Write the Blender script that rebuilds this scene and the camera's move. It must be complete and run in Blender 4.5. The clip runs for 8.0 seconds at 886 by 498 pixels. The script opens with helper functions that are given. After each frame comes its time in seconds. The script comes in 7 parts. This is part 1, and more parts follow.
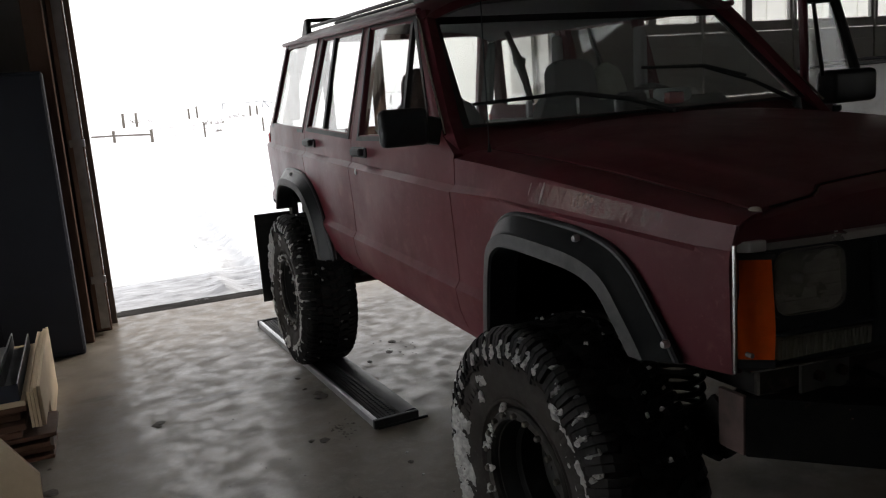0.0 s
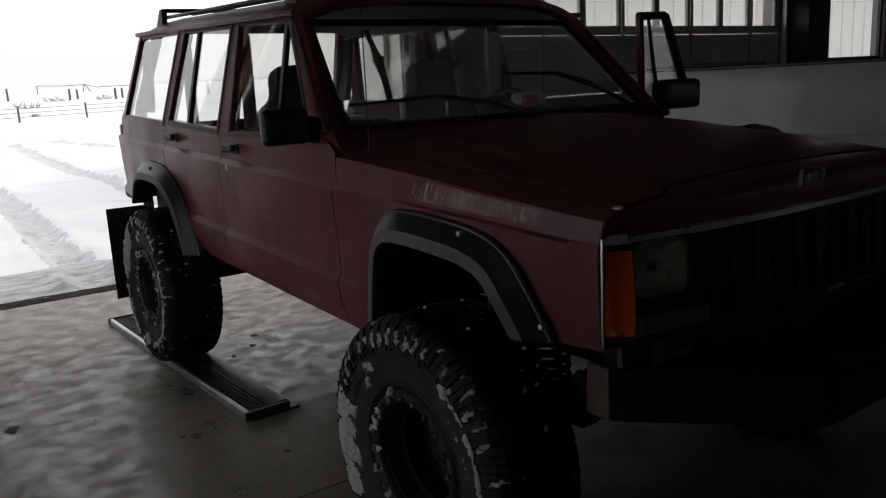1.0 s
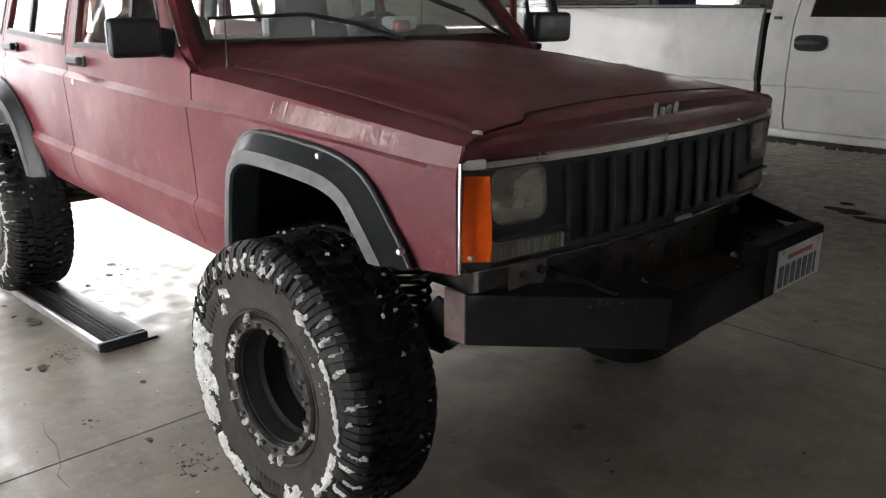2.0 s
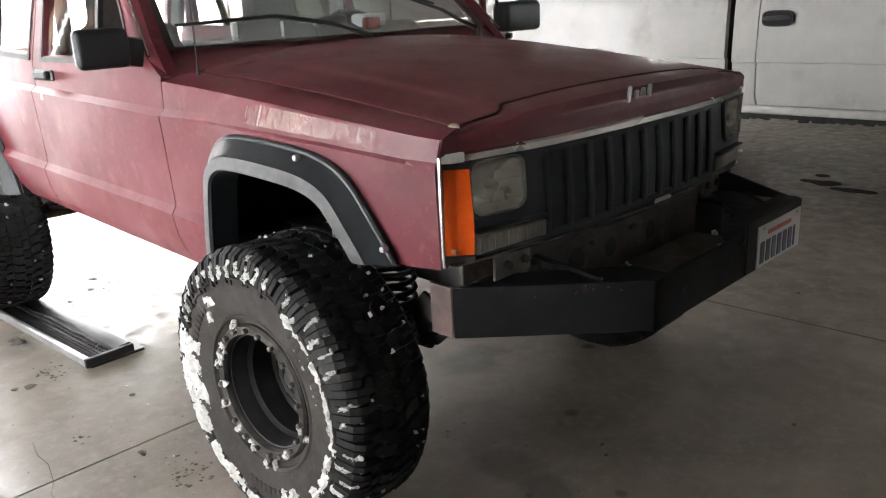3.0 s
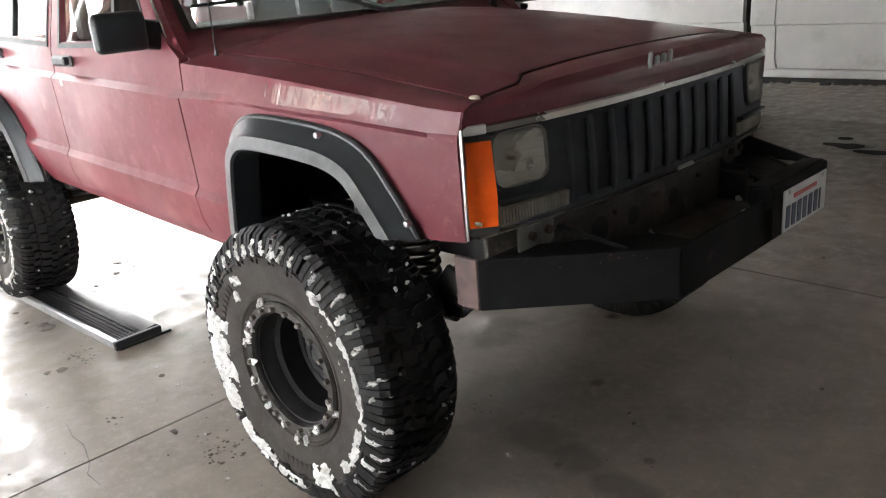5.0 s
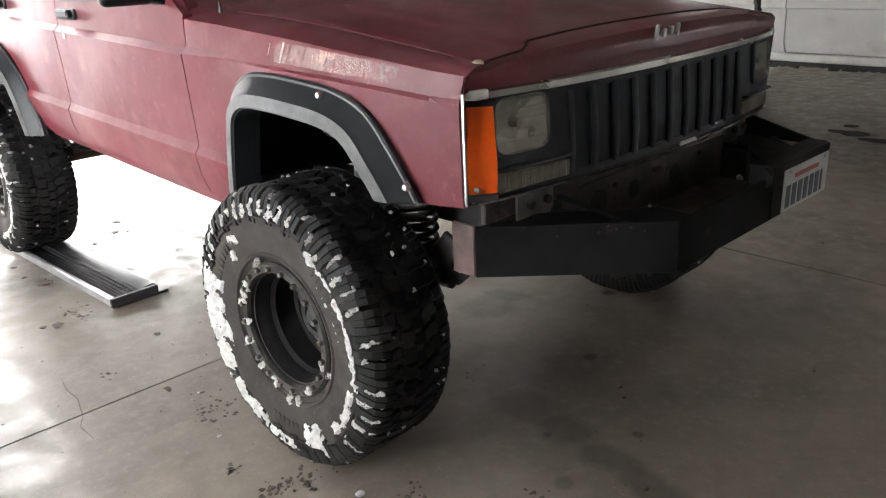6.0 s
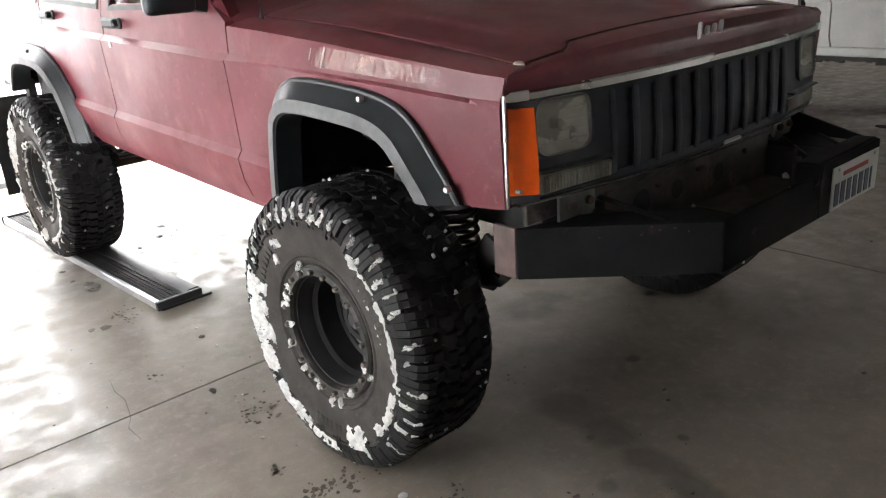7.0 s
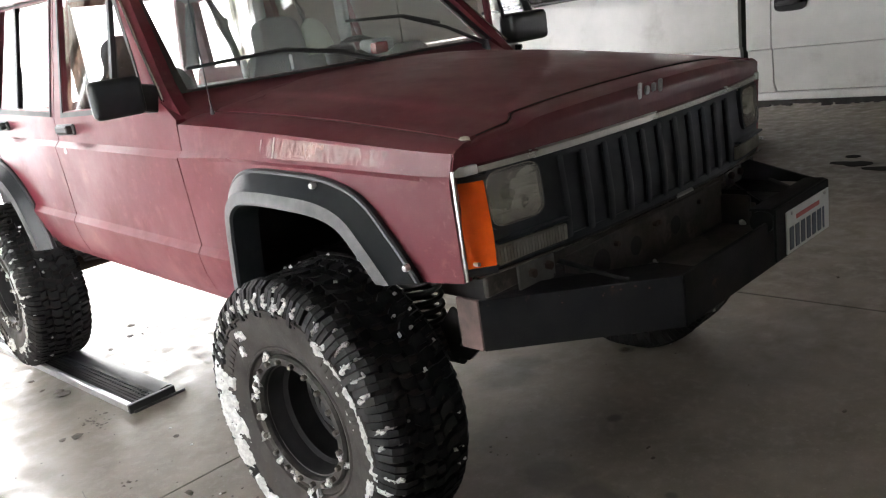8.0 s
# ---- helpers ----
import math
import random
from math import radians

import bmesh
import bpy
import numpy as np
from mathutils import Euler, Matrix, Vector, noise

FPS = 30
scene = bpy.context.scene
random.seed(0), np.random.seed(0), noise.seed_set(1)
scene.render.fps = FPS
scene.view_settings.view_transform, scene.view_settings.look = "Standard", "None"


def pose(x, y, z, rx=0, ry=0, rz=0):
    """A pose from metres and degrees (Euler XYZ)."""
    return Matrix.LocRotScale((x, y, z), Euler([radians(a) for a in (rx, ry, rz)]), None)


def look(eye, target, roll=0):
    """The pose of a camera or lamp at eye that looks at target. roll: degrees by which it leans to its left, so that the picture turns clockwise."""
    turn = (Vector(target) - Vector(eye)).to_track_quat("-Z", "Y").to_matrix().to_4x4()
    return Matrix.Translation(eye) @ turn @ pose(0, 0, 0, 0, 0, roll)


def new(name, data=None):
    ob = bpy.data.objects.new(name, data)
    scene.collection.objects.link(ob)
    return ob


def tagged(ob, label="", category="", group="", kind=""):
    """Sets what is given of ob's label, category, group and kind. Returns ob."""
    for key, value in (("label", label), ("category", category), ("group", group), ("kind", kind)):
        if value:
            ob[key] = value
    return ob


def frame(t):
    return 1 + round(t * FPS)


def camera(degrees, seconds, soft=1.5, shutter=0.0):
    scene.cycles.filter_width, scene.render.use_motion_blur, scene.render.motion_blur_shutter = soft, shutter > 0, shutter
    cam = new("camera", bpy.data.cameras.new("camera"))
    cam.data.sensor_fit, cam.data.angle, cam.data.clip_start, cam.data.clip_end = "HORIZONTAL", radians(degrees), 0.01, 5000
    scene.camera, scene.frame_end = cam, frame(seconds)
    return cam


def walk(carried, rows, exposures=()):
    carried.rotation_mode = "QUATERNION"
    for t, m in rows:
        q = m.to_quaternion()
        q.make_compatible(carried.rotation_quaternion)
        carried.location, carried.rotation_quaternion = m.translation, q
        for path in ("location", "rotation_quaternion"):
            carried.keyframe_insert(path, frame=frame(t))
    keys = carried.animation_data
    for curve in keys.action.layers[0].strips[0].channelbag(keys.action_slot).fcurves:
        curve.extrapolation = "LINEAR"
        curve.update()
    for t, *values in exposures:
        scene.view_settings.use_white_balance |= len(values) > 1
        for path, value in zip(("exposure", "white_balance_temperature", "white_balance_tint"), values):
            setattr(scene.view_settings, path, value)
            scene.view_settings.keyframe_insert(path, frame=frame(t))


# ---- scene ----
cam = camera(57.9, 8.0, soft=1.15)
PATH = [
    (0, (-1.867, -1.737, 1.408), (-1.081, 0.067, 1.05), -4.4),
    (0.3, (-2.015, -1.816, 1.419), (-1.247, -0.001, 1.08), -4.3),
    (0.5, (-2.09, -1.823, 1.432), (-1.293, -0.019, 1.099), -4.1),
    (0.8, (-2.06, -1.826, 1.439), (-1.076, -0.119, 1.09), -3.3),
    (1, (-2.046, -1.804, 1.454), (-0.921, -0.201, 1.049), -2.9),
    (1.2, (-2.042, -1.801, 1.451), (-0.885, -0.23, 1.012), -2.7),
    (1.5, (-2.027, -1.797, 1.43), (-0.854, -0.258, 0.925), -1.7),
    (1.8, (-2.017, -1.819, 1.417), (-0.766, -0.35, 0.891), -0.3),
    (2, (-1.993, -1.815, 1.42), (-0.665, -0.432, 0.851), 0.2),
    (2.2, (-1.992, -1.827, 1.414), (-0.643, -0.468, 0.836), -0.3),
    (3.3, (-1.995, -1.81, 1.423), (-0.647, -0.457, 0.83), -3.7),
    (3.5, (-1.999, -1.817, 1.41), (-0.656, -0.467, 0.798), -4.1),
    (4, (-1.996, -1.81, 1.407), (-0.667, -0.465, 0.755), -5.1),
    (4.5, (-1.999, -1.811, 1.407), (-0.683, -0.448, 0.769), -5.9),
    (4.7, (-2.004, -1.804, 1.419), (-0.69, -0.437, 0.783), -5.6),
    (6, (-2.008, -1.815, 1.391), (-0.716, -0.454, 0.696), -2.7),
    (6.5, (-1.999, -1.8, 1.386), (-0.711, -0.449, 0.667), -2.8),
    (7, (-2.013, -1.807, 1.394), (-0.789, -0.382, 0.707), -4.1),
    (7.5, (-1.992, -1.841, 1.407), (-0.702, -0.426, 0.827), -6.2),
    (8, (-1.972, -1.831, 1.406), (-0.663, -0.415, 0.876), -8.6),
]
EXPOSURES = [(t, stops, 6800, 11) for t, stops in ((0.0, 0.25), (0.3, -0.42), (0.5, -0.55), (1.0, -0.42), (1.2, 0.3), (1.5, 1.65), (2.0, 3.0), (3.3, 3.5), (6.5, 3.5), (7.5, 3.3), (8.0, 3.3))]
walk(cam, [(t, look(eye, target, roll)) for t, eye, target, roll in PATH], EXPOSURES)

# ---- daylight: a bright overcast winter sky ----
world = bpy.data.worlds.new("winter_sky")
scene.world = world
world.use_nodes = True
wn, wl = world.node_tree.nodes, world.node_tree.links
sky = wn.new("ShaderNodeTexSky")
sky.sky_type, sky.sun_disc = "NISHITA", False
sky.sun_elevation, sky.sun_rotation = radians(32), radians(65)
sky.air_density, sky.dust_density, sky.ozone_density = 1.0, 6.0, 1.0
pale = wn.new("ShaderNodeMixRGB")
pale.inputs["Fac"].default_value = 0.85
pale.inputs["Color2"].default_value = (10.0, 10.2, 10.6, 1)
wl.new(sky.outputs[0], pale.inputs["Color1"])
wl.new(pale.outputs[0], wn["Background"].inputs["Color"])
wn["Background"].inputs["Strength"].default_value = 0.15

sun_data = bpy.data.lights.new("sun", "SUN")
sun_data.energy, sun_data.angle, sun_data.color = 1.5, radians(11), (1.0, 0.95, 0.88)
sun = new("sun", sun_data)
sun.matrix_world = look((60 * math.sin(radians(65)), 60 * math.cos(radians(65)), 60 * math.tan(radians(32))), (0, 0, 0))


# ---- materials ----
def mat(name, c1, c2=None, scale=6.0, rough=0.5, rough2=None, metal=0.0, bump=0.0, bscale=60.0, coat=0.0, spot=None, spotscale=1.2,
        spotcut=(0.55, 0.7), spec=0.5, stretch=(1, 1, 1), random_tone=0.0):
    """Two tones mixed by a noise, a second, larger noise of stains, and a fine relief."""
    m = bpy.data.materials.new(name)
    m.use_nodes = True
    n, l = m.node_tree.nodes, m.node_tree.links
    b = n["Principled BSDF"]
    b.inputs["Metallic"].default_value, b.inputs["Coat Weight"].default_value = metal, coat
    b.inputs["Specular IOR Level"].default_value = spec
    b.inputs["Coat Roughness"].default_value = 0.12
    tc = n.new("ShaderNodeTexCoord")
    mp = n.new("ShaderNodeMapping")
    mp.inputs["Scale"].default_value = stretch
    l.new(tc.outputs["Object"], mp.inputs["Vector"])

    def noise_node(s, detail=6.0, rgh=0.6):
        t = n.new("ShaderNodeTexNoise")
        t.inputs["Scale"].default_value, t.inputs["Detail"].default_value, t.inputs["Roughness"].default_value = s, detail, rgh
        l.new(mp.outputs[0], t.inputs["Vector"])
        return t

    grain = noise_node(scale)
    ramp = n.new("ShaderNodeValToRGB")
    ramp.color_ramp.elements[0].position, ramp.color_ramp.elements[1].position = 0.32, 0.68
    ramp.color_ramp.elements[0].color, ramp.color_ramp.elements[1].color = (*c1, 1), (*(c2 or c1), 1)
    l.new(grain.outputs["Fac"], ramp.inputs["Fac"])
    colour = ramp.outputs["Color"]
    if spot:
        big = noise_node(spotscale, 8.0, 0.65)
        r2 = n.new("ShaderNodeMapRange")
        r2.inputs["From Min"].default_value, r2.inputs["From Max"].default_value = spotcut
        l.new(big.outputs["Fac"], r2.inputs["Value"])
        mix = n.new("ShaderNodeMixRGB")
        mix.inputs["Color2"].default_value = (*spot, 1)
        l.new(r2.outputs[0], mix.inputs["Fac"])
        l.new(colour, mix.inputs["Color1"])
        colour = mix.outputs[0]
    if random_tone:
        info = n.new("ShaderNodeObjectInfo")
        r3 = n.new("ShaderNodeMapRange")
        r3.inputs["To Min"].default_value, r3.inputs["To Max"].default_value = 1 - random_tone, 1 + random_tone
        l.new(info.outputs["Random"], r3.inputs["Value"])
        hs = n.new("ShaderNodeHueSaturation")
        l.new(r3.outputs[0], hs.inputs["Value"])
        l.new(colour, hs.inputs["Color"])
        colour = hs.outputs[0]
    l.new(colour, b.inputs["Base Color"])
    rr = n.new("ShaderNodeMapRange")
    rr.inputs["To Min"].default_value, rr.inputs["To Max"].default_value = rough, rough2 if rough2 is not None else rough
    rr.inputs["From Min"].default_value, rr.inputs["From Max"].default_value = 0.3, 0.7
    l.new(noise_node(scale * 0.35).outputs["Fac"], rr.inputs["Value"])
    l.new(rr.outputs[0], b.inputs["Roughness"])
    if bump:
        bp = n.new("ShaderNodeBump")
        bp.inputs["Strength"].default_value, bp.inputs["Distance"].default_value = bump, 0.01
        l.new(noise_node(bscale).outputs["Fac"], bp.inputs["Height"])
        l.new(bp.outputs[0], b.inputs["Normal"])
    return m


def glass_mat(name, tint, rough=0.02):
    m = bpy.data.materials.new(name)
    m.use_nodes = True
    b = m.node_tree.nodes["Principled BSDF"]
    b.inputs["Base Color"].default_value = (*tint, 1)
    b.inputs["Transmission Weight"].default_value, b.inputs["Roughness"].default_value, b.inputs["IOR"].default_value = 1.0, rough, 1.45
    return m


def hazed_dirty_glass(name, tint, dust, least, most):
    """Clear glass under an uneven film, of dust and of haze, that catches the light from both sides."""
    m = glass_mat(name, tint)
    n, l = m.node_tree.nodes, m.node_tree.links
    front, through_, both, mix = (n.new("ShaderNode" + k) for k in ("BsdfDiffuse", "BsdfTranslucent", "MixShader", "MixShader"))
    front.inputs["Color"].default_value = through_.inputs["Color"].default_value = (*dust, 1)
    both.inputs["Fac"].default_value = 0.55
    l.new(front.outputs[0], both.inputs[1])
    l.new(through_.outputs[0], both.inputs[2])
    tc, wide, fine, r, r2, add = (n.new("ShaderNode" + k) for k in ("TexCoord", "TexNoise", "TexNoise", "MapRange", "MapRange", "Math"))
    wide.inputs["Scale"].default_value, fine.inputs["Scale"].default_value, fine.inputs["Detail"].default_value = 3.0, 90.0, 6.0
    r.inputs["From Min"].default_value, r.inputs["From Max"].default_value = 0.3, 0.7
    r.inputs["To Min"].default_value, r.inputs["To Max"].default_value = least, most
    r2.inputs["From Min"].default_value, r2.inputs["From Max"].default_value, r2.inputs["To Max"].default_value = 0.56, 0.74, 0.1
    for t in (wide, fine):
        l.new(tc.outputs["Object"], t.inputs["Vector"])
    l.new(wide.outputs["Fac"], r.inputs["Value"])
    l.new(fine.outputs["Fac"], r2.inputs["Value"])
    l.new(r.outputs[0], add.inputs[0])
    l.new(r2.outputs[0], add.inputs[1])
    l.new(add.outputs[0], mix.inputs["Fac"])
    l.new(n["Principled BSDF"].outputs[0], mix.inputs[1])
    l.new(both.outputs[0], mix.inputs[2])
    l.new(mix.outputs[0], n["Material Output"].inputs["Surface"])
    return m


def layered(name, tones, blotch, fine, rough, bumps, coat=0.0, coat_rough=0.1, wet=None, stretch=(1, 1, 1), random_tone=0.0):
    """A worn surface: two tones, blotches and fine specks, each (colour, scale, from, to, strength); gloss broken by a noise."""
    m = bpy.data.materials.new(name)
    m.use_nodes = True
    n, l = m.node_tree.nodes, m.node_tree.links
    b = n["Principled BSDF"]
    tc, mp = n.new("ShaderNodeTexCoord"), n.new("ShaderNodeMapping")
    mp.inputs["Scale"].default_value = stretch
    l.new(tc.outputs["Object"], mp.inputs["Vector"])

    def noise_value(scale, lo, hi, a=0.0, z=1.0, detail=8.0):
        t, r = n.new("ShaderNodeTexNoise"), n.new("ShaderNodeMapRange")
        t.inputs["Scale"].default_value, t.inputs["Detail"].default_value, t.inputs["Roughness"].default_value = scale, detail, 0.62
        l.new(mp.outputs[0], t.inputs["Vector"])
        l.new(t.outputs["Fac"], r.inputs["Value"])
        for key, v in (("From Min", lo), ("From Max", hi), ("To Min", a), ("To Max", z)):
            r.inputs[key].default_value = v
        return r.outputs[0]

    colour = None
    for c, scale, lo, hi, strength in [(tones[1], tones[2], 0.35, 0.65, 1.0)] + blotch + fine:
        mix = n.new("ShaderNodeMixRGB")
        mix.inputs["Color2"].default_value = (*c, 1)
        if colour is None:
            mix.inputs["Color1"].default_value = (*tones[0], 1)
        else:
            l.new(colour, mix.inputs["Color1"])
        l.new(noise_value(scale, lo, hi, 0.0, strength), mix.inputs["Fac"])
        colour = mix.outputs[0]
    if random_tone:
        info, r3, hs = n.new("ShaderNodeObjectInfo"), n.new("ShaderNodeMapRange"), n.new("ShaderNodeHueSaturation")
        r3.inputs["To Min"].default_value, r3.inputs["To Max"].default_value = 1 - random_tone, 1 + random_tone
        l.new(info.outputs["Random"], r3.inputs["Value"])
        l.new(r3.outputs[0], hs.inputs["Value"])
        l.new(colour, hs.inputs["Color"])
        colour = hs.outputs[0]
    l.new(colour, b.inputs["Base Color"])
    l.new(noise_value(*rough), b.inputs["Roughness"])
    if coat:
        l.new(noise_value(*(wet or (3.0, 0.4, 0.6)), 0.0, coat), b.inputs["Coat Weight"])
        b.inputs["Coat Roughness"].default_value = coat_rough
    normal = None
    for scale, strength, dist in bumps:
        bp = n.new("ShaderNodeBump")
        bp.inputs["Strength"].default_value, bp.inputs["Distance"].default_value = strength, dist
        l.new(noise_value(scale, 0.2, 0.8), bp.inputs["Height"])
        if normal:
            l.new(normal, bp.inputs["Normal"])
        normal = bp.outputs[0]
    if normal:
        l.new(normal, b.inputs["Normal"])
    return m


def fade_out(m, middle, reach, scale, stretch, most):
    """Breaks a thin film up by a noise, and lets it end raggedly round its middle."""
    n, l = m.node_tree.nodes, m.node_tree.links
    tc, near, far_, mp, t = (n.new("ShaderNode" + k) for k in ("TexCoord", "VectorMath", "VectorMath", "Mapping", "TexNoise"))
    near.operation, far_.operation = "SUBTRACT", "DIVIDE"
    near.inputs[1].default_value, far_.inputs[1].default_value = middle, reach
    mp.inputs["Scale"].default_value = stretch
    t.inputs["Scale"].default_value, t.inputs["Detail"].default_value, t.inputs["Roughness"].default_value = scale, 9.0, 0.7
    length, total, cut = n.new("ShaderNodeVectorMath"), n.new("ShaderNodeMath"), n.new("ShaderNodeMapRange")
    length.operation, total.operation = "LENGTH", "MULTIPLY_ADD"
    total.inputs[1].default_value = 0.32
    cut.inputs["From Min"].default_value, cut.inputs["From Max"].default_value = 0.86, 0.52
    cut.inputs["To Max"].default_value = most
    l.new(tc.outputs["Object"], near.inputs[0])
    l.new(near.outputs[0], far_.inputs[0])
    l.new(far_.outputs[0], length.inputs[0])
    l.new(tc.outputs["Object"], mp.inputs["Vector"])
    l.new(mp.outputs[0], t.inputs["Vector"])
    l.new(length.outputs["Value"], total.inputs[0])
    l.new(t.outputs["Fac"], total.inputs[2])
    l.new(total.outputs[0], cut.inputs["Value"])
    l.new(cut.outputs[0], n["Principled BSDF"].inputs["Alpha"])


def add_stains_and_shade(m, spots, dark):
    """Darkens a floor in patches with ragged rims."""
    n, l = m.node_tree.nodes, m.node_tree.links
    b = n["Principled BSDF"]
    tc, wob = n.new("ShaderNodeTexCoord"), n.new("ShaderNodeTexNoise")
    wob.inputs["Scale"].default_value, wob.inputs["Detail"].default_value, wob.inputs["Roughness"].default_value = 7.0, 7.0, 0.65
    l.new(tc.outputs["Object"], wob.inputs["Vector"])
    total = None
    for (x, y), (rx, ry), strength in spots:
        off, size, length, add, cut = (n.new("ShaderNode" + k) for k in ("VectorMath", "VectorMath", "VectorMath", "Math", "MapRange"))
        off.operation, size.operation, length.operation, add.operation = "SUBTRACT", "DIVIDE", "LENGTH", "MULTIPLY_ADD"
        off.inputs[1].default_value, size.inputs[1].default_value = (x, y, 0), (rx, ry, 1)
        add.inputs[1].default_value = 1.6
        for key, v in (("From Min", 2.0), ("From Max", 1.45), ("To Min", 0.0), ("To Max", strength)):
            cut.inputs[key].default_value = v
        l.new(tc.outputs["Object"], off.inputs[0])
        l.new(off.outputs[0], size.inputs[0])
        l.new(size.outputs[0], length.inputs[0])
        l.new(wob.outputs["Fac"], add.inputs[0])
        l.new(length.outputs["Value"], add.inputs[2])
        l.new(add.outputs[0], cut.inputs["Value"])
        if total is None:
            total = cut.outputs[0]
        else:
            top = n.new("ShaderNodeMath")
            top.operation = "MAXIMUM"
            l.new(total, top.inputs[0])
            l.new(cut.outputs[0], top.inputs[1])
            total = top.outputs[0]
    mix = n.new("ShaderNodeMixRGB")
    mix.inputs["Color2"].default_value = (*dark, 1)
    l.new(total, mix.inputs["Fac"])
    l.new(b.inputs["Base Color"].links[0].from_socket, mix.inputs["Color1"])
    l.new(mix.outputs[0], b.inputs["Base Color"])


# broad pale blotches are faded paint, strengthened to stand in for haze
PAINT = layered("faded_hazed_maroon_paint", ((0.096, 0.0125, 0.0195), (0.122, 0.019, 0.0275), 3.0), [((0.2, 0.085, 0.092), 1.7, 0.45, 0.72, 0.6), ((0.085, 0.009, 0.013), 5.0, 0.55, 0.75, 0.6), ((0.22, 0.085, 0.08), 9.0, 0.56, 0.72, 0.4), ((0.2, 0.07, 0.06), 24.0, 0.6, 0.72, 0.35)],
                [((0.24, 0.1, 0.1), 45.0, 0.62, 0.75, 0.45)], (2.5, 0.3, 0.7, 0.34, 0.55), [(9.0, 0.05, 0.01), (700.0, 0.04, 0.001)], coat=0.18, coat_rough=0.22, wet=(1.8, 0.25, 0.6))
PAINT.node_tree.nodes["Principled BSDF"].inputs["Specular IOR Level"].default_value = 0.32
PAINT_DARK = mat("maroon_door_shut", (0.06, 0.008, 0.012), (0.09, 0.012, 0.016), 8, 0.5)
FLARE = mat("textured_black_plastic", (0.008, 0.009, 0.01), (0.015, 0.017, 0.018), 30, 0.3, 0.42, bump=0.08, bscale=500, spec=0.35)
FLARELIP = mat("lighter_grey_plastic_edge", (0.04, 0.041, 0.041), (0.085, 0.085, 0.083), 18, 0.4, 0.6, bump=0.08, bscale=400)
TRIM = mat("black_trim", (0.012, 0.012, 0.013), (0.022, 0.022, 0.023), 20, 0.42, 0.55)
GRILLE = mat("grey_black_grille_plastic", (0.022, 0.026, 0.032), (0.036, 0.041, 0.048), 14, 0.55, 0.7, bump=0.04, bscale=300, spec=0.28)
RUBBER = mat("tyre_rubber", (0.007, 0.007, 0.0072), (0.0135, 0.013, 0.013), 25, 0.55, 0.75, bump=0.15, bscale=180, spot=(0.022, 0.02, 0.019), spotscale=5, spec=0.22)
SIDEWALL = layered("dusty_sidewall_rubber", ((0.0115, 0.0088, 0.007), (0.024, 0.0187, 0.015), 9.0), [((0.045, 0.035, 0.027), 6.0, 0.52, 0.68, 0.6), ((0.016, 0.014, 0.012), 15.0, 0.56, 0.66, 0.5)],
                   [((0.11, 0.092, 0.075), 90.0, 0.6, 0.68, 0.35)], (12.0, 0.35, 0.65, 0.6, 0.88), [(60.0, 0.2, 0.003), (260.0, 0.2, 0.001)])
DIRTPLATE = mat("dirt_covered_plate", (0.03, 0.027, 0.024), (0.085, 0.074, 0.064), 14, 0.7, 0.9, bump=0.3, bscale=90, spot=(0.12, 0.1, 0.082), spotscale=8, spotcut=(0.6, 0.68))
RIM = mat("black_painted_steel_wheel", (0.007, 0.007, 0.0075), (0.016, 0.015, 0.015), 20, 0.34, 0.52, bump=0.05, bscale=250, spec=0.36)
RINGS = mat("scuffed_dark_alloy", (0.018, 0.017, 0.016), (0.085, 0.08, 0.074), 22, 0.3, 0.55, metal=0.6)
BOLTS = mat("dirty_bolt_steel", (0.09, 0.08, 0.07), (0.2, 0.185, 0.165), 60, 0.35, 0.55, metal=0.6)
STEEL = mat("bare_steel", (0.35, 0.35, 0.35), (0.55, 0.55, 0.54), 30, 0.3, 0.5, metal=1.0)
CHROME = mat("dull_chrome", (0.5, 0.49, 0.47), (0.6, 0.585, 0.56), 5, 0.18, 0.32, metal=1.0)
BRIGHT = mat("polished_trim", (0.66, 0.66, 0.65), (0.78, 0.78, 0.76), 9, 0.28, 0.42, metal=0.85)
CREAM = mat("cream_rubber", (0.5, 0.46, 0.38), (0.6, 0.56, 0.47), 40, 0.6, 0.75)
SNOWCAKE = mat("packed_snow", (0.36, 0.355, 0.34), (0.68, 0.67, 0.64), 45, 0.6, 0.8, bump=0.7, bscale=120)
BUMPER = mat("black_painted_plate_steel", (0.005, 0.005, 0.0058), (0.012, 0.0115, 0.0115), 12, 0.5, 0.7, bump=0.1, bscale=140, spec=0.1,
             spot=(0.055, 0.03, 0.022), spotscale=9, spotcut=(0.66, 0.74))
RUSTY = mat("rusty_dirty_steel", (0.035, 0.028, 0.024), (0.09, 0.06, 0.045), 18, 0.7, 0.9, bump=0.3, bscale=120)
# inner fender grey is raised to stand in for haze in the well
WELL = mat("haze_lightened_inner_fender", (0.05, 0.05, 0.05), (0.11, 0.105, 0.1), 7, 0.7, 0.9, bump=0.15, bscale=70, spot=(0.03, 0.028, 0.026), spotscale=4)
UNDER = mat("underbody_black", (0.012, 0.011, 0.011), (0.03, 0.028, 0.026), 14, 0.7, 0.9)
AMBER = mat("amber_lens", (0.62, 0.078, 0.008), (0.72, 0.1, 0.01), 30, 0.15, 0.25, bump=0.1, bscale=220, coat=0.6)
LENS = mat("hazy_clear_lens", (0.22, 0.21, 0.18), (0.4, 0.385, 0.33), 9, 0.12, 0.3, bump=0.25, bscale=120, coat=0.8)
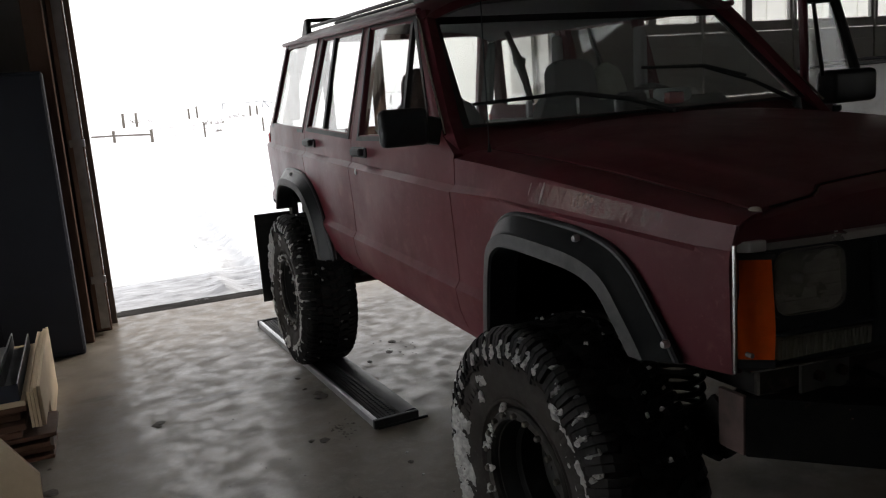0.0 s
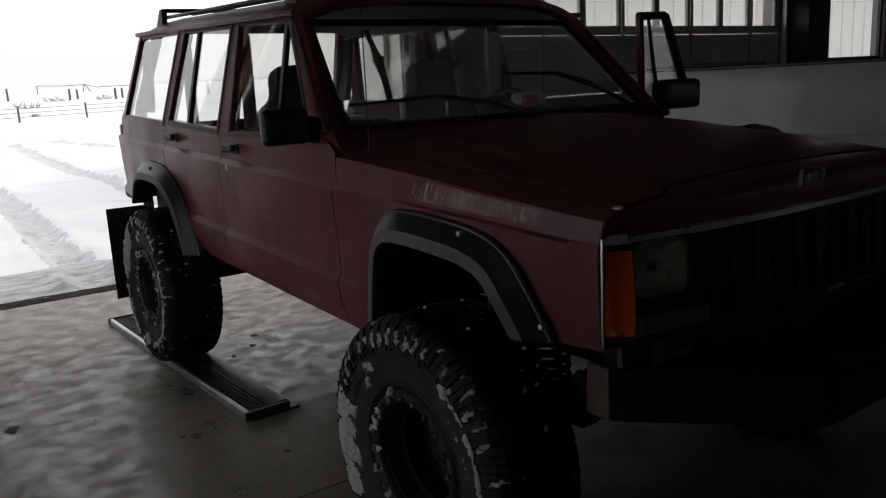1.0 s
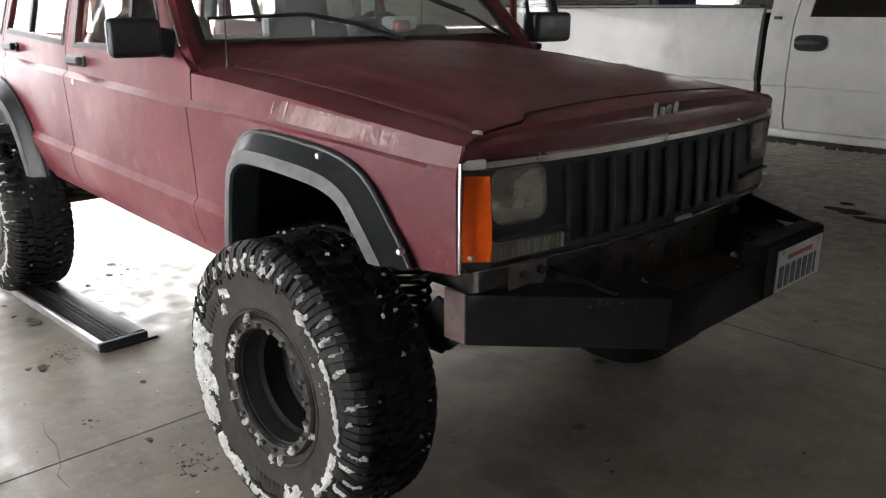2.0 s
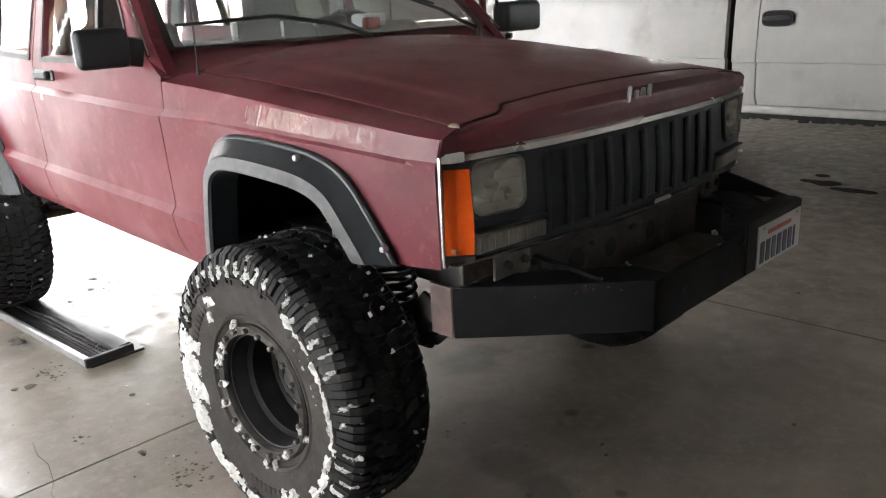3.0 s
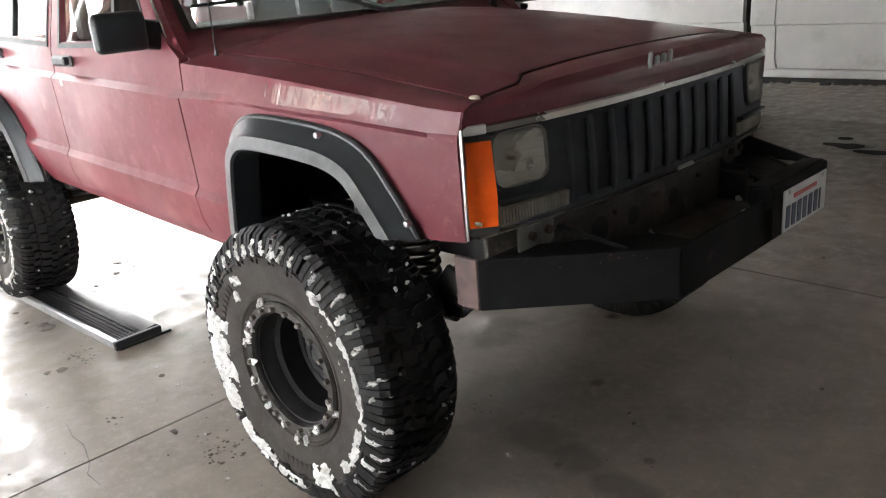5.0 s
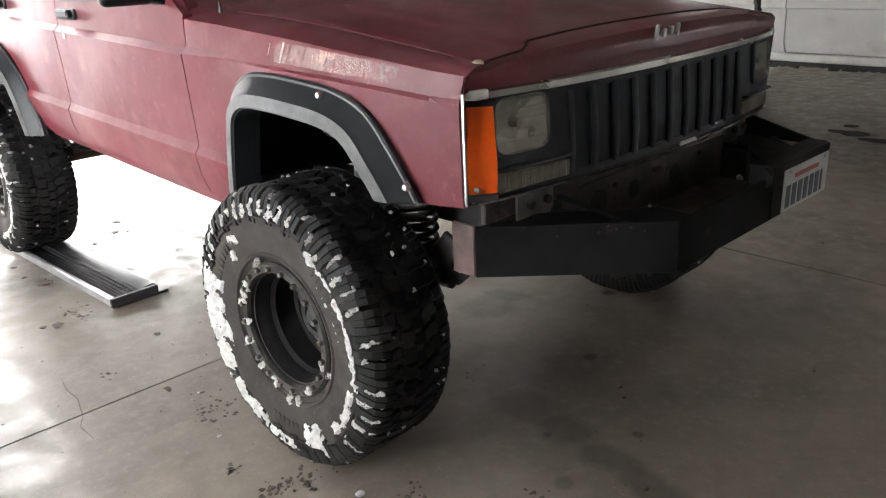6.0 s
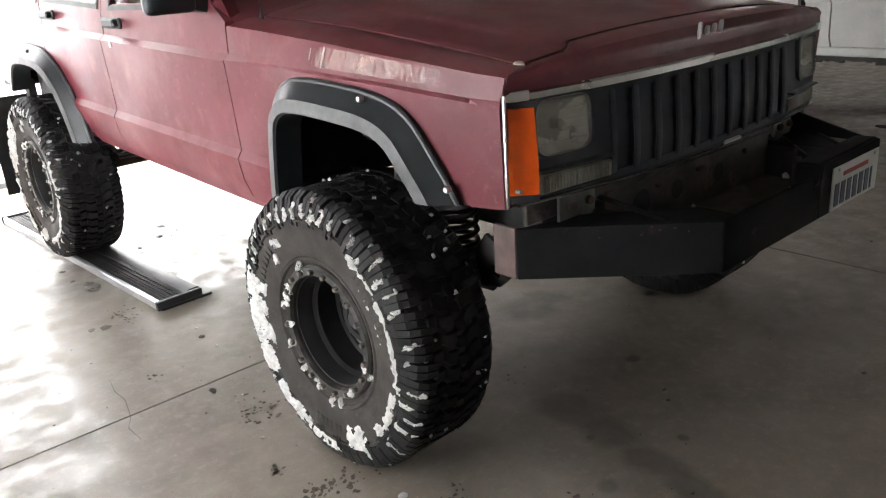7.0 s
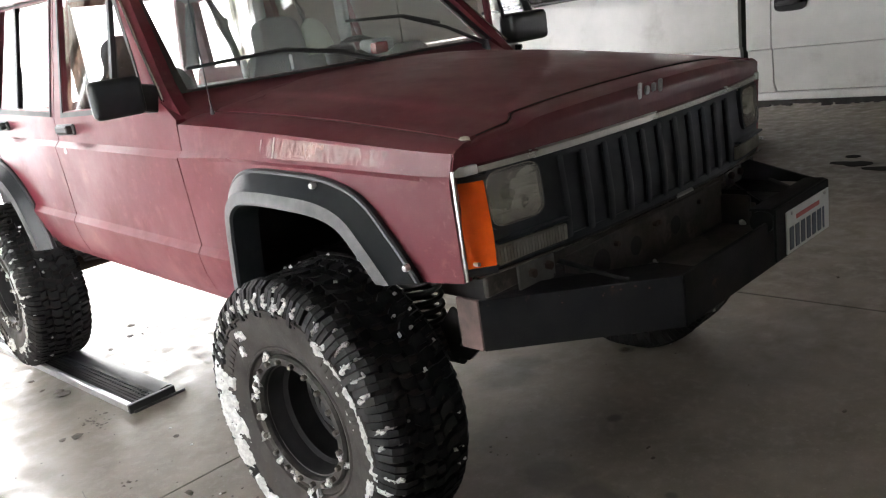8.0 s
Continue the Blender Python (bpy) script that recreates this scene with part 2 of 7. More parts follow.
BULB = mat("silvered_reflector", (0.42, 0.4, 0.35), (0.8, 0.78, 0.72), 22, 0.2, 0.35, bump=0.35, bscale=24, metal=0.7)
SEAT = mat("grey_cloth", (0.07, 0.072, 0.075), (0.11, 0.112, 0.115), 60, 0.85, 0.95, bump=0.3, bscale=400)
DASH = mat("grey_dashboard_plastic", (0.1, 0.103, 0.1), (0.15, 0.154, 0.15), 40, 0.6, 0.75, bump=0.1, bscale=400)
LINING = mat("pale_grey_moulded_lining", (0.3, 0.31, 0.3), (0.4, 0.41, 0.4), 20, 0.6, 0.75, bump=0.06, bscale=300)
HEADLINER = mat("grey_headliner", (0.16, 0.16, 0.16), (0.2, 0.2, 0.2), 50, 0.9, 0.95)
LAMPGLASS = hazed_dirty_glass("hazy_lamp_glass", (0.9, 0.9, 0.85), (0.84, 0.82, 0.74), 0.06, 0.2)
WINDOW = glass_mat("car_window", (0.97, 0.99, 0.98))
# the windscreen's milky film also stands in for glare haze
SCREENGLASS = hazed_dirty_glass("dusty_hazed_windscreen", (0.97, 0.99, 0.98), (0.66, 0.74, 0.72), 0.03, 0.13)
PANE = glass_mat("clear_pane", (0.95, 0.97, 0.97))
CONCRETE = layered("stained_damp_shaded_concrete", ((0.19, 0.16, 0.128), (0.27, 0.232, 0.19), 1.6),
                   [((0.1, 0.085, 0.066), 0.75, 0.46, 0.66, 0.75), ((0.125, 0.108, 0.083), 2.6, 0.46, 0.68, 0.5), ((0.36, 0.325, 0.28), 4.5, 0.5, 0.72, 0.4),
                    ((0.15, 0.128, 0.104), 13.0, 0.47, 0.66, 0.5), ((0.34, 0.31, 0.27), 26.0, 0.5, 0.75, 0.36)],
                   [((0.11, 0.095, 0.08), 60.0, 0.6, 0.75, 0.25), ((0.42, 0.385, 0.345), 110.0, 0.6, 0.7, 0.4), ((0.1, 0.085, 0.07), 190.0, 0.6, 0.7, 0.4)],
                   (9.0, 0.36, 0.64, 0.3, 0.64), [(40.0, 0.06, 0.004), (260.0, 0.2, 0.0014)], coat=0.32, coat_rough=0.2, wet=(7.0, 0.46, 0.58), random_tone=0.04)
# damp, oily and shade-dark patches: middle, half lengths, strength
add_stains_and_shade(CONCRETE, [((0.25, 0.275), (0.17, 0.12), 0.6), ((-0.123, -0.114), (0.22, 0.2), 0.4), ((-0.28, -0.34), (0.1, 0.13), 0.55), ((-0.307, -0.52), (0.075, 0.13), 0.65),
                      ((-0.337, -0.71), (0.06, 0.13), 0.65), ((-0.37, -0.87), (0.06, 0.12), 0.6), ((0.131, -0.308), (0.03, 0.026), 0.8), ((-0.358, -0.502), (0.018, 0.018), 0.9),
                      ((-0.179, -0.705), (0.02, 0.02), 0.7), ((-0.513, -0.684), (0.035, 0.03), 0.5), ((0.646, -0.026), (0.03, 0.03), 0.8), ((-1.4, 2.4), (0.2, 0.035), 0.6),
                      # the two widest patches paint in shade under and beside the truck
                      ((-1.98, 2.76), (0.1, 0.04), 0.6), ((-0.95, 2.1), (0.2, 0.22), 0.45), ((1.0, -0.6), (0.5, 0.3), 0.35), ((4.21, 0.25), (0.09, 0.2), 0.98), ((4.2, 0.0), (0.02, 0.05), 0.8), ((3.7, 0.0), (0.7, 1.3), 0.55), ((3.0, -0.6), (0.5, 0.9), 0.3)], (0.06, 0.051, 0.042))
JOINT = mat("dark_joint", (0.05, 0.047, 0.043), (0.09, 0.085, 0.08), 20, 0.85, 0.95)
DIRT = mat("dark_mud_crumb", (0.045, 0.036, 0.028), (0.11, 0.09, 0.07), 60, 0.6, 0.9, bump=0.4, bscale=150)
OIL = mat("oil_stain", (0.004, 0.0037, 0.0034), (0.009, 0.0085, 0.008), 18, 0.6, 0.8, spec=0.1)
WALLMETAL = mat("painted_metal_wall_panel", (0.3, 0.3, 0.29), (0.36, 0.36, 0.345), 4, 0.45, 0.6, spot=(0.26, 0.255, 0.24), spotscale=1.5)
PALEWALL = mat("white_metal_wall_panel", (0.7, 0.69, 0.67), (0.76, 0.75, 0.73), 4, 0.5, 0.65, spot=(0.64, 0.63, 0.6), spotscale=1.5)
DARKWALL = mat("dark_wood_panel_wall", (0.2, 0.185, 0.17), (0.27, 0.25, 0.23), 5, 0.7, 0.85, bump=0.1, bscale=80, stretch=(1, 1, 0.2))
CEIL = mat("bare_plywood_ceiling", (0.24, 0.21, 0.17), (0.32, 0.28, 0.23), 3, 0.6, 0.75)
OVERHEAD = mat("beige_grey_steel_door", (0.36, 0.35, 0.33), (0.42, 0.41, 0.385), 4, 0.5, 0.65, bump=0.05, bscale=90)
POSTWOOD = mat("weathered_brown_post", (0.11, 0.06, 0.04), (0.17, 0.1, 0.07), 6, 0.75, 0.9, bump=0.3, bscale=70, stretch=(1, 1, 0.15))
PALEWOOD = mat("pale_plywood", (0.6, 0.46, 0.3), (0.74, 0.6, 0.42), 5, 0.6, 0.75, bump=0.15, bscale=60, stretch=(1, 0.3, 1), spot=(0.25, 0.17, 0.1),
               spotscale=5, spotcut=(0.68, 0.76))
DARKWOOD = mat("dark_reddish_boards", (0.1, 0.05, 0.03), (0.17, 0.09, 0.06), 7, 0.65, 0.8, bump=0.3, bscale=60, stretch=(0.2, 1, 1), random_tone=0.25)
GALV = mat("galvanised_steel", (0.38, 0.39, 0.4), (0.55, 0.56, 0.57), 12, 0.3, 0.5, metal=0.9)
NAVY = mat("dark_navy_enamel", (0.012, 0.016, 0.028), (0.018, 0.023, 0.038), 4, 0.45, 0.6)
WHITEPAINT = mat("white_truck_paint", (0.42, 0.42, 0.405), (0.49, 0.49, 0.47), 3, 0.3, 0.42, coat=0.3, spec=0.3, spot=(0.36, 0.35, 0.33), spotscale=2.5, bump=0.02, bscale=3)
WHITEPAINT.node_tree.nodes["Principled BSDF"].inputs["Coat Roughness"].default_value = 0.06
SNOW = mat("outdoor_snow", (0.8, 0.82, 0.86), (0.88, 0.89, 0.92), 0.6, 0.7, 0.85, bump=0.7, bscale=2.2, spot=(0.66, 0.68, 0.73), spotscale=0.5)
# the grey tones paint the building's shade into trampled snow
TRODDEN = mat("trodden_shaded_snow", (0.3, 0.31, 0.335), (0.66, 0.68, 0.72), 7, 0.75, 0.9, bump=0.7, bscale=18, spot=(0.16, 0.155, 0.15), spotscale=5, spotcut=(0.62, 0.7), stretch=(0.6, 1.6, 1))
PACKED = mat("packed_track_snow", (0.6, 0.615, 0.64), (0.76, 0.77, 0.8), 3.0, 0.6, 0.8, bump=0.6, bscale=9, spot=(0.5, 0.505, 0.52), spotscale=6)
SLUSH = mat("wet_grey_slush", (0.012, 0.011, 0.01), (0.04, 0.038, 0.036), 5, 0.85, 0.98, bump=0.5, bscale=25, spot=(0.5, 0.5, 0.52), spotscale=3.0, spotcut=(0.6, 0.66), spec=0.05)
GREYWOOD = mat("grey_fence_wood", (0.09, 0.08, 0.07), (0.16, 0.14, 0.12), 8, 0.8, 0.95)
SIDING = mat("white_metal_siding", (0.78, 0.76, 0.7), (0.84, 0.82, 0.76), 2, 0.5, 0.6)
SLATE = mat("grey_roof_metal", (0.2, 0.21, 0.23), (0.28, 0.29, 0.31), 3, 0.5, 0.6)
PLATEWHITE = mat("plate_white", (0.5, 0.505, 0.5), (0.6, 0.605, 0.6), 20, 0.35, 0.45)
PLATEBLUE = mat("plate_dark_blue", (0.02, 0.03, 0.07), None, 20, 0.4)
PLATERED = mat("plate_red", (0.4, 0.05, 0.05), None, 20, 0.4)
SILVER = mat("silver_badge", (0.36, 0.36, 0.36), (0.48, 0.48, 0.48), 60, 0.45, 0.6, metal=0.3)
BROWNBOX = mat("orange_tool_case", (0.4, 0.1, 0.03), (0.5, 0.14, 0.04), 12, 0.5, 0.6)
TAIL = mat("red_tail_lens", (0.35, 0.012, 0.012), (0.42, 0.02, 0.02), 20, 0.15, 0.25, coat=0.5)


# ---- mesh helpers ----
def part(name, bm, material, parent=None, label="", smooth=35.0, shadow=True):
    """Links a bmesh as one mesh object, under a thing or under a part."""
    bmesh.ops.recalc_face_normals(bm, faces=bm.faces)
    me = bpy.data.meshes.new(name)
    bm.to_mesh(me)
    bm.free()
    me.materials.append(material)
    if smooth:
        me.shade_smooth()
        me.set_sharp_from_angle(angle=radians(smooth))
    ob = new(name, me)
    ob.parent = parent
    ob.visible_shadow = shadow
    if label:
        tagged(ob, label)
    return ob


def thing(name, label, category, at=None, group="", kind=""):
    ob = new(name)
    ob.empty_display_size = 0.1
    if at is not None:
        ob.matrix_world = at
    return tagged(ob, label, category, group, kind)


def join(bm, other):
    """Adds a second bmesh to the first."""
    vm = {v: bm.verts.new(v.co) for v in other.verts}
    for f in other.faces:
        bm.faces.new([vm[v] for v in f.verts])
    other.free()
    return bm


def rbox(x0, x1, y0, y1, z0, z1, bev=0.006, seg=1, m=None):
    bm = bmesh.new()
    bmesh.ops.create_cube(bm, size=1)
    bmesh.ops.scale(bm, vec=(x1 - x0, y1 - y0, z1 - z0), verts=bm.verts)
    bmesh.ops.translate(bm, vec=((x0 + x1) / 2, (y0 + y1) / 2, (z0 + z1) / 2), verts=bm.verts)
    if bev:
        bmesh.ops.bevel(bm, geom=bm.edges[:], offset=bev, segments=seg, affect="EDGES", profile=0.5)
    if m is not None:
        bmesh.ops.transform(bm, matrix=m, verts=bm.verts)
    return bm


def prism(points, d0, d1, axis="x", bev=0.0, seg=1):
    """A polygon pushed along an axis; the points are the two other coordinates, in order."""
    put = {"x": lambda a, b, d: (d, a, b), "y": lambda a, b, d: (a, d, b), "z": lambda a, b, d: (a, b, d)}[axis]
    bm = bmesh.new()
    lo, hi = [bm.verts.new(put(a, b, d0)) for a, b in points], [bm.verts.new(put(a, b, d1)) for a, b in points]
    bm.faces.new(lo), bm.faces.new(hi[::-1])
    for i in range(len(lo)):
        j = (i + 1) % len(lo)
        bm.faces.new((lo[i], hi[i], hi[j], lo[j]))
    if bev:
        bmesh.ops.recalc_face_normals(bm, faces=bm.faces)
        bmesh.ops.bevel(bm, geom=bm.edges[:], offset=bev, segments=seg, affect="EDGES", profile=0.5)
    return bm


def cyl(p0, p1, r, r2=None, seg=16, caps=True):
    bm = bmesh.new()
    a, b = Vector(p0), Vector(p1)
    bmesh.ops.create_cone(bm, cap_ends=caps, segments=seg, radius1=r, radius2=r if r2 is None else r2, depth=(b - a).length)
    turn = (b - a).to_track_quat("Z", "Y").to_matrix().to_4x4()
    bmesh.ops.transform(bm, matrix=Matrix.Translation((a + b) / 2) @ turn, verts=bm.verts)
    return bm


def tube(points, r, seg=8, closed=False):
    """A round bar along a line of points."""
    bm = bmesh.new()
    pts = [Vector(p) for p in points]
    rings, n = [], len(pts)
    for i, p in enumerate(pts):
        a = pts[(i - 1) % n] if closed or i else p
        b = pts[(i + 1) % n] if closed or i < n - 1 else p
        way = (b - a).normalized()
        side = way.cross(Vector((0, 0, 1)))
        side = (side if side.length > 1e-3 else Vector((1, 0, 0))).normalized()
        up = side.cross(way)
        rad = r[i] if isinstance(r, (list, tuple)) else r
        rings.append([bm.verts.new(p + rad * (math.cos(k * math.tau / seg) * side + math.sin(k * math.tau / seg) * up)) for k in range(seg)])
    for i in range(n if closed else n - 1):
        q, s = rings[i], rings[(i + 1) % n]
        for k in range(seg):
            bm.faces.new((q[k], q[(k + 1) % seg], s[(k + 1) % seg], s[k]))
    if not closed:
        bm.faces.new(rings[0][::-1]), bm.faces.new(rings[-1])
    return bm


def lathe(profile, seg=48, start=0.0, closed=False):
    """Turns (radius, x) points round the x axis."""
    bm = bmesh.new()
    rings = [[bm.verts.new((x, r * math.cos(start + k * math.tau / seg), r * math.sin(start + k * math.tau / seg))) for k in range(seg)] for r, x in profile]
    for i in range(len(rings) if closed else len(rings) - 1):
        q, s = rings[i], rings[(i + 1) % len(rings)]
        for k in range(seg):
            bm.faces.new((q[k], q[(k + 1) % seg], s[(k + 1) % seg], s[k]))
    return bm


def sheet(outer, holes, f, thick, ucuts=(), vcuts=()):
    """A curved panel with thickness: an outline and holes in (u, v), laid on the surface f(u, v, depth)."""
    bm = bmesh.new()
    for loop in (outer, *holes):
        vs = [bm.verts.new((u, v, 0)) for u, v in loop]
        for i in range(len(vs)):
            bm.edges.new((vs[i], vs[(i + 1) % len(vs)]))
    bmesh.ops.triangle_fill(bm, use_beauty=True, use_dissolve=False, edges=bm.edges[:])
    for co, no, at in [((u, 0, 0), (1, 0, 0), u) for u in ucuts] + [((0, v, 0), (0, 1, 0), v) for v in vcuts]:
        bmesh.ops.bisect_plane(bm, geom=bm.verts[:] + bm.edges[:] + bm.faces[:], dist=1e-5, plane_co=co, plane_no=no)
    got = bmesh.ops.extrude_face_region(bm, geom=bm.faces[:])
    back = {g for g in got["geom"] if isinstance(g, bmesh.types.BMVert)}
    for v in bm.verts:
        v.co = f(v.co.x, v.co.y, thick if v in back else 0.0)
    return bm


def lerp(table, x):
    if x <= table[0][0]:
        return table[0][1]
    for (a, p), (b, q) in zip(table, table[1:]):
        if x <= b:
            return p + (q - p) * (x - a) / (b - a)
    return table[-1][1]


def grid_bm(nx, ny, f):
    bm = bmesh.new()
    vs = [[bm.verts.new(f(i / nx, j / ny)) for j in range(ny + 1)] for i in range(nx + 1)]
    for i in range(nx):
        for j in range(ny):
            bm.faces.new((vs[i][j], vs[i + 1][j], vs[i + 1][j + 1], vs[i][j + 1]))
    return bm


def solid(bm, vec):
    """Gives an open sheet a thickness by pushing a copy along vec."""
    got = bmesh.ops.extrude_face_region(bm, geom=bm.faces[:])
    bmesh.ops.translate(bm, vec=vec, verts=[g for g in got["geom"] if isinstance(g, bmesh.types.BMVert)])
    return bm


# ---- the garage ----
WALL_Y, ROOF_Z, WEST, EAST, SOUTH = 4.62, 4.7, -2.95, 12.0, -6.5
UNSEEN_WEST_WINDOW, UNSEEN_SOUTH_WINDOW = (-0.8, 2.9, 0.4, 2.2), (7.0, 11.3, 1.1, 2.8)
BAY_TOP = 3.0
XJ, YJ = (WEST, 1.44, 5.1, 8.76, EAST), (SOUTH, -2.94, 0.72, 4.66)


def build_floor():
    floor = part("floor", rbox(WEST - 0.2, EAST + 0.2, SOUTH - 0.2, 4.66, -0.2, -0.003, 0), JOINT)
    tagged(floor, "stained damp grey concrete slab floor with saw-cut joints", "floor", kind="structure")
    for k, (x0, x1) in enumerate(zip(XJ, XJ[1:])):
        cuts = YJ if k == 0 else YJ[::3]
        for y0, y1 in zip(cuts, cuts[1:]):
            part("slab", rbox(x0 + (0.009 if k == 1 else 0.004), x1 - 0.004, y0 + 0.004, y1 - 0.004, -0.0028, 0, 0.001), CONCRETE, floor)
    # a hairline crack that runs off the joint
    line = [(-1.245, 1.034), (-1.266, 0.931), (-1.258, 0.841), (-1.294, 0.709), (-1.329, 0.648), (-1.327, 0.55)]
    wander = [(x + 0.006 * noise.noise((k * 1.7, 1, 2)), y, 0.0002) for k, (x, y) in enumerate(line)]
    part("crack", tube(wander, [0.0005, 0.0009, 0.0011, 0.001, 0.0011, 0.0005], 5), JOINT, floor)


def build_walls():
    bm = rbox(WEST - 0.2, -1.84, WALL_Y, WALL_Y + 0.2, -0.2, ROOF_Z, 0)
    for x0, x1, z0, z1 in ((-1.84, 1.88, BAY_TOP, ROOF_Z), (1.88, 3.05, -0.2, ROOF_Z), (3.05, 8.1, 3.1, ROOF_Z), (8.1, 9.36, -0.2, ROOF_Z),
                           (9.36, 11.0, -0.2, 1.5), (9.36, 11.0, 2.75, ROOF_Z), (11.0, EAST + 0.2, -0.2, ROOF_Z)):
        join(bm, rbox(x0, x1, WALL_Y, WALL_Y + 0.2, z0, z1, 0))
    tagged(part("wall_north", bm, DARKWALL, smooth=0), "dark interior wall with a wide open bay doorway", "wall", kind="structure")
    # unseen window band, added to light the vehicle's side
    ya, yb, za, zb = UNSEEN_WEST_WINDOW
    bm = rbox(WEST - 0.2, WEST, SOUTH - 0.2, ya, -0.2, ROOF_Z, 0)
    for y0, y1, z0, z1 in ((ya, yb, -0.2, za), (ya, yb, zb, ROOF_Z), (yb, WALL_Y - 0.003, -0.2, ROOF_Z)):
        join(bm, rbox(WEST - 0.2, WEST, y0, y1, z0, z1, 0))
    tagged(part("wall_west", bm, DARKWALL, smooth=0), "garage wall with an unseen, added band of windows", "wall", kind="structure")
    win = thing("added_window_2", "unseen band of plain windows, added to bring in light", "window", kind="structure")
    n = 4
    for k in range(n):
        y0, y1 = ya + (yb - ya) * k / n, ya + (yb - ya) * (k + 1) / n
        part("pane", rbox(WEST - 0.1, WEST - 0.095, y0 + 0.03, y1 - 0.03, za + 0.03, zb - 0.03, 0), PANE, win, shadow=False)
        part("window_frame", sheet([(y0, za), (y1, za), (y1, zb), (y0, zb)], [[(y0 + 0.03, za + 0.03), (y1 - 0.03, za + 0.03), (y1 - 0.03, zb - 0.03), (y0 + 0.03, zb - 0.03)]],
                                   lambda y, z, d: Vector((WEST - 0.13 + d, y, z)), 0.06), SIDING, win)
    tagged(part("wall_east", rbox(EAST, EAST + 0.2, SOUTH - 0.2, WALL_Y - 0.003, -0.2, ROOF_Z, 0), WALLMETAL, smooth=0), "pale metal-panelled garage wall", "wall",
           kind="structure")
    # unseen window band behind the view, added to brighten the vehicle's nose
    xa, xb, za, zb = UNSEEN_SOUTH_WINDOW
    win = thing("added_window_3", "unseen band of plain windows, added to bring in light", "window", kind="structure")
    for k in range(n):
        x0, x1 = xa + (xb - xa) * k / n, xa + (xb - xa) * (k + 1) / n
        part("pane", rbox(x0 + 0.03, x1 - 0.03, SOUTH - 0.1, SOUTH - 0.095, za + 0.03, zb - 0.03, 0), PANE, win, shadow=False)
        part("window_frame", sheet([(x0, za), (x1, za), (x1, zb), (x0, zb)], [[(x0 + 0.03, za + 0.03), (x1 - 0.03, za + 0.03), (x1 - 0.03, zb - 0.03), (x0 + 0.03, zb - 0.03)]],
                                   lambda x, z, d: Vector((x, SOUTH - 0.13 + d, z)), 0.06), SIDING, win)
    bm = rbox(WEST, xa, SOUTH - 0.2, SOUTH, -0.2, ROOF_Z, 0)
    for x0, x1, z0, z1 in ((xa, xb, -0.2, za), (xa, xb, zb, ROOF_Z), (xb, EAST, -0.2, ROOF_Z)):
        join(bm, rbox(x0, x1, SOUTH - 0.2, SOUTH, z0, z1, 0))
    tagged(part("wall_south", bm, PALEWALL, smooth=0), "pale metal-panelled garage wall", "wall", kind="structure")
    tagged(part("ceiling", rbox(WEST - 0.2, EAST + 0.2, SOUTH - 0.2, WALL_Y + 0.2, ROOF_Z + 0.002, ROOF_Z + 0.2, 0), CEIL, smooth=0), "bare plywood garage ceiling", "ceiling",
           kind="structure")


def build_door_frame():
    """Posts, trims and tracks at the open bay."""
    frame_1 = thing("door_frame_1", "dark wooden door frame of the open bay with steel tracks", "door frame", kind="structure")
    part("post", rbox(-1.95, -1.842, 4.3, 4.61, 0, BAY_TOP + 0.04, 0.006), POSTWOOD, frame_1)
    part("post", rbox(1.89, 2.0, 4.3, 4.61, 0, BAY_TOP + 0.04, 0.006), SIDING, frame_1)
    part("post", rbox(-2.09, -1.965, 4.02, 4.29, 0, ROOF_Z, 0.006), POSTWOOD, frame_1, "weathered reddish-brown timber post")
    part("trim", rbox(-1.838, -1.8, 4.5, 4.9, -0.02, BAY_TOP, 0.004), GREYWOOD, frame_1)
    part("trim", rbox(1.84, 1.876, 4.5, 4.9, -0.02, BAY_TOP, 0.004), SIDING, frame_1, "white outer trim of the doorway")
    for x in (-1.885, 1.93):
        bm = rbox(x - 0.03, x + 0.03, 4.26, 4.264, 0.03, BAY_TOP + 0.04, 0)
        join(bm, rbox(x + 0.026, x + 0.03, 4.2, 4.258, 0.03, BAY_TOP + 0.04, 0))
        part("track", bm, GALV, frame_1, "galvanised steel door track")
        for z in (0.35, 1.3, 2.3):
            part("bracket", rbox(x - 0.05, x + 0.05, 4.27, 4.298, z, z + 0.05, 0.003), GALV, frame_1)


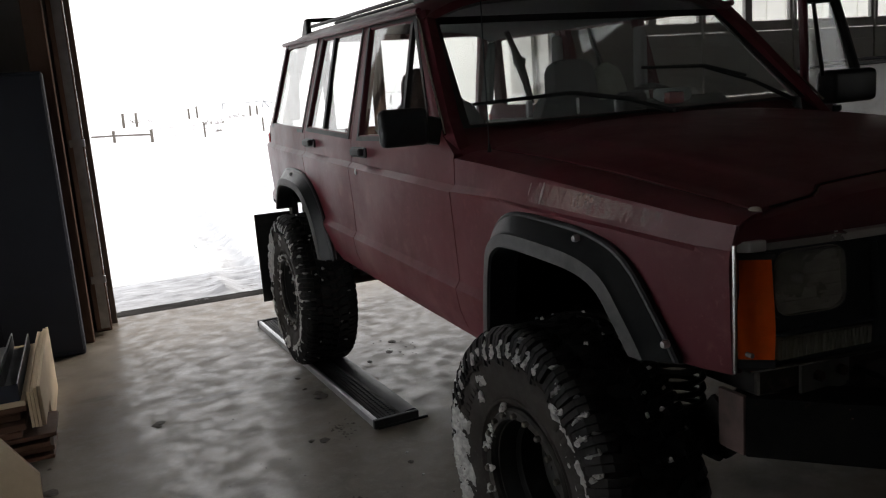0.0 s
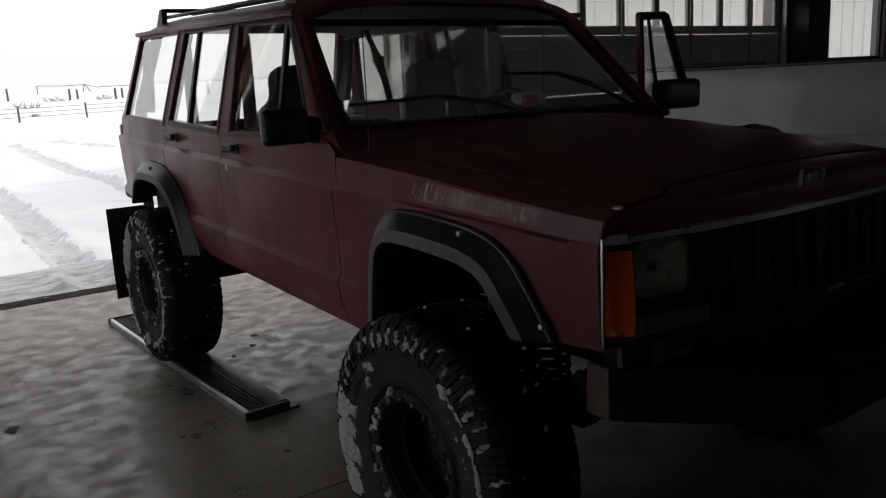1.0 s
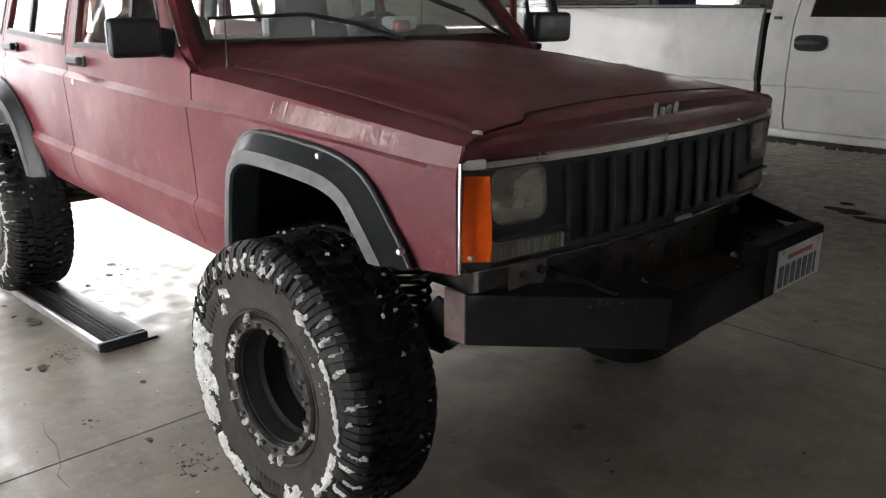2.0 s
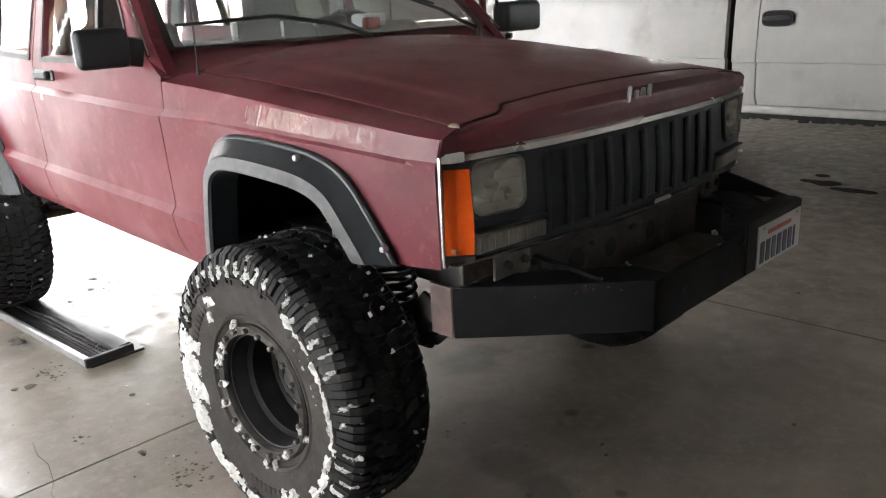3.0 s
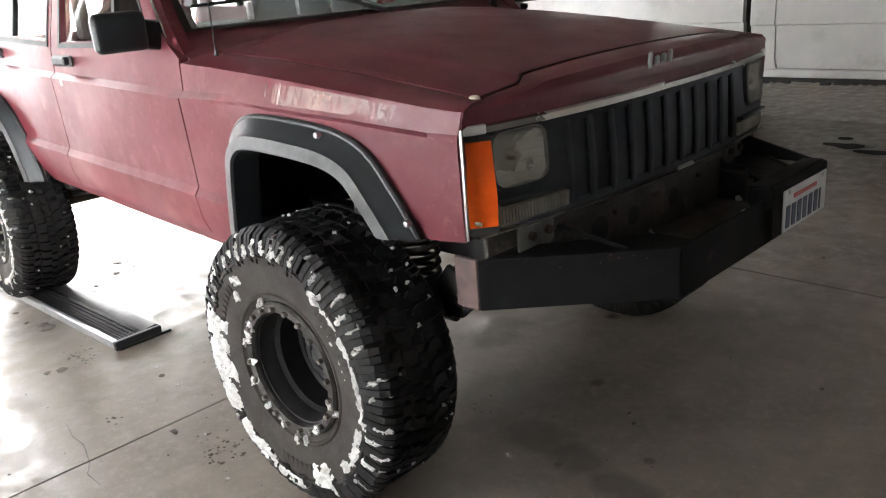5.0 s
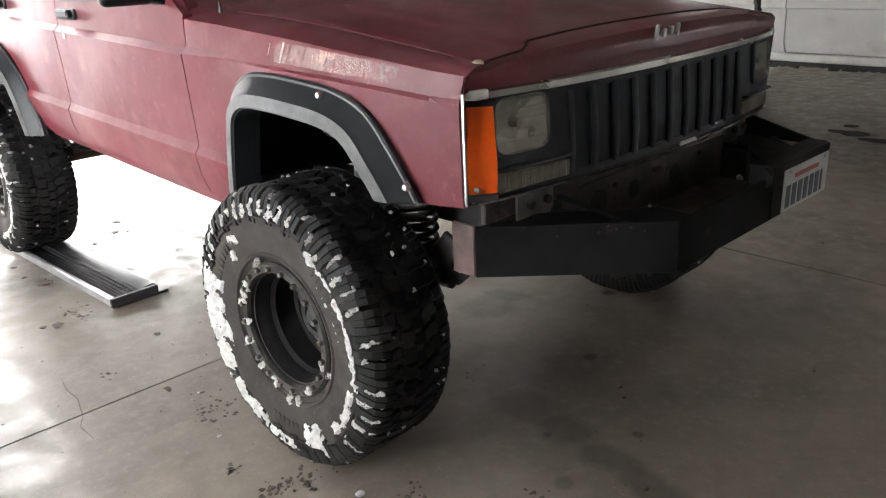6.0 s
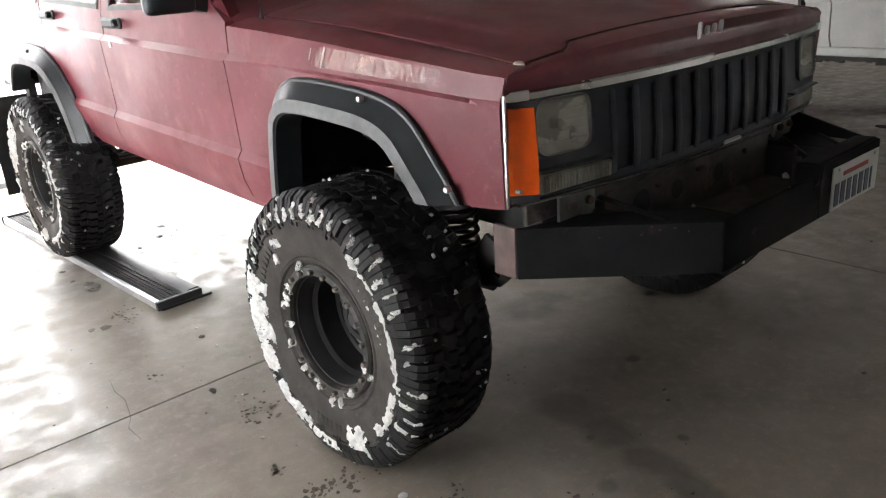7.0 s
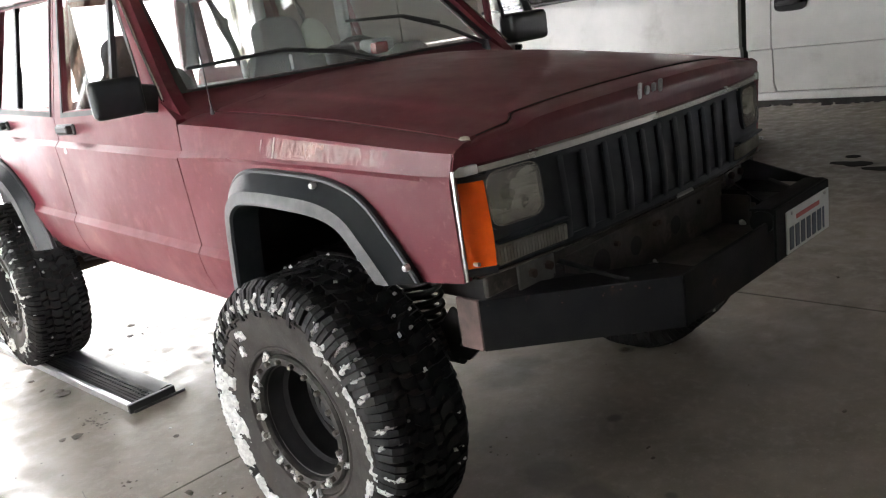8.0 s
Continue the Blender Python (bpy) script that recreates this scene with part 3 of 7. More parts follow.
def build_overhead_door():
    """The closed sectional door with its row of windows."""
    door = thing("door_2", "closed brown-grey sectional overhead door with a row of windows", "overhead door", kind="structure")
    x0, x1, y0, y1 = 3.07, 8.08, WALL_Y - 0.05, WALL_Y
    n, pitch, first = 8, 0.602, 3.29
    for z0, z1 in ((0, 0.62), (0.626, 1.25), (1.256, 1.88), (2.52, 3.12)):
        bm = rbox(x0, x1, y0, y1, z0, z1, 0.006)
        for i in range(4):
            a = x0 + 0.12 + i * 1.23
            join(bm, rbox(a, a + 1.08, y0 - 0.008, y0 + 0.002, z0 + 0.12, z1 - 0.12, 0.005))
        part("panel", bm, OVERHEAD, door)
    a = 3.22
    bm = rbox(x0, x1, y0, y1, 1.886, 1.985, 0.005)
    join(bm, rbox(x0, x1, y0, y1, 2.31, 2.514, 0.005))
    edges = [a + i * pitch for i in range(n + 1)]
    for i, e in enumerate(edges):
        join(bm, rbox(max(x0, e - 0.045), min(x1, e + 0.045), y0 + 0.001, y1, 1.985, 2.31, 0.003))
    part("window_section", bm, OVERHEAD, door)
    for e in edges[:-1]:
        part("pane", rbox(e + 0.045, e + pitch - 0.045, y0 + 0.02, y0 + 0.026, 1.985, 2.31, 0), PANE, door, shadow=False)
    for x in (x0 - 0.06, x1 + 0.06):
        part("track", rbox(x - 0.03, x + 0.03, y0 - 0.09, y0 - 0.03, 0, 3.3, 0.004), GALV, door, "galvanised steel door track")
    for e in edges[1:-1:2]:
        part("strut", rbox(e - 0.02, e + 0.02, y0 - 0.03, y0 - 0.001, 0.1, 2.5, 0.003), OVERHEAD, door)


def build_side_window():
    win = thing("window_1", "bright rectangular window with a thin dark frame", "window", kind="structure")
    bm = rbox(9.36, 11.0, 4.66, 4.72, 1.5, 1.54, 0.003)
    join(bm, rbox(9.36, 11.0, 4.66, 4.72, 2.71, 2.75, 0.003))
    for x in (9.36, 10.96):
        join(bm, rbox(x, x + 0.04, 4.661, 4.719, 1.54, 2.71, 0.003))
    part("window_frame", bm, TRIM, win)
    part("pane", rbox(9.4, 10.96, 4.685, 4.69, 1.54, 2.71, 0), PANE, win, shadow=False)
    for x, r in ((8.86, 0.05), (8.98, 0.028)):
        pipe = part("conduit", cyl((x, 4.5, 0), (x, 4.5, ROOF_Z), r, seg=14), GALV if r > 0.03 else TRIM)
        for z in (0.8, 2.1, 3.3):
            part("clamp", rbox(x - r - 0.02, x + r + 0.02, 4.5, 4.618, z, z + 0.03, 0.003), TRIM, pipe)
        tagged(pipe, "vertical grey steel service pipe clamped to the wall", "pipe")
    shelf = thing("tall_cabinet", "tall black steel locker standing against the wall", "cabinet", pose(8.2, 4.2, 0))
    part("body", rbox(0, 0.48, 0, 0.4, 0, 2.6, 0.01), NAVY, shelf)
    for x in (0.02, 0.245):
        d = part("door", rbox(x, x + 0.215, -0.018, -0.001, 0.06, 2.56, 0.006), NAVY, shelf)
        part("handle", rbox(x + 0.09, x + 0.12, -0.04, -0.019, 1.2, 1.34, 0.004), GALV, d)


# ---- outdoors ----
# each wheel track: (y, x) along its middle, and its half width
TRACKS = [([(5.0, -0.62), (6.2, -0.57), (9.0, -0.47), (12.0, -0.35), (16.0, -0.3), (21.5, -0.2), (27.0, 0.18), (34.0, 0.7)], 0.2),
          ([(5.0, 1.1), (9.0, 1.5), (13.5, 1.72), (19.5, 1.78), (25.5, 2.1), (32.5, 2.55), (39.0, 2.9)], 0.2),
          ([(5.0, 9.0), (15.0, 6.6), (27.5, 4.9), (32.5, 4.45), (40.7, 4.2)], 0.25)]


def rut(x, y):
    """Depth of the tyre tracks and footprints that leave the doorway."""
    deep = 0.0
    for line, wide in TRACKS:
        d = abs(x - lerp(line, y)) / wide
        deep -= (0.11 + 0.03 * math.sin(y * 21)) * math.exp(-d ** 4)
        deep += 0.055 * math.exp(-((d - 1.35) / 0.35) ** 2) * (1 + noise.noise((x * 3, y * 3, 6)))
    trodden = max(0.0, noise.noise((x * 2.6, y * 2.6, 9.7)) - 0.12)
    return deep - 0.1 * trodden * max(0.0, 1 - (y - 5) / 16)


def spread(lo, hi, step, reach, count):
    """Even steps from lo to hi, then ever wider ones out to the reach."""
    n = int((hi - lo) / step)
    mid = [lo + (hi - lo) * k / n for k in range(n + 1)]
    grow_out = [step * 1.5 * ((reach / step / 1.5) ** (k / count)) for k in range(count + 1)]
    return [lo - g for g in grow_out[::-1]] + mid + [hi + g for g in grow_out]


def ground_z(x, y):
    """Height of the snowy yard."""
    far = max(0.0, y - 45)
    z = -0.12 + 0.05 * (noise.noise((x * 0.5, y * 0.5, 0.3)) + 0.6 * noise.noise((x * 1.7, y * 1.7, 4.1)))
    if 4.9 < y < 60 and -30 < x < 60:
        z += rut(x, y) * max(0.0, 1 - y / 60)
    z += far * 0.02 * (1 + 0.3 * noise.noise((x * 0.01, y * 0.01, 7))) if far < 400 else 8.0 + 2.5 * noise.noise((x * 0.004, y * 0.004, 2))
    if y < 5.1:
        z = min(z, -0.1)
    if y < 4.7 and -3.2 < x < 12.3:
        z = -0.25
    return z


def build_ground():
    xs, ys = spread(-7.0, 9.0, 0.11, 1500, 44), spread(4.5, 19.0, 0.09, 1500, 44)

    def f(u, v):
        x, y = xs[round(u * (len(xs) - 1))], ys[round(v * (len(ys) - 1))]
        return (x, y, ground_z(x, y))
    tagged(part("ground", grid_bm(len(xs) - 1, len(ys) - 1, f), SNOW, smooth=0), "wide snow-covered yard with wheel tracks and footprints", "ground", kind="structure").data.shade_smooth()

    def ap(u, v):
        x, y = -2.6 + 6 * u, 4.662 + 0.5 * v
        return (x, y, -0.012 - 0.05 * v * v + 0.008 * noise.noise((x * 4, y * 6, 1)))
    tagged(part("apron", solid(grid_bm(60, 10, ap), (0, 0, -0.15)), SLUSH), "wet dark threshold strip with slush at the doorway", "pavement", kind="structure")


def build_tyre_tracks():
    """Packed, slightly dirty snow pressed into lugs along each wheel track."""
    for line, wide in TRACKS:
        def f(u, v):
            y = 5.15 + 30.0 * v ** 1.7
            c = 2 * u - 1
            edge = 0.92 + 0.2 * noise.noise((y * 2.3, c, 5)) + 0.12 * noise.noise((y * 9, c, 2))
            x = lerp(line, y) + c * 1.35 * wide * edge
            lug = 0.012 * math.sin(y * 34 + 2.6 * abs(c)) * max(0.0, 1 - (y - 5) / 14)
            return (x, y, ground_z(x, y) + (0.022 + lug) * (1 - c ** 6) - 0.02 * c ** 6)
        tagged(part("tyre_track", solid(grid_bm(14, 420, f), (0, 0, -0.05)), PACKED), "packed grey snow of a tyre track with lug prints", "tyre track", kind="stuff")


def build_trodden_snow():
    """Trampled, driven-over snow just outside the bay, greyed to paint in the building's shade."""
    def f(u, v):
        x, y = -4.0 + 8.5 * u, 5.02 + 1.9 * v
        edge = min(1.0, v * 5, (1 - v) * 2.5, u * 8, (1 - u) * 8)
        h = noise.noise((x * 2.2, y * 4, 3)) + 0.7 * noise.noise((x * 5, y * 9, 8)) + 0.4 * noise.noise((x * 13, y * 16, 1))
        return (x, y, -0.16 + edge * (0.1 + 0.02 * h) + 0.5 * rut(x, max(y, 5.0)) * edge)
    tagged(part("trodden_snow", solid(grid_bm(150, 60, f), (0, 0, -0.12)), TRODDEN), "dirty trampled snow with tyre ridges, greyed for the building's shade", "snow", kind="stuff")


def post_at(x, y, h, r=0.07, lean=0.0, base=-0.3):
    z = -0.12 + max(0.0, y - 45) * 0.02
    ob = part("fence_post", cyl((x, y, z + base), (x + lean, y, z + h), r, r * 0.9, seg=8), GREYWOOD)
    return tagged(ob, "weathered grey wooden fence post in snow", "fence post", "fence posts in the snowy yard")


def build_yard():
    for x, y, h in YARD_POSTS:
        post_at(x, y, h, 0.2 if h > 1.3 else 0.07, random.uniform(-0.06, 0.06))
    rail = thing("rail_barrier", "low weathered wooden rail barrier standing in snow", "fence")
    (x0, y0), (x1, y1) = RAIL
    z0, z1 = (-0.12 + (y - 45) * 0.02 for y in (y0, y1))
    for x, y, z in ((x0, y0, z0), (x1, y1, z1)):
        part("post", cyl((x, y, z - 0.4), (x, y, z + 0.93), 0.11, seg=8), GREYWOOD, rail)
    part("rail", tube([(x0 - 1.5, y0 + 3.0, z0 + 0.55), (x0, y0 - 0.1, z0 + 0.55), (x1, y1 - 0.1, z1 + 0.58)], 0.07), GREYWOOD, rail)
    fence = thing("wire_fence", "thin sagging wire fence strung between wooden posts in snow", "fence")
    line = [(x1, y1), (6.83, 61.5), (11.62, 63.1), (16.5, 65.0), (24.0, 67.0), (33.0, 69.0), (44.0, 71.0)]
    for up in (0.35, 0.65, 0.95):
        part("wire", tube([(x, y, -0.12 + (y - 45) * 0.02 + up) for x, y in line], 0.014, 5), GREYWOOD, fence)
    # a far centre-pivot sprinkler
    x, y, z = PIVOT
    pivot = thing("irrigation_sprinkler", "distant grey steel irrigation sprinkler on a wheeled frame", "irrigation machine", pose(x, y, z))
    part("pipe", tube([(-13, 0, 3.7), (-6, 0, 3.4), (0, 0, 3.6), (3.2, 0, 2.7), (30, 0, 3.2), (60, 0, 3.4)], 0.1), SLATE, pivot)
    for a, b in (((0, 0, 3.7), (-1.3, 0, -1)), ((0, 0, 3.7), (3.4, 0, -1)), ((-13, 0, 3.7), (-13, 0, -1))):
        part("strut", cyl(a, b, 0.16, seg=6), SLATE, pivot)
    for k, (x, y, w) in enumerate(CLUMPS):
        bm = bmesh.new()
        z = -0.12 + max(0.0, y - 45) * 0.02
        for i in range(26):
            a = random.uniform(0, math.tau)
            p = (x + random.uniform(-w, w), y + random.uniform(-0.3, 0.3), z - 0.1)
            join(bm, cyl(p, (p[0] + 0.5 * w * math.cos(a), p[1] + 0.3 * math.sin(a), z + random.uniform(0.2, 0.8) * min(1.0, w)), 0.035, 0.01, seg=5))
        tagged(part("dry_bush", bm, GREYWOOD), "dark dry weeds and brush poking out of snow", "bush")


def build_neighbour():
    """The pale metal building outside."""
    shed = thing("metal_shed", "long white metal-sided shed with a snowy roof and downspouts", "shed", pose(*SHED))
    L, W, H = 26.0, 9.0, 3.7
    bm = rbox(0, L, 0, W, -0.5, H, 0)
    part("wall", bm, SIDING, shed)
    for i in range(int(L / 0.45)):
        part("rib", rbox(0.2 + i * 0.45, 0.24 + i * 0.45, -0.022, -0.002, -0.3, H, 0), SIDING, shed)
    part("roof", prism([(-0.5, H + 0.004), (W / 2, H + 1.9), (W + 0.5, H + 0.004), (W + 0.5, H + 0.15), (W / 2, H + 2.06), (-0.5, H + 0.15)], -0.4, L + 0.4, "x"), SNOW, shed)
    part("gutter", rbox(-0.4, L + 0.4, -0.64, -0.51, H - 0.02, H + 0.12, 0.02), SLATE, shed)
    for x in (1.2, 9.5, 18):
        part("downspout", tube([(x, -0.56, H), (x, -0.5, H - 0.25), (x, -0.1, H - 0.6), (x, -0.08, 0)], 0.05), SIDING, shed)
    barn = thing("barn", "far grey barn with a shallow roof in the snow", "barn", pose(*BARN))
    part("wall", prism([(0, -1), (14, -1), (14, 3.2), (7, 5.0), (0, 3.2)], 0, 9, "y"), SLATE, barn)
    part("roof", prism([(-0.5, 3.15), (7, 5.1), (14.5, 3.15), (14.5, 3.4), (7, 5.35), (-0.5, 3.4)], -0.5, 9.5, "y"), SNOW, barn)
    part("door", rbox(5, 9, -0.05, -0.004, -0.5, 2.6, 0.01), GREYWOOD, barn)


YARD_POSTS = [(4.14, 122.4, 1.9), (6.39, 130.0, 1.85), (18.9, 168.8, 1.8), (21.0, 172.4, 2.1), (6.83, 61.5, 1.12), (11.62, 63.1, 1.13), (28.2, 153.3, 1.65), (31.0, 160.7, 1.5),
              (33.5, 143.3, 1.6), (37.2, 153.6, 1.5), (52, 150, 1.8), (55.5, 150, 1.7), (78, 170, 1.9), (81, 165, 1.9), (16.5, 65, 1.15), (24, 67, 1.1), (33, 69, 1.15), (-6, 58, 1.1), (-14, 58, 1.1), (44, 71, 1.1)]
RAIL = ((0.55, 64.8), (2.91, 60.1))
PIVOT = (53.5, 260.0, 2.8)
CLUMPS = [(9.6, 72.7, 0.3), (24.0, 140, 2.0), (14, 105, 1.2), (30.1, 137, 1.2), (9.4, 161, 2.2), (70, 150, 3.0)]
SHED = (7.0, 11.5, -0.1, 0, 0, -8)
BARN = (30.0, 62.0, 0.2, 0, 0, -20)

build_floor()
build_walls()
build_door_frame()
build_overhead_door()
build_side_window()
build_ground()
build_tyre_tracks()
build_trodden_snow()
build_yard()
build_neighbour()

# ---- the off-road vehicle ----
# Its front axle is at y = 0, it points to -y; the body is tail-high.
def rake(y):
    return 0.036 * (y - 0.5)


SIDE = [(0.64, 0.79), (0.69, 0.822), (0.76, 0.848), (0.828, 0.859), (0.833, 0.8585), (0.856, 0.8435), (0.862, 0.8425), (1.0, 0.849), (1.122, 0.855), (1.136, 0.856),
        (1.156, 0.836), (1.16, 0.8355), (1.24, 0.832), (1.30, 0.818), (1.70, 0.712), (1.80, 0.688)]
ZCUTS = [a for a, b in SIDE[1:-1]]


def half(y, zb):
    w = lerp(SIDE, zb)
    if y < 0.45:
        w -= 0.06 * ((0.45 - y) / 1.05) ** 1.25
    if y < -0.1:
        w -= 0.026 * ((-0.1 - y) / 0.48) ** 1.6
    if y > 2.6:
        w -= 0.035 * ((y - 2.6) / 0.6) ** 2
    return w


def skin(side, lift=0.0):
    """The body's side as a surface of (y, z above the raked base line, depth)."""
    return lambda y, zb, d: Vector((side * (half(y, zb) + lift - d), y, zb + rake(y)))


def outline_front_arch():
    return [(0.246, 0.69), (0.243, 0.78), (0.233, 0.86), (0.212, 0.95), (0.188, 1.012), (0.135, 1.05), (0.06, 1.059), (-0.06, 1.057), (-0.19, 1.047), (-0.275, 1.016), (-0.33, 0.948), (-0.383, 0.868)]


def outline_rear_arch():
    return [(1.975, 0.66), (1.99, 0.70), (2.06, 0.82), (2.15, 0.915), (2.25, 0.965), (2.36, 0.985), (2.55, 0.985), (2.67, 0.965), (2.76, 0.91), (2.82, 0.84), (2.84, 0.80)]


def rounded(points, steps=4):
    """A smooth line through the points."""
    out = []
    for i in range(len(points) - 1):
        p0, p1, p2, p3 = (Vector((*points[max(0, min(len(points) - 1, i + k))], 0)) for k in (-1, 0, 1, 2))
        for k in range(steps):
            t = k / steps
            v = 0.5 * (2 * p1 + (p2 - p0) * t + (2 * p0 - 5 * p1 + 4 * p2 - p3) * t * t + (3 * p1 - p0 - 3 * p2 + p3) * t ** 3)
            out.append((v.x, v.y))
    return out + [points[-1]]


FWIN = [(0.705, 1.302), (1.42, 1.27), (1.475, 1.692), (1.012, 1.685)]
RWIN = [(1.572, 1.272), (2.222, 1.28), (2.16, 1.692), (1.582, 1.695)]
QWIN = [(2.332, 1.27), (3.1, 1.272), (2.955, 1.692), (2.275, 1.708)]
YC = [0.2, 0.0, -0.2, -0.4, 2.7, 2.85, 3.0]


def grow(loop, d):
    """An outline pushed out from its middle."""
    cu, cv = sum(p[0] for p in loop) / len(loop), sum(p[1] for p in loop) / len(loop)
    return [(u + math.copysign(d, u - cu), v + math.copysign(d, v - cv)) for u, v in loop]


def window_in(parent, loop, side, name="window"):
    """A pane with its black rubber seal."""
    seal = part("window_seal", sheet(grow(loop, 0.004), [grow(loop, -0.022)], skin(side, 0.004), 0.022), TRIM, parent)
    pane = part(name, sheet(grow(loop, -0.016), [], skin(side, -0.008), 0.004), WINDOW, parent, shadow=False)
    return seal, pane


def handle_on(parent, y, zb, side):
    bm = join(rbox(-0.012, 0.0, -0.09, 0.085, -0.02, 0.022, 0.005), rbox(-0.036, -0.01, -0.085, 0.03, -0.012, 0.018, 0.006))
    x = half(y, zb) + 0.001
    bmesh.ops.transform(bm, matrix=Matrix.Translation((side * x, y, zb + rake(y))) @ Matrix.Diagonal((-side, 1, 1, 1)), verts=bm.verts)
    part("door_handle", bm, TRIM, parent, "black flap door handle")


def mirror_on(parent, side):
    bm = rbox(-1.025, -0.86, 0.60, 0.675, 1.282, 1.4, 0.02, 3)
    for v in bm.verts:
        if v.co.x < -0.95 and v.co.y > 0.64:
            v.co.x += 0.012
    join(bm, prism([(-0.87, 1.29), (-0.80, 1.27), (-0.80, 1.36), (-0.87, 1.375)], 0.62, 0.70, "y", 0.006))
    if side > 0:
        bmesh.ops.scale(bm, vec=(-1, 1, 1), verts=bm.verts)
    part("wing_mirror", bm, FLARE, parent, "black plastic door mirror housing")
    g = rbox(-1.0, -0.875, 0.676, 0.679, 1.3, 1.39, 0)
    if side > 0:
        bmesh.ops.scale(g, vec=(-1, 1, 1), verts=g.verts)
    part("mirror_glass", g, CHROME, parent)


def fender_half(y, zb):
    """Half width of the front fender, whose upper band leans in towards the nose."""
    if zb <= 1.122:
        return half(y, zb)
    k = min(1.0, max(0.0, (0.5 - y) / 0.35))
    slope = half(y, 1.122) + (0.011 * max(0.0, min(1.0, (y + 0.59) / 0.09)) if zb > 1.133 else 0.0) - (zb - 1.122) * 0.32
    return k * slope + (1 - k) * half(y, zb)


WORNPAINT = layered("worn_maroon_clear_coat", ((0.2, 0.09, 0.085), (0.3, 0.18, 0.16), 12.0), [((0.42, 0.32, 0.28), 22.0, 0.5, 0.68, 0.7)],
                    [((0.5, 0.42, 0.38), 70.0, 0.56, 0.66, 0.6)], (16.0, 0.35, 0.65, 0.22, 0.45), [(60.0, 0.1, 0.002)], coat=0.3, coat_rough=0.2, wet=(4.0, 0.3, 0.6))
fade_out(WORNPAINT, (0, -0.17, 1.16), (9.0, 0.25, 0.055), 24.0, (1.0, 2.2, 0.7), 0.6)
SCUFF = mat("pale_paint_scuff", (0.42, 0.34, 0.31), (0.55, 0.48, 0.45), 60, 0.6, 0.7)


def build_side(car, side):
    fender = [(0.4985, 0.69), *rounded(outline_front_arch(), 3), (-0.45, 0.866), (-0.50, 0.868), (-0.575, 0.875), (-0.58, 1.10), (-0.585, 1.175), (-0.342, 1.195), (-0.034, 1.216), (0.33, 1.234), (0.4985, 1.238)]

    def fskin(y, zb, d):
        # the crease dips towards the nose
        shift = lerp([(-0.58, -0.011), (-0.25, 0.008), (0.2, 0.018), (0.5, 0.004)], y)
        shift *= max(0.0, (zb - 1.0) / 0.122) if zb <= 1.122 else max(0.0, 1 - (zb - 1.122) / (lerp(NOSE_TOP, y) - 1.122))
        return Vector((side * (fender_half(y, zb) - d), y, zb + shift + rake(y)))

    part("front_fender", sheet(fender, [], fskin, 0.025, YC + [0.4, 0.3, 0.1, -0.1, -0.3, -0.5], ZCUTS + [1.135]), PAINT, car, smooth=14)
    fdoor = [(0.503, 0.70), (1.53, 0.70), (1.517, 1.0), (1.517, 1.28), (1.528, 1.712), (0.985, 1.712), (0.60, 1.30), (0.505, 1.25)]
    if side > 0:
        fdoor = [(0.503, 0.70), (1.53, 0.70), (1.517, 1.26), (0.56, 1.27), (0.505, 1.25)]
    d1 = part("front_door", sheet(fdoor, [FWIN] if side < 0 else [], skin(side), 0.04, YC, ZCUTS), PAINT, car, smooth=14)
    if side < 0:
        window_in(d1, FWIN, side)
        part("vent_bar", sheet([(0.945, 1.28), (0.967, 1.28), (1.03, 1.685), (1.008, 1.685)], [], skin(side, 0.003), 0.02), TRIM, d1)
    handle_on(d1, 1.405, 1.203, side)
    if side < 0:
        mirror_on(d1, side)
    part("lock", cyl((side * 0.845, 1.42, 1.125 + rake(1.4)), (side * 0.857, 1.42, 1.125 + rake(1.4)), 0.012, seg=12), STEEL, d1)
    if side > 0:
        # the driver's door stands half open on its front hinge
        d1.matrix_basis = Matrix.Translation((0.78, 0.60, 0)) @ pose(0, 0, 0, 0, 0, -53) @ Matrix.Translation((-0.80, -0.52, 0))
    rdoor = [(1.536, 0.70), *[(y - 0.006, z + 0.002) for y, z in outline_rear_arch()[1:5]], (2.262, 1.06), (2.275, 1.16), (2.275, 1.25), (2.215, 1.715), (1.534, 1.715), (1.523, 1.28), (1.523, 1.0)]
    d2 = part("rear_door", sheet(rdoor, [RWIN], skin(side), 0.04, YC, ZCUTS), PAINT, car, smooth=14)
    window_in(d2, RWIN, side)
    part("window_bar", sheet([(1.93, 1.28), (1.958, 1.28), (1.988, 1.69), (1.96, 1.69)], [], skin(side, 0.003), 0.02), TRIM, d2)
    handle_on(d2, 2.165, 1.203, side)
    quarter = [(2.262, 0.972), *[(y, z + 0.004) for y, z in outline_rear_arch()[5:]], (3.28, 0.80), (3.32, 0.92), (3.33, 1.0), (3.32, 1.13), (3.25, 1.25), (3.18, 1.30), (3.02, 1.722),
               (2.222, 1.722), (2.282, 1.25), (2.282, 1.16), (2.268, 1.06)]
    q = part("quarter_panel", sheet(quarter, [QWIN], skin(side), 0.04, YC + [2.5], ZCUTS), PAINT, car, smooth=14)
    window_in(q, QWIN, side)
    if side < 0:
        # clear coat peeling off the fender's shoulder, and one long scratch
        film = [(0.06, 1.148), (0.06, 1.208), (-0.1, 1.203), (-0.25, 1.194), (-0.42, 1.182), (-0.42, 1.144), (-0.2, 1.146)]
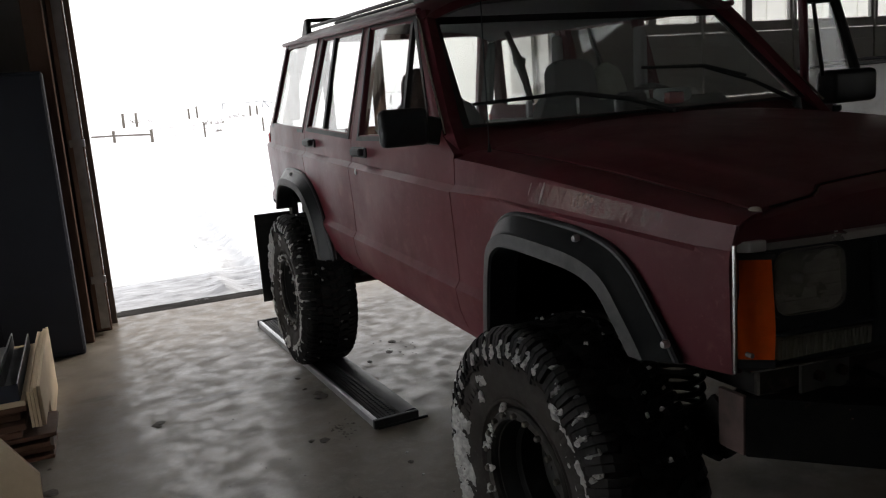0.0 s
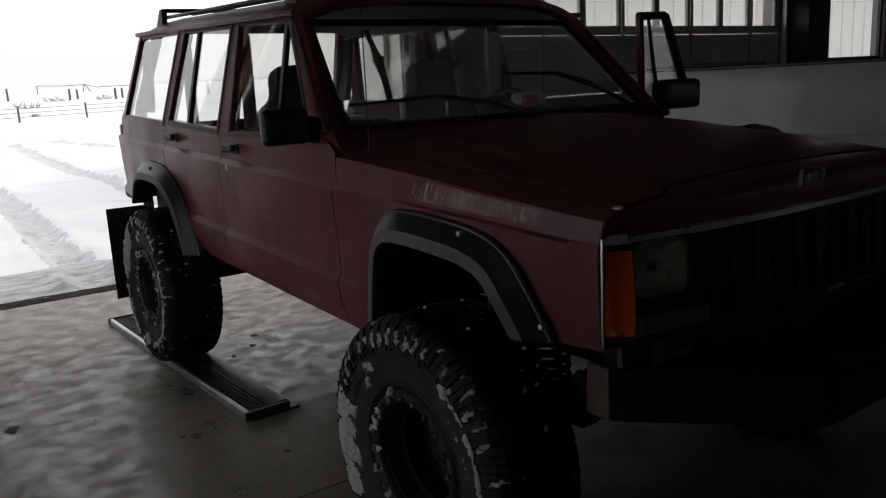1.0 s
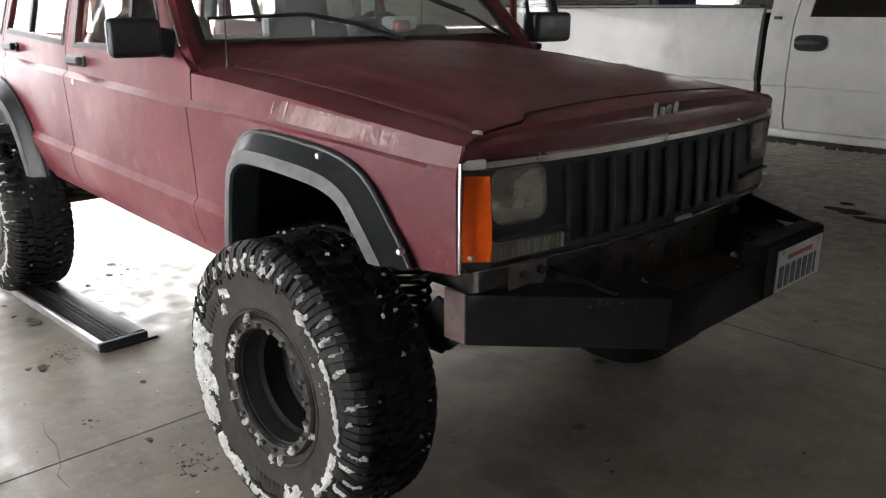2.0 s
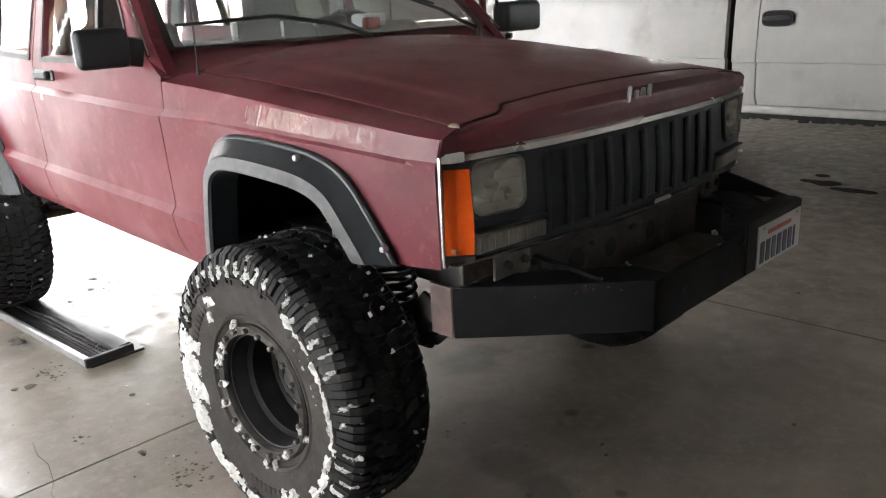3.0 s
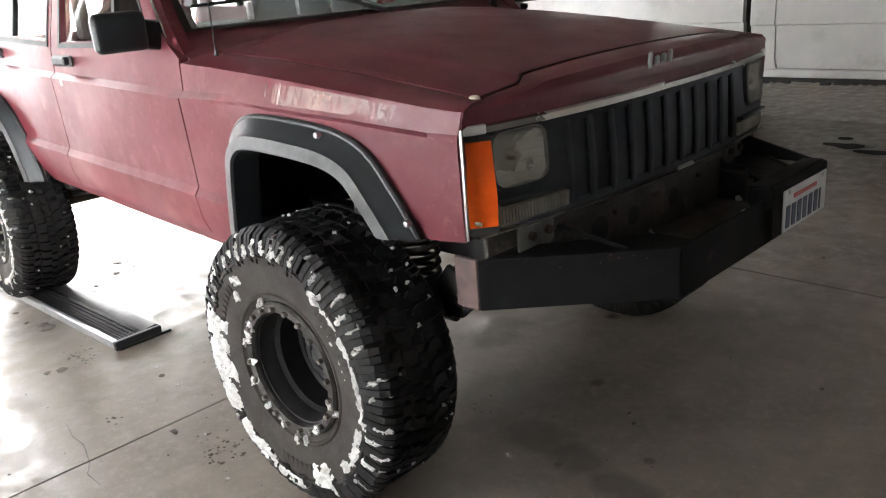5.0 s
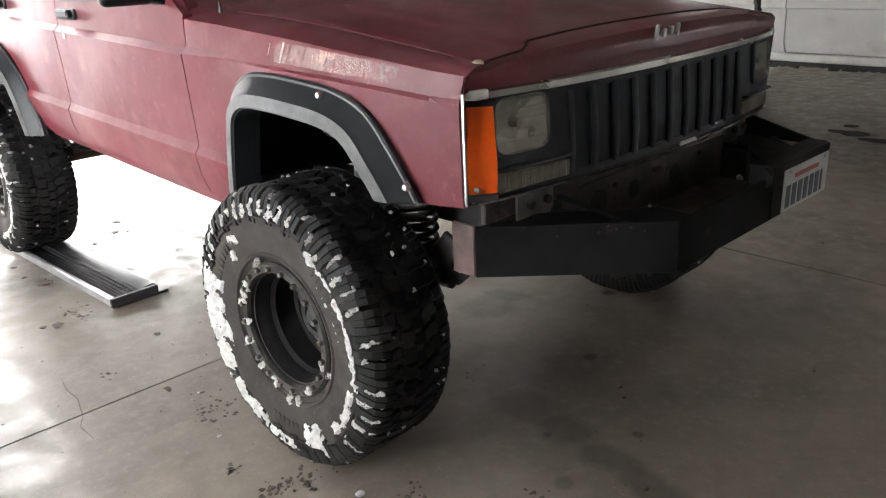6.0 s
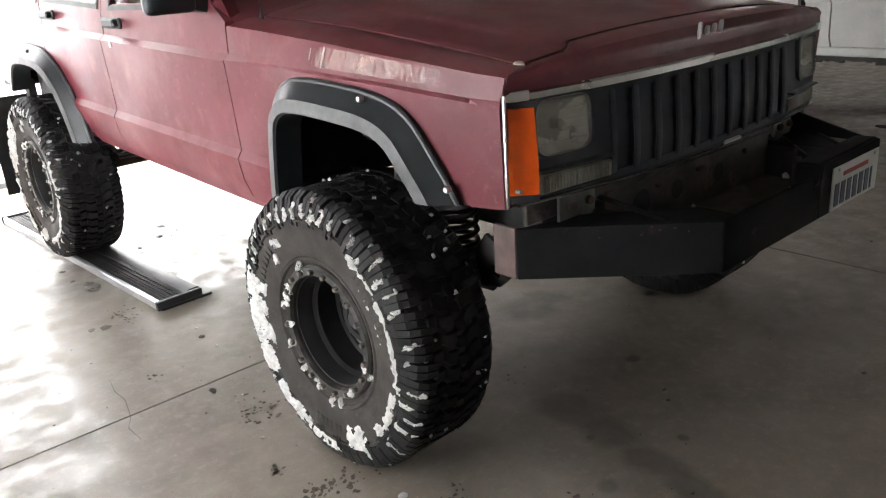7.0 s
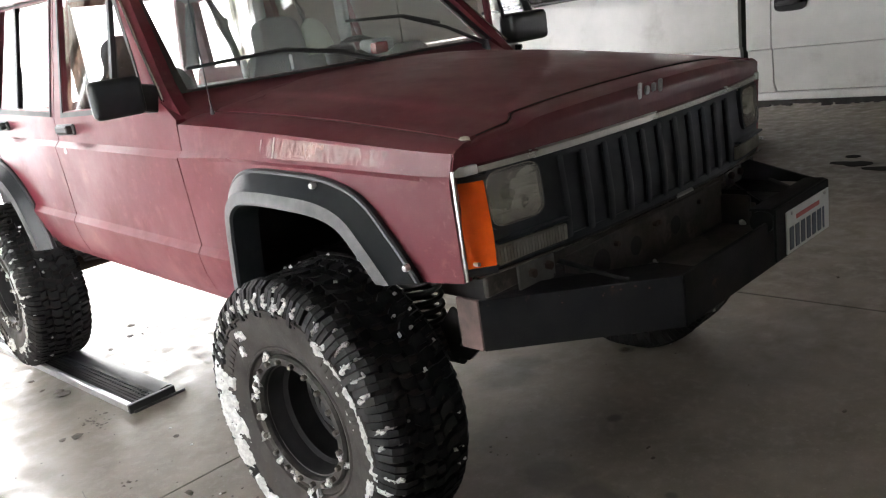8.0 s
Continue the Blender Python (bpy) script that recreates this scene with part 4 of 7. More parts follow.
        part("peeled_patch", sheet(film, [], lambda a, b, d: fskin(a, b, d - 0.0008), 0.0006, [0.0, -0.1, -0.2, -0.3], [1.16, 1.175]), WORNPAINT, car, "clear coat peeled pale", shadow=False)
        for y, z0, z1, w in ((0.0, 1.148, 1.208, 0.0035), (0.055, 1.165, 1.2, 0.0012)):
            left, right = [], []
            for k in range(9):
                t = k / 8
                c, g = y + 0.004 * noise.noise((t * 3, y * 40, 2)), w * (0.6 + 0.4 * math.sin(math.pi * t)) * (1 + 0.5 * noise.noise((t * 5, y * 30, 7)))
                left.append((c - g, z0 + (z1 - z0) * t))
                right.append((c + g, z0 + (z1 - z0) * t))
            part("paint_scuff", sheet(left + right[::-1], [], lambda a, b, d: fskin(a, b, d - 0.0018), 0.0022), SCUFF, car, "pale scuff through the paint")
    # sill and roof gutter
    part("sill", sheet([(0.33, 0.655), (1.925, 0.655), (1.925, 0.698), (0.33, 0.698)], [], skin(side, -0.004), 0.05, (1.0,), (0.69,)), PAINT, car)
    part("roof_gutter", tube([(side * (half(y, 1.715) + 0.012), y, 1.715 + rake(y)) for y in (0.95, 1.5, 2.1, 2.6, 3.03)], 0.012), PAINT, car)
    # windscreen pillar: a tapered beam from the cowl to the roof, outer edge on the body side
    foot, head = Vector((0, 0.535, 1.23)), Vector((0, 0.985, 1.725))
    bm = bmesh.new()
    rings = []
    for k in range(9):
        t = k / 8
        c = foot.lerp(head, t)
        w = half(c.y, c.z - rake(c.y)) + 0.001 - 0.012 * max(0.0, 1 - t * 4)
        wide = 0.062 - 0.012 * t
        rings.append([bm.verts.new((side * xx, c.y + dy, c.z + dz)) for xx, dy, dz in ((w, 0.05, 0.005), (w, -0.005, 0.005), (w - 0.018, -0.03, 0.012), (w - wide, -0.028, 0.008),
                                                                                      (w - wide, 0.0, -0.02), (w - 0.03, 0.05, -0.02))])
    for q, s in zip(rings, rings[1:]):
        for k in range(6):
            bm.faces.new((q[k], q[(k + 1) % 6], s[(k + 1) % 6], s[k]))
    bm.faces.new(rings[0]), bm.faces.new(rings[-1][::-1])
    part("windscreen_pillar", bm, PAINT, car)
    part("pillar_trim", tube([(side * (half(y, z - rake(y)) + 0.007), y, z) for y, z in ((0.575, 1.31), (0.613, 1.346 + rake(0.613)), (0.771, 1.501 + rake(0.771)), (0.934, 1.671 + rake(0.934)), (0.985, 1.715 + rake(0.985)))], 0.005, 6), CHROME, car, "thin bright drip trim")
    build_flare(car, rounded(outline_front_arch()), side, ((-0.181, 1.1), (-0.44, 0.91)))
    build_flare(car, rounded(outline_rear_arch()), side, ((2.02, 0.74), (2.45, 1.03), (2.83, 0.88)))
    # inner wheel wells
    for y0, y1, zt in ((-0.46, 0.33, 1.07), (1.93, 2.84, 1.1)):
        a = side * 0.42
        bm = rbox(min(a, a + side * 0.012), max(a, a + side * 0.012), y0, y1, 0.86, zt, 0.002)
        part("wheel_well", join(bm, rbox(min(a, side * 0.76), max(a, side * 0.76), y0, y1, zt, zt + 0.012, 0.002)), WELL, car, "grey inner wheel well, lightened to stand in for haze")


def build_flare(car, arch, side, bolts):
    """A broad moulded lip that follows the wheel opening."""
    n = len(arch)
    cy, cz = sum(p[0] for p in arch) / n, min(p[1] for p in arch)
    # profile: distance outside the opening, stand-off from the body
    prof = [(0.068, -0.004), (0.069, 0.008), (0.064, 0.013), (0.058, 0.015), (0.054, 0.02), (0.024, 0.043), (0.016, 0.054), (-0.018, 0.06), (-0.024, 0.054), (-0.024, -0.03), (0.0, -0.03)]
    bm = bmesh.new()
    rings, outward = [], []
    for i, (y, z) in enumerate(arch):
        a, b = Vector((*arch[max(0, i - 1)], 0)), Vector((*arch[min(n - 1, i + 1)], 0))
        t = (b - a).normalized()
        nrm = Vector((t.y, -t.x, 0))
        if nrm.x * (y - cy) + nrm.y * (z - cz) < 0:
            nrm = -nrm
        if i in (0, n - 1):
            # both ends are cut level
            nrm = Vector((math.copysign(1.15, y - cy), 0, 0))
        outward.append((y, z, nrm.x, nrm.y))
        rings.append([bm.verts.new((side * (half(y, max(0.86, min(z + dz * nrm.y, 1.13))) + o), y + dz * nrm.x, z + dz * nrm.y + rake(y))) for dz, o in prof])
    m = len(prof)
    for q, s in zip(rings, rings[1:]):
        for k in range(m):
            bm.faces.new((q[k], q[(k + 1) % m], s[(k + 1) % m], s[k]))
    bm.faces.new(rings[0]), bm.faces.new(rings[-1][::-1])
    ob = part("wheel_arch_flare", bm, FLARE, car, "textured black plastic wheel-arch flare", smooth=25)
    lip = bmesh.new()
    rows = [[lip.verts.new(r[k].copy()) for k in range(3)] for r in [[Vector((side * (half(y, max(0.86, min(z, 1.13))) + o), y + dz * nx, z + dz * nz + rake(y))) for dz, o in ((0.0155, 0.0555), (0.0, 0.0592), (-0.0185, 0.0615))]
                                                                   for y, z, nx, nz in outward]]
    for q, r in zip(rows, rows[1:]):
        for k in range(2):
            lip.faces.new((q[k], q[k + 1], r[k + 1], r[k]))
    solid(lip, (-side * 0.006, 0, 0))
    part("flare_lip", lip, FLARELIP, ob, "lighter grey edge of the flare", smooth=25)
    for y, z in bolts:
        x = half(y, min(z, 1.13)) + 0.034
        bolt = lathe([(0.0001, 0.006), (0.007, 0.005), (0.009, 0.0), (0.009, -0.01)], 10)
        bmesh.ops.transform(bolt, matrix=Matrix.Translation((side * x, y, z + rake(y))) @ Matrix.Diagonal((side, 1, 1, 1)), verts=bolt.verts)
        part("bolt", bolt, STEEL, ob)


def build_wheel(car, x, y, z, side, turn, steer, ground):
    """A mud tyre on a black steel wheel with a bolted outer ring."""
    place = Matrix.Translation((x, y, z)) @ pose(0, 0, 0, 0, 0, steer) @ pose(0, 0, 0, turn, 0, 0) @ Matrix.Diagonal((side * 0.92, 0.963, 0.963, 1))

    def put(bm):
        bmesh.ops.transform(bm, matrix=place, verts=bm.verts)
        for v in bm.verts:
            # the load flattens the tyre where it stands
            v.co.z = max(v.co.z, ground)
        return bm

    def put_rim(bm):
        bmesh.ops.scale(bm, vec=(1, 0.86, 0.86), verts=bm.verts)
        bmesh.ops.translate(bm, vec=(0.016, 0, 0), verts=bm.verts)
        return put(bm)

    rim = lathe([(0.225, -0.13), (0.21, -0.12), (0.2, -0.09), (0.195, 0.06), (0.205, 0.1), (0.222, 0.118), (0.228, 0.112), (0.21, 0.088), (0.2, 0.05), (0.185, 0.03)], 48)
    wheel = part("wheel", put_rim(rim), RIM, car, "black steel wheel with a bolted outer ring")
    disc = lathe([(0.196, -0.05), (0.17, -0.048), (0.165, -0.055), (0.098, -0.02), (0.085, -0.005), (0.06, -0.003), (0.055, -0.01), (0.0001, -0.01)], 48)
    part("wheel_disc", put_rim(disc), RIM, wheel)
    for k in range(8):
        a = k * math.tau / 8
        w = rbox(-0.012, 0.012, -0.028, 0.028, 0.095, 0.19, 0.006, m=pose(-0.02, 0, 0) @ pose(0, 0, 0, math.degrees(a), 0, 0) @ pose(0, 0, 0, 0, -14, 0))
        part("spoke", put_rim(w), RINGS, wheel)
    part("hub_cap", put_rim(lathe([(0.0001, 0.016), (0.026, 0.015), (0.032, 0.01), (0.034, -0.012)], 24)), TRIM, wheel)
    ring = lathe([(0.205, 0.112), (0.21, 0.124), (0.236, 0.126), (0.243, 0.118), (0.243, 0.105), (0.2, 0.1)], 48)
    part("bead_ring", put_rim(ring), RINGS, wheel, "scuffed dark outer clamp ring")
    for k in range(20):
        a = k * math.tau / 20
        b = lathe([(0.0001, 0.015), (0.0075, 0.015), (0.0102, 0.012), (0.0102, 0.0)], 6)
        bmesh.ops.translate(b, vec=(0.125, 0.223 * math.cos(a), 0.223 * math.sin(a)), verts=b.verts)
        part("ring_bolt", put_rim(b), BOLTS, wheel)
    # carcass
    side_prof = [(0.2, 0.108), (0.212, 0.128), (0.235, 0.14), (0.29, 0.152), (0.33, 0.158), (0.365, 0.155), (0.392, 0.146), (0.408, 0.13), (0.414, 0.09), (0.416, 0.0)]
    prof = side_prof + [(r, -xx) for r, xx in side_prof[-2::-1]]
    carc = lathe(prof, 96)
    tyre = part("tyre", put(carc), SIDEWALL, wheel, "chunky mud-terrain tyre caked with snow")
    # raised rings and bars on the sidewall
    rings = lathe([(0.225, 0.136), (0.229, 0.144), (0.236, 0.146), (0.241, 0.142)], 64)
    join(rings, lathe([(0.262, 0.138), (0.266, 0.145), (0.272, 0.146), (0.276, 0.142)], 64))
    join(rings, lathe([(0.345, 0.156), (0.348, 0.162), (0.354, 0.162), (0.357, 0.156)], 64))
    part("sidewall_rib", put(rings), SIDEWALL, wheel)
    for a0 in (0.5, 2.6, 4.7):
        for k in range(9):
            a = a0 + k * 0.075
            part("raised_bar", put(rbox(0.15, 0.1575, -0.006, 0.006, 0.296, 0.322, 0.001, m=pose(0, 0, 0, math.degrees(a), 0, 0))), SIDEWALL, wheel)
    # tread blocks
    lugs = bmesh.new()
    n = 54
    rnd = random.Random(5 + int(10 * y) + int(side))
    for k in range(n):
        for s in (1, -1):
            a = (k + (0.5 if s < 0 else 0)) * 360 / n
            odd = k % 2
            # shoulder block wrapped over the edge: two ribs of uneven length with a slit between
            a += rnd.uniform(-0.35, 0.35)
            for y0, y1, cut in ((-0.0195, -0.0025, 0.024 * odd + rnd.uniform(-0.004, 0.006)), (0.0015, 0.0195, 0.012 + 0.014 * (1 - odd) + rnd.uniform(-0.004, 0.006))):
                pts = [(0.084 + 0.012 * odd, 0.405), (0.086 + 0.012 * odd, 0.434), (0.126, 0.432), (0.15, 0.415), (0.163, 0.378), (0.1645, 0.366 - cut), (0.152, 0.356 - cut), (0.13, 0.40)]
                b = prism([(s * q, r) for q, r in pts], y0, y1, "y")
                bmesh.ops.transform(b, matrix=pose(0, 0, 0, a, 0, 0) @ pose(0, 0, 0, 0, 0, s * 9), verts=b.verts)
                join(lugs, b)
        for cx, flip, off in ((0.046, 1, 0.3), (-0.046, -1, 0.8)):
            a = (k + off) * 360 / n
            sh = [(-0.044, -0.021), (-0.012, -0.024), (0.01, -0.012), (0.042, -0.023), (0.042, 0.008), (0.014, 0.021), (-0.008, 0.01), (-0.044, 0.017)]
            for half_block in ((0, 1, 2, 5, 6, 7), (2, 3, 4, 5)):
                gap = 0.0025 if half_block[0] == 2 else -0.0025
                b = prism([(cx + sh[q][0] + gap, flip * sh[q][1] * 0.92) for q in half_block], 0.405, 0.433 - 0.002 * (k % 3), "z")
                bmesh.ops.rotate(b, cent=(cx, 0, 0), matrix=Matrix.Rotation(radians(flip * (12 + 5 * (k % 2))), 3, "Z"), verts=b.verts)
                bmesh.ops.transform(b, matrix=pose(0, 0, 0, a, 0, 0), verts=b.verts)
                join(lugs, b)
    tagged(part("tread_block", put(lugs), RUBBER, wheel, "deep black rubber tread blocks", smooth=0), kind="stuff")
    # caked snow, thickest where the tyre last ploughed through it; angles run from the rear up and over
    snow = bmesh.new()

    def lump(px, rr, a, w, h, d, tilt=0.5):
        b = bmesh.new()
        bmesh.ops.create_icosphere(b, subdivisions=2, radius=1)
        seed = Vector((rnd.uniform(0, 90), 0, 0))
        for v in b.verts:
            v.co *= 1 + 0.7 * noise.noise(v.co * 1.1 + seed) + 0.6 * noise.noise(v.co * 2.6 + seed)
        bmesh.ops.scale(b, vec=(d, w, h), verts=b.verts)
        bmesh.ops.rotate(b, cent=(0, 0, 0), matrix=Matrix.Rotation(rnd.uniform(-tilt, tilt), 3, "X"), verts=b.verts)
        bmesh.ops.transform(b, matrix=pose(0, 0, 0, a - 90, 0, 0) @ Matrix.Translation((px, 0, rr)), verts=b.verts)
        join(snow, b)

    # ragged crust on the sidewall: stretches of (from, to) degrees and radii
    patches = ((-50, 12, 0.31, 0.392), (-40, 10, 0.28, 0.37), (-84, -50, 0.335, 0.395), (-108, -80, 0.345, 0.4), (-134, -112, 0.28, 0.37), (-180, -142, 0.305, 0.35), (112, 160, 0.265, 0.292),
               (108, 182, 0.322, 0.358), (66, 96, 0.362, 0.388), (40, 50, 0.29, 0.325), (14, 40, 0.38, 0.402))
    away = Vector((y * 3.1, side * 5.0, 0))

    def thick(a, rr):
        body = -1.0
        for a0, a1, r0, r1 in patches:
            aa = (a - a0 + 40) % 360 - 40
            body = max(body, min(aa * 0.14, (a1 - a0 - aa) * 0.14, (rr - r0) * 55, (r1 - rr) * 55, 0.85))
        p = Vector((rr * math.cos(radians(a)), rr * math.sin(radians(a)), 0))
        return body - 0.53 + 0.75 * noise.noise(p * 26 + away) + 0.5 * noise.noise(p * 70 + away) + 0.25 * noise.noise(p * 190 + away)
    wall_x = [(0.26, 0.136), (0.29, 0.15), (0.33, 0.159), (0.345, 0.1615), (0.375, 0.1605), (0.395, 0.153), (0.413, 0.145), (0.42, 0.13)]
    steps, bands = 420, 42
    grid = {}

    def crust_vert(i, j):
        i %= steps
        if (i, j) not in grid:
            a, rr = -90 + i * 360 / steps, 0.27 + j * 0.0036
            t = thick(a, rr)
            h = max(-0.002, min(0.009, 0.016 * t + 0.001)) + 0.003 * noise.noise(Vector((rr * math.cos(radians(a)), rr * math.sin(radians(a)), 3)) * 160)
            grid[i, j] = (snow.verts.new((lerp(wall_x, rr) + h, rr * math.cos(radians(a)), rr * math.sin(radians(a)))), t)
        return grid[i, j]
    for i in range(steps):
        for j in range(bands):
            quad = [crust_vert(i, j), crust_vert(i + 1, j), crust_vert(i + 1, j + 1), crust_vert(i, j + 1)]
            if max(q[1] for q in quad) > 0.0:
                snow.faces.new([q[0] for q in quad])
    bmesh.ops.delete(snow, geom=[v for v in snow.verts if not v.link_faces], context="VERTS")
    for k in range(n):
        a = (k + 0.5) * 360 / n
        up = math.sin(radians(a))
        if rnd.random() < 0.55 + 0.3 * up:
            # streak down the gap between two shoulder blocks
            r0 = rnd.uniform(0.345, 0.39)
            for i in range(rnd.randint(3, 9)):
                lump(min(0.159, 0.159 - 0.45 * (r0 + 0.005 * i - 0.375)), r0 + 0.005 * i, a + rnd.uniform(-1.2, 1.2), rnd.uniform(0.003, 0.008), rnd.uniform(0.005, 0.01), 0.007)
        if rnd.random() < 0.55:
            lump(rnd.uniform(0.11, 0.14), 0.418, a, rnd.uniform(0.005, 0.009), 0.008, rnd.uniform(0.007, 0.016))
        for _ in range(rnd.choice((0, 1, 1, 2))):
            lump(rnd.uniform(-0.13, 0.08), 0.43, a + rnd.uniform(-3, 3), rnd.uniform(0.003, 0.009), 0.007, rnd.uniform(0.004, 0.01))
    for k in range(6):
        a = rnd.uniform(0, 360)
        for i in range(4):
            lump(0.142, rnd.uniform(0.185, 0.225), a + rnd.uniform(-3, 3), rnd.uniform(0.004, 0.01), rnd.uniform(0.005, 0.012), 0.007)
    for a, rr in ((40, 0.31), (34, 0.28), (20, 0.195), (8, 0.2), (-18, 0.185), (-38, 0.2), (-62, 0.205), (-100, 0.23), (-112, 0.225)):
        for i in range(4):
            lump(0.15 if rr > 0.26 else 0.14, rr + rnd.uniform(-0.012, 0.012), a + rnd.uniform(-2, 2), 0.008, 0.011, 0.008)
    tagged(part("caked_snow", put(snow), SNOWCAKE, wheel, "white packed snow wedged in the tread"), kind="stuff")


NOSE_TOP = [(-0.59, 1.175), (-0.342, 1.195), (-0.034, 1.216), (0.33, 1.234), (0.49, 1.238)]
GAP_TOP = [(-0.585, 1.194), (-0.502, 1.201), (-0.351, 1.213), (-0.14, 1.231), (0.159, 1.248), (0.49, 1.256)]


def nose(x):
    """How far the bowed nose reaches forward."""
    return -0.655 + 0.067 * (abs(x) / 0.745) ** 2.4


def lean(z):
    """The grille's foot stands a little forward of its head."""
    return lerp([(0.84, -0.008), (0.93, -0.012), (1.08, 0.0)], z)


def corner(z):
    """Half width of the nose, which narrows upwards."""
    return lerp([(0.84, 0.75), (0.92, 0.752), (1.0, 0.756), (1.10, 0.748)], z)


def squircle(w, h, p=5.0, n=36):
    out = []
    for k in range(n):
        c, s = math.cos(k * math.tau / n), math.sin(k * math.tau / n)
        r = (abs(c) ** p + abs(s) ** p) ** (-1 / p)
        out.append((w * r * c, h * r * s))
    return out


def build_front(car):
    """Hood, header panel, lamps and grille."""
    def seam(e):
        """How far the hood's front edge runs forward of its middle, towards the corners."""
        return 0.03 * max(0.0, min(1.0, (e - 0.72) / 0.06))

    def hood(u, v):
        s = 2 * u - 1
        e = abs(s)
        y0 = -0.535 - seam(e)
        y = y0 + (0.485 - y0) * v
        x = s * (0.682 + 0.02 * v)
        crown = (0.03 + 0.02 * v) * (1 - e ** 2.4) + 0.007 * max(0.0, min(1.0, (0.8 - e) / 0.05))
        dip = 0.0
        if e > 0.975:
            dip = 0.005 * (e - 0.975) / 0.025
        return (x, y, lerp(GAP_TOP, y) + rake(y) + 0.004 + crown - 0.004 * (1 - v) ** 12 - dip)
    h = part("hood", solid(grid_bm(80, 24, hood), (0, 0, -0.02)), PAINT, car, "faded maroon hood with a thin crack in its paint")
    crack = [(-0.69, 0.40), (-0.62, 0.425), (-0.57, 0.42), (-0.50, 0.452), (-0.45, 0.458), (-0.4, 0.478)]
    part("paint_crack", tube([Vector(hood(0.5 + 0.5 * x / 0.702, (y + 0.535) / 1.02)) + Vector((0, 0, -0.0005)) for x, y in crack], 0.0016, 5), PAINT_DARK, h)

    # header panel over the grille, rounded down at both ends
    def header(u, v):
        s = 2 * u - 1
        x = s * lerp([(0, 0.757), (0.5, 0.753), (0.75, 0.744), (0.9, 0.724), (1, 0.70)], v)
        back = Vector(hood(0.5 + 0.5 * max(-1.0, min(1.0, x / 0.682)), 0.0))
        y1, z1, y0 = back.y - 0.014, back.z - 0.003, nose(x)
        w = lerp([(0, 0.0), (0.25, -0.05), (0.5, -0.04), (0.75, 0.12), (0.9, 0.5), (1, 1.0)], v)
        k = lerp([(0, 0.0), (0.25, 0.3), (0.5, 0.6), (0.75, 0.86), (0.9, 0.965), (1, 1.0)], v)
        return (x, y0 + (y1 - y0) * w, 1.101 + (z1 - 1.101) * k)
    part("header_panel", solid(grid_bm(80, 20, header), (0, 0.012, -0.01)), PAINT, car)
    for s in (-1, 1):
        # fender tops beside the hood
        def top(u, v, s=s):
            y = -0.589 + 1.079 * v
            zo, zi = lerp(NOSE_TOP, y), lerp(GAP_TOP, y)
            outer = fender_half(y, zo) - 0.001
            inner = 0.692 + 0.02 * v
            return (s * (inner + (outer - inner) * u), y, zi + (zo - zi) * u ** 1.25 + rake(y) + 0.004 * math.sin(math.pi * u))
        part("fender_top", solid(grid_bm(8, 20, top), (0, 0, -0.012)), PAINT, car)

    # dark shut lines round the hood
    part("shut_line", tube([Vector(hood(0.02 + 0.96 * k / 60, 0.0)) + Vector((0, -0.007, -0.001)) for k in range(61)], 0.0019, 6), UNDER, h)
    for u, d in ((0.0, -1), (1.0, 1)):
        part("shut_line", tube([Vector(hood(u, k / 16)) + Vector((d * 0.005, 0, -0.001)) for k in range(17)], 0.0026, 6), UNDER, h)
        part("hood_lip", tube([Vector(hood(u, 0.02 + 0.9 * k / 16)) + Vector((-d * 0.001, 0, 0.0012)) for k in range(17)], 0.0028, 8), PAINT, h, "rolled edge of the hood catching the light")
    # chrome strip above the grille and trim below
    def strip(z, dz, w, name, material):
        bm = bmesh.new()
        xs = [-w + (w + min(w, 0.695)) * k / 28 for k in range(29)]
        rows = [[bm.verts.new((x, nose(x) + lean(z) + o, z + q)) for x in xs] for o, q in ((0, -dz), (-0.009, -dz * 0.7), (-0.009, dz * 0.6), (-0.001, dz), (0.015, dz), (0.015, -dz))]
        for i in range(6):
            a, b = rows[i], rows[(i + 1) % 6]
            for k in range(28):
                bm.faces.new((a[k], a[k + 1], b[k + 1], b[k]))
        part(name, bm, material, car, "dull chrome trim strip")
    strip(1.091, 0.011, 0.70, "grille_trim", CHROME)
    strip(0.846, 0.003, 0.74, "lower_trim", CHROME)

    # grille shell with lamp openings
    def face(x, z, d):
        return Vector((x, nose(x) + lean(z) + 0.006 + d, z))
    holes = []
    for s in (-1, 1):
        holes.append([(s * (0.603 + a * s), 1.013 + b) for a, b in squircle(0.0865, 0.07)])
        q = [(0.452, 0.856), (0.684, 0.853), (0.682, 0.91), (0.447, 0.906)]
        holes.append([(s * x, z) for x, z in q])
    for k in range(10):
        a = -0.425 + k * 0.0855
        holes.append([(a, 0.868), (a + 0.058, 0.868), (a + 0.058, 1.062), (a, 1.062)])
    grille = part("grille", sheet([(-0.687, 0.848), (0.687, 0.848), (0.687, 1.078), (-0.687, 1.078)], holes, face, 0.018, [k * 0.1 - 0.6 for k in range(13)], (0.93,)), GRILLE, car,
                  "grey-black plastic grille with ten upright slots", smooth=20)
    for k in range(11):
        a = -0.4395 + k * 0.0855
        bar = prism([(a - 0.0135, 0.0055), (a - 0.010, 0.001), (a + 0.010, 0.001), (a + 0.0135, 0.0055)], 0.86, 1.068, "z", 0.003)
        bmesh.ops.bisect_plane(bar, geom=bar.verts[:] + bar.edges[:] + bar.faces[:], plane_co=(0, 0, 0.93), plane_no=(0, 0, 1))
        for v in bar.verts:
            v.co.y += nose(a) + lean(v.co.z)
        part("grille_bar", bar, GRILLE, grille)
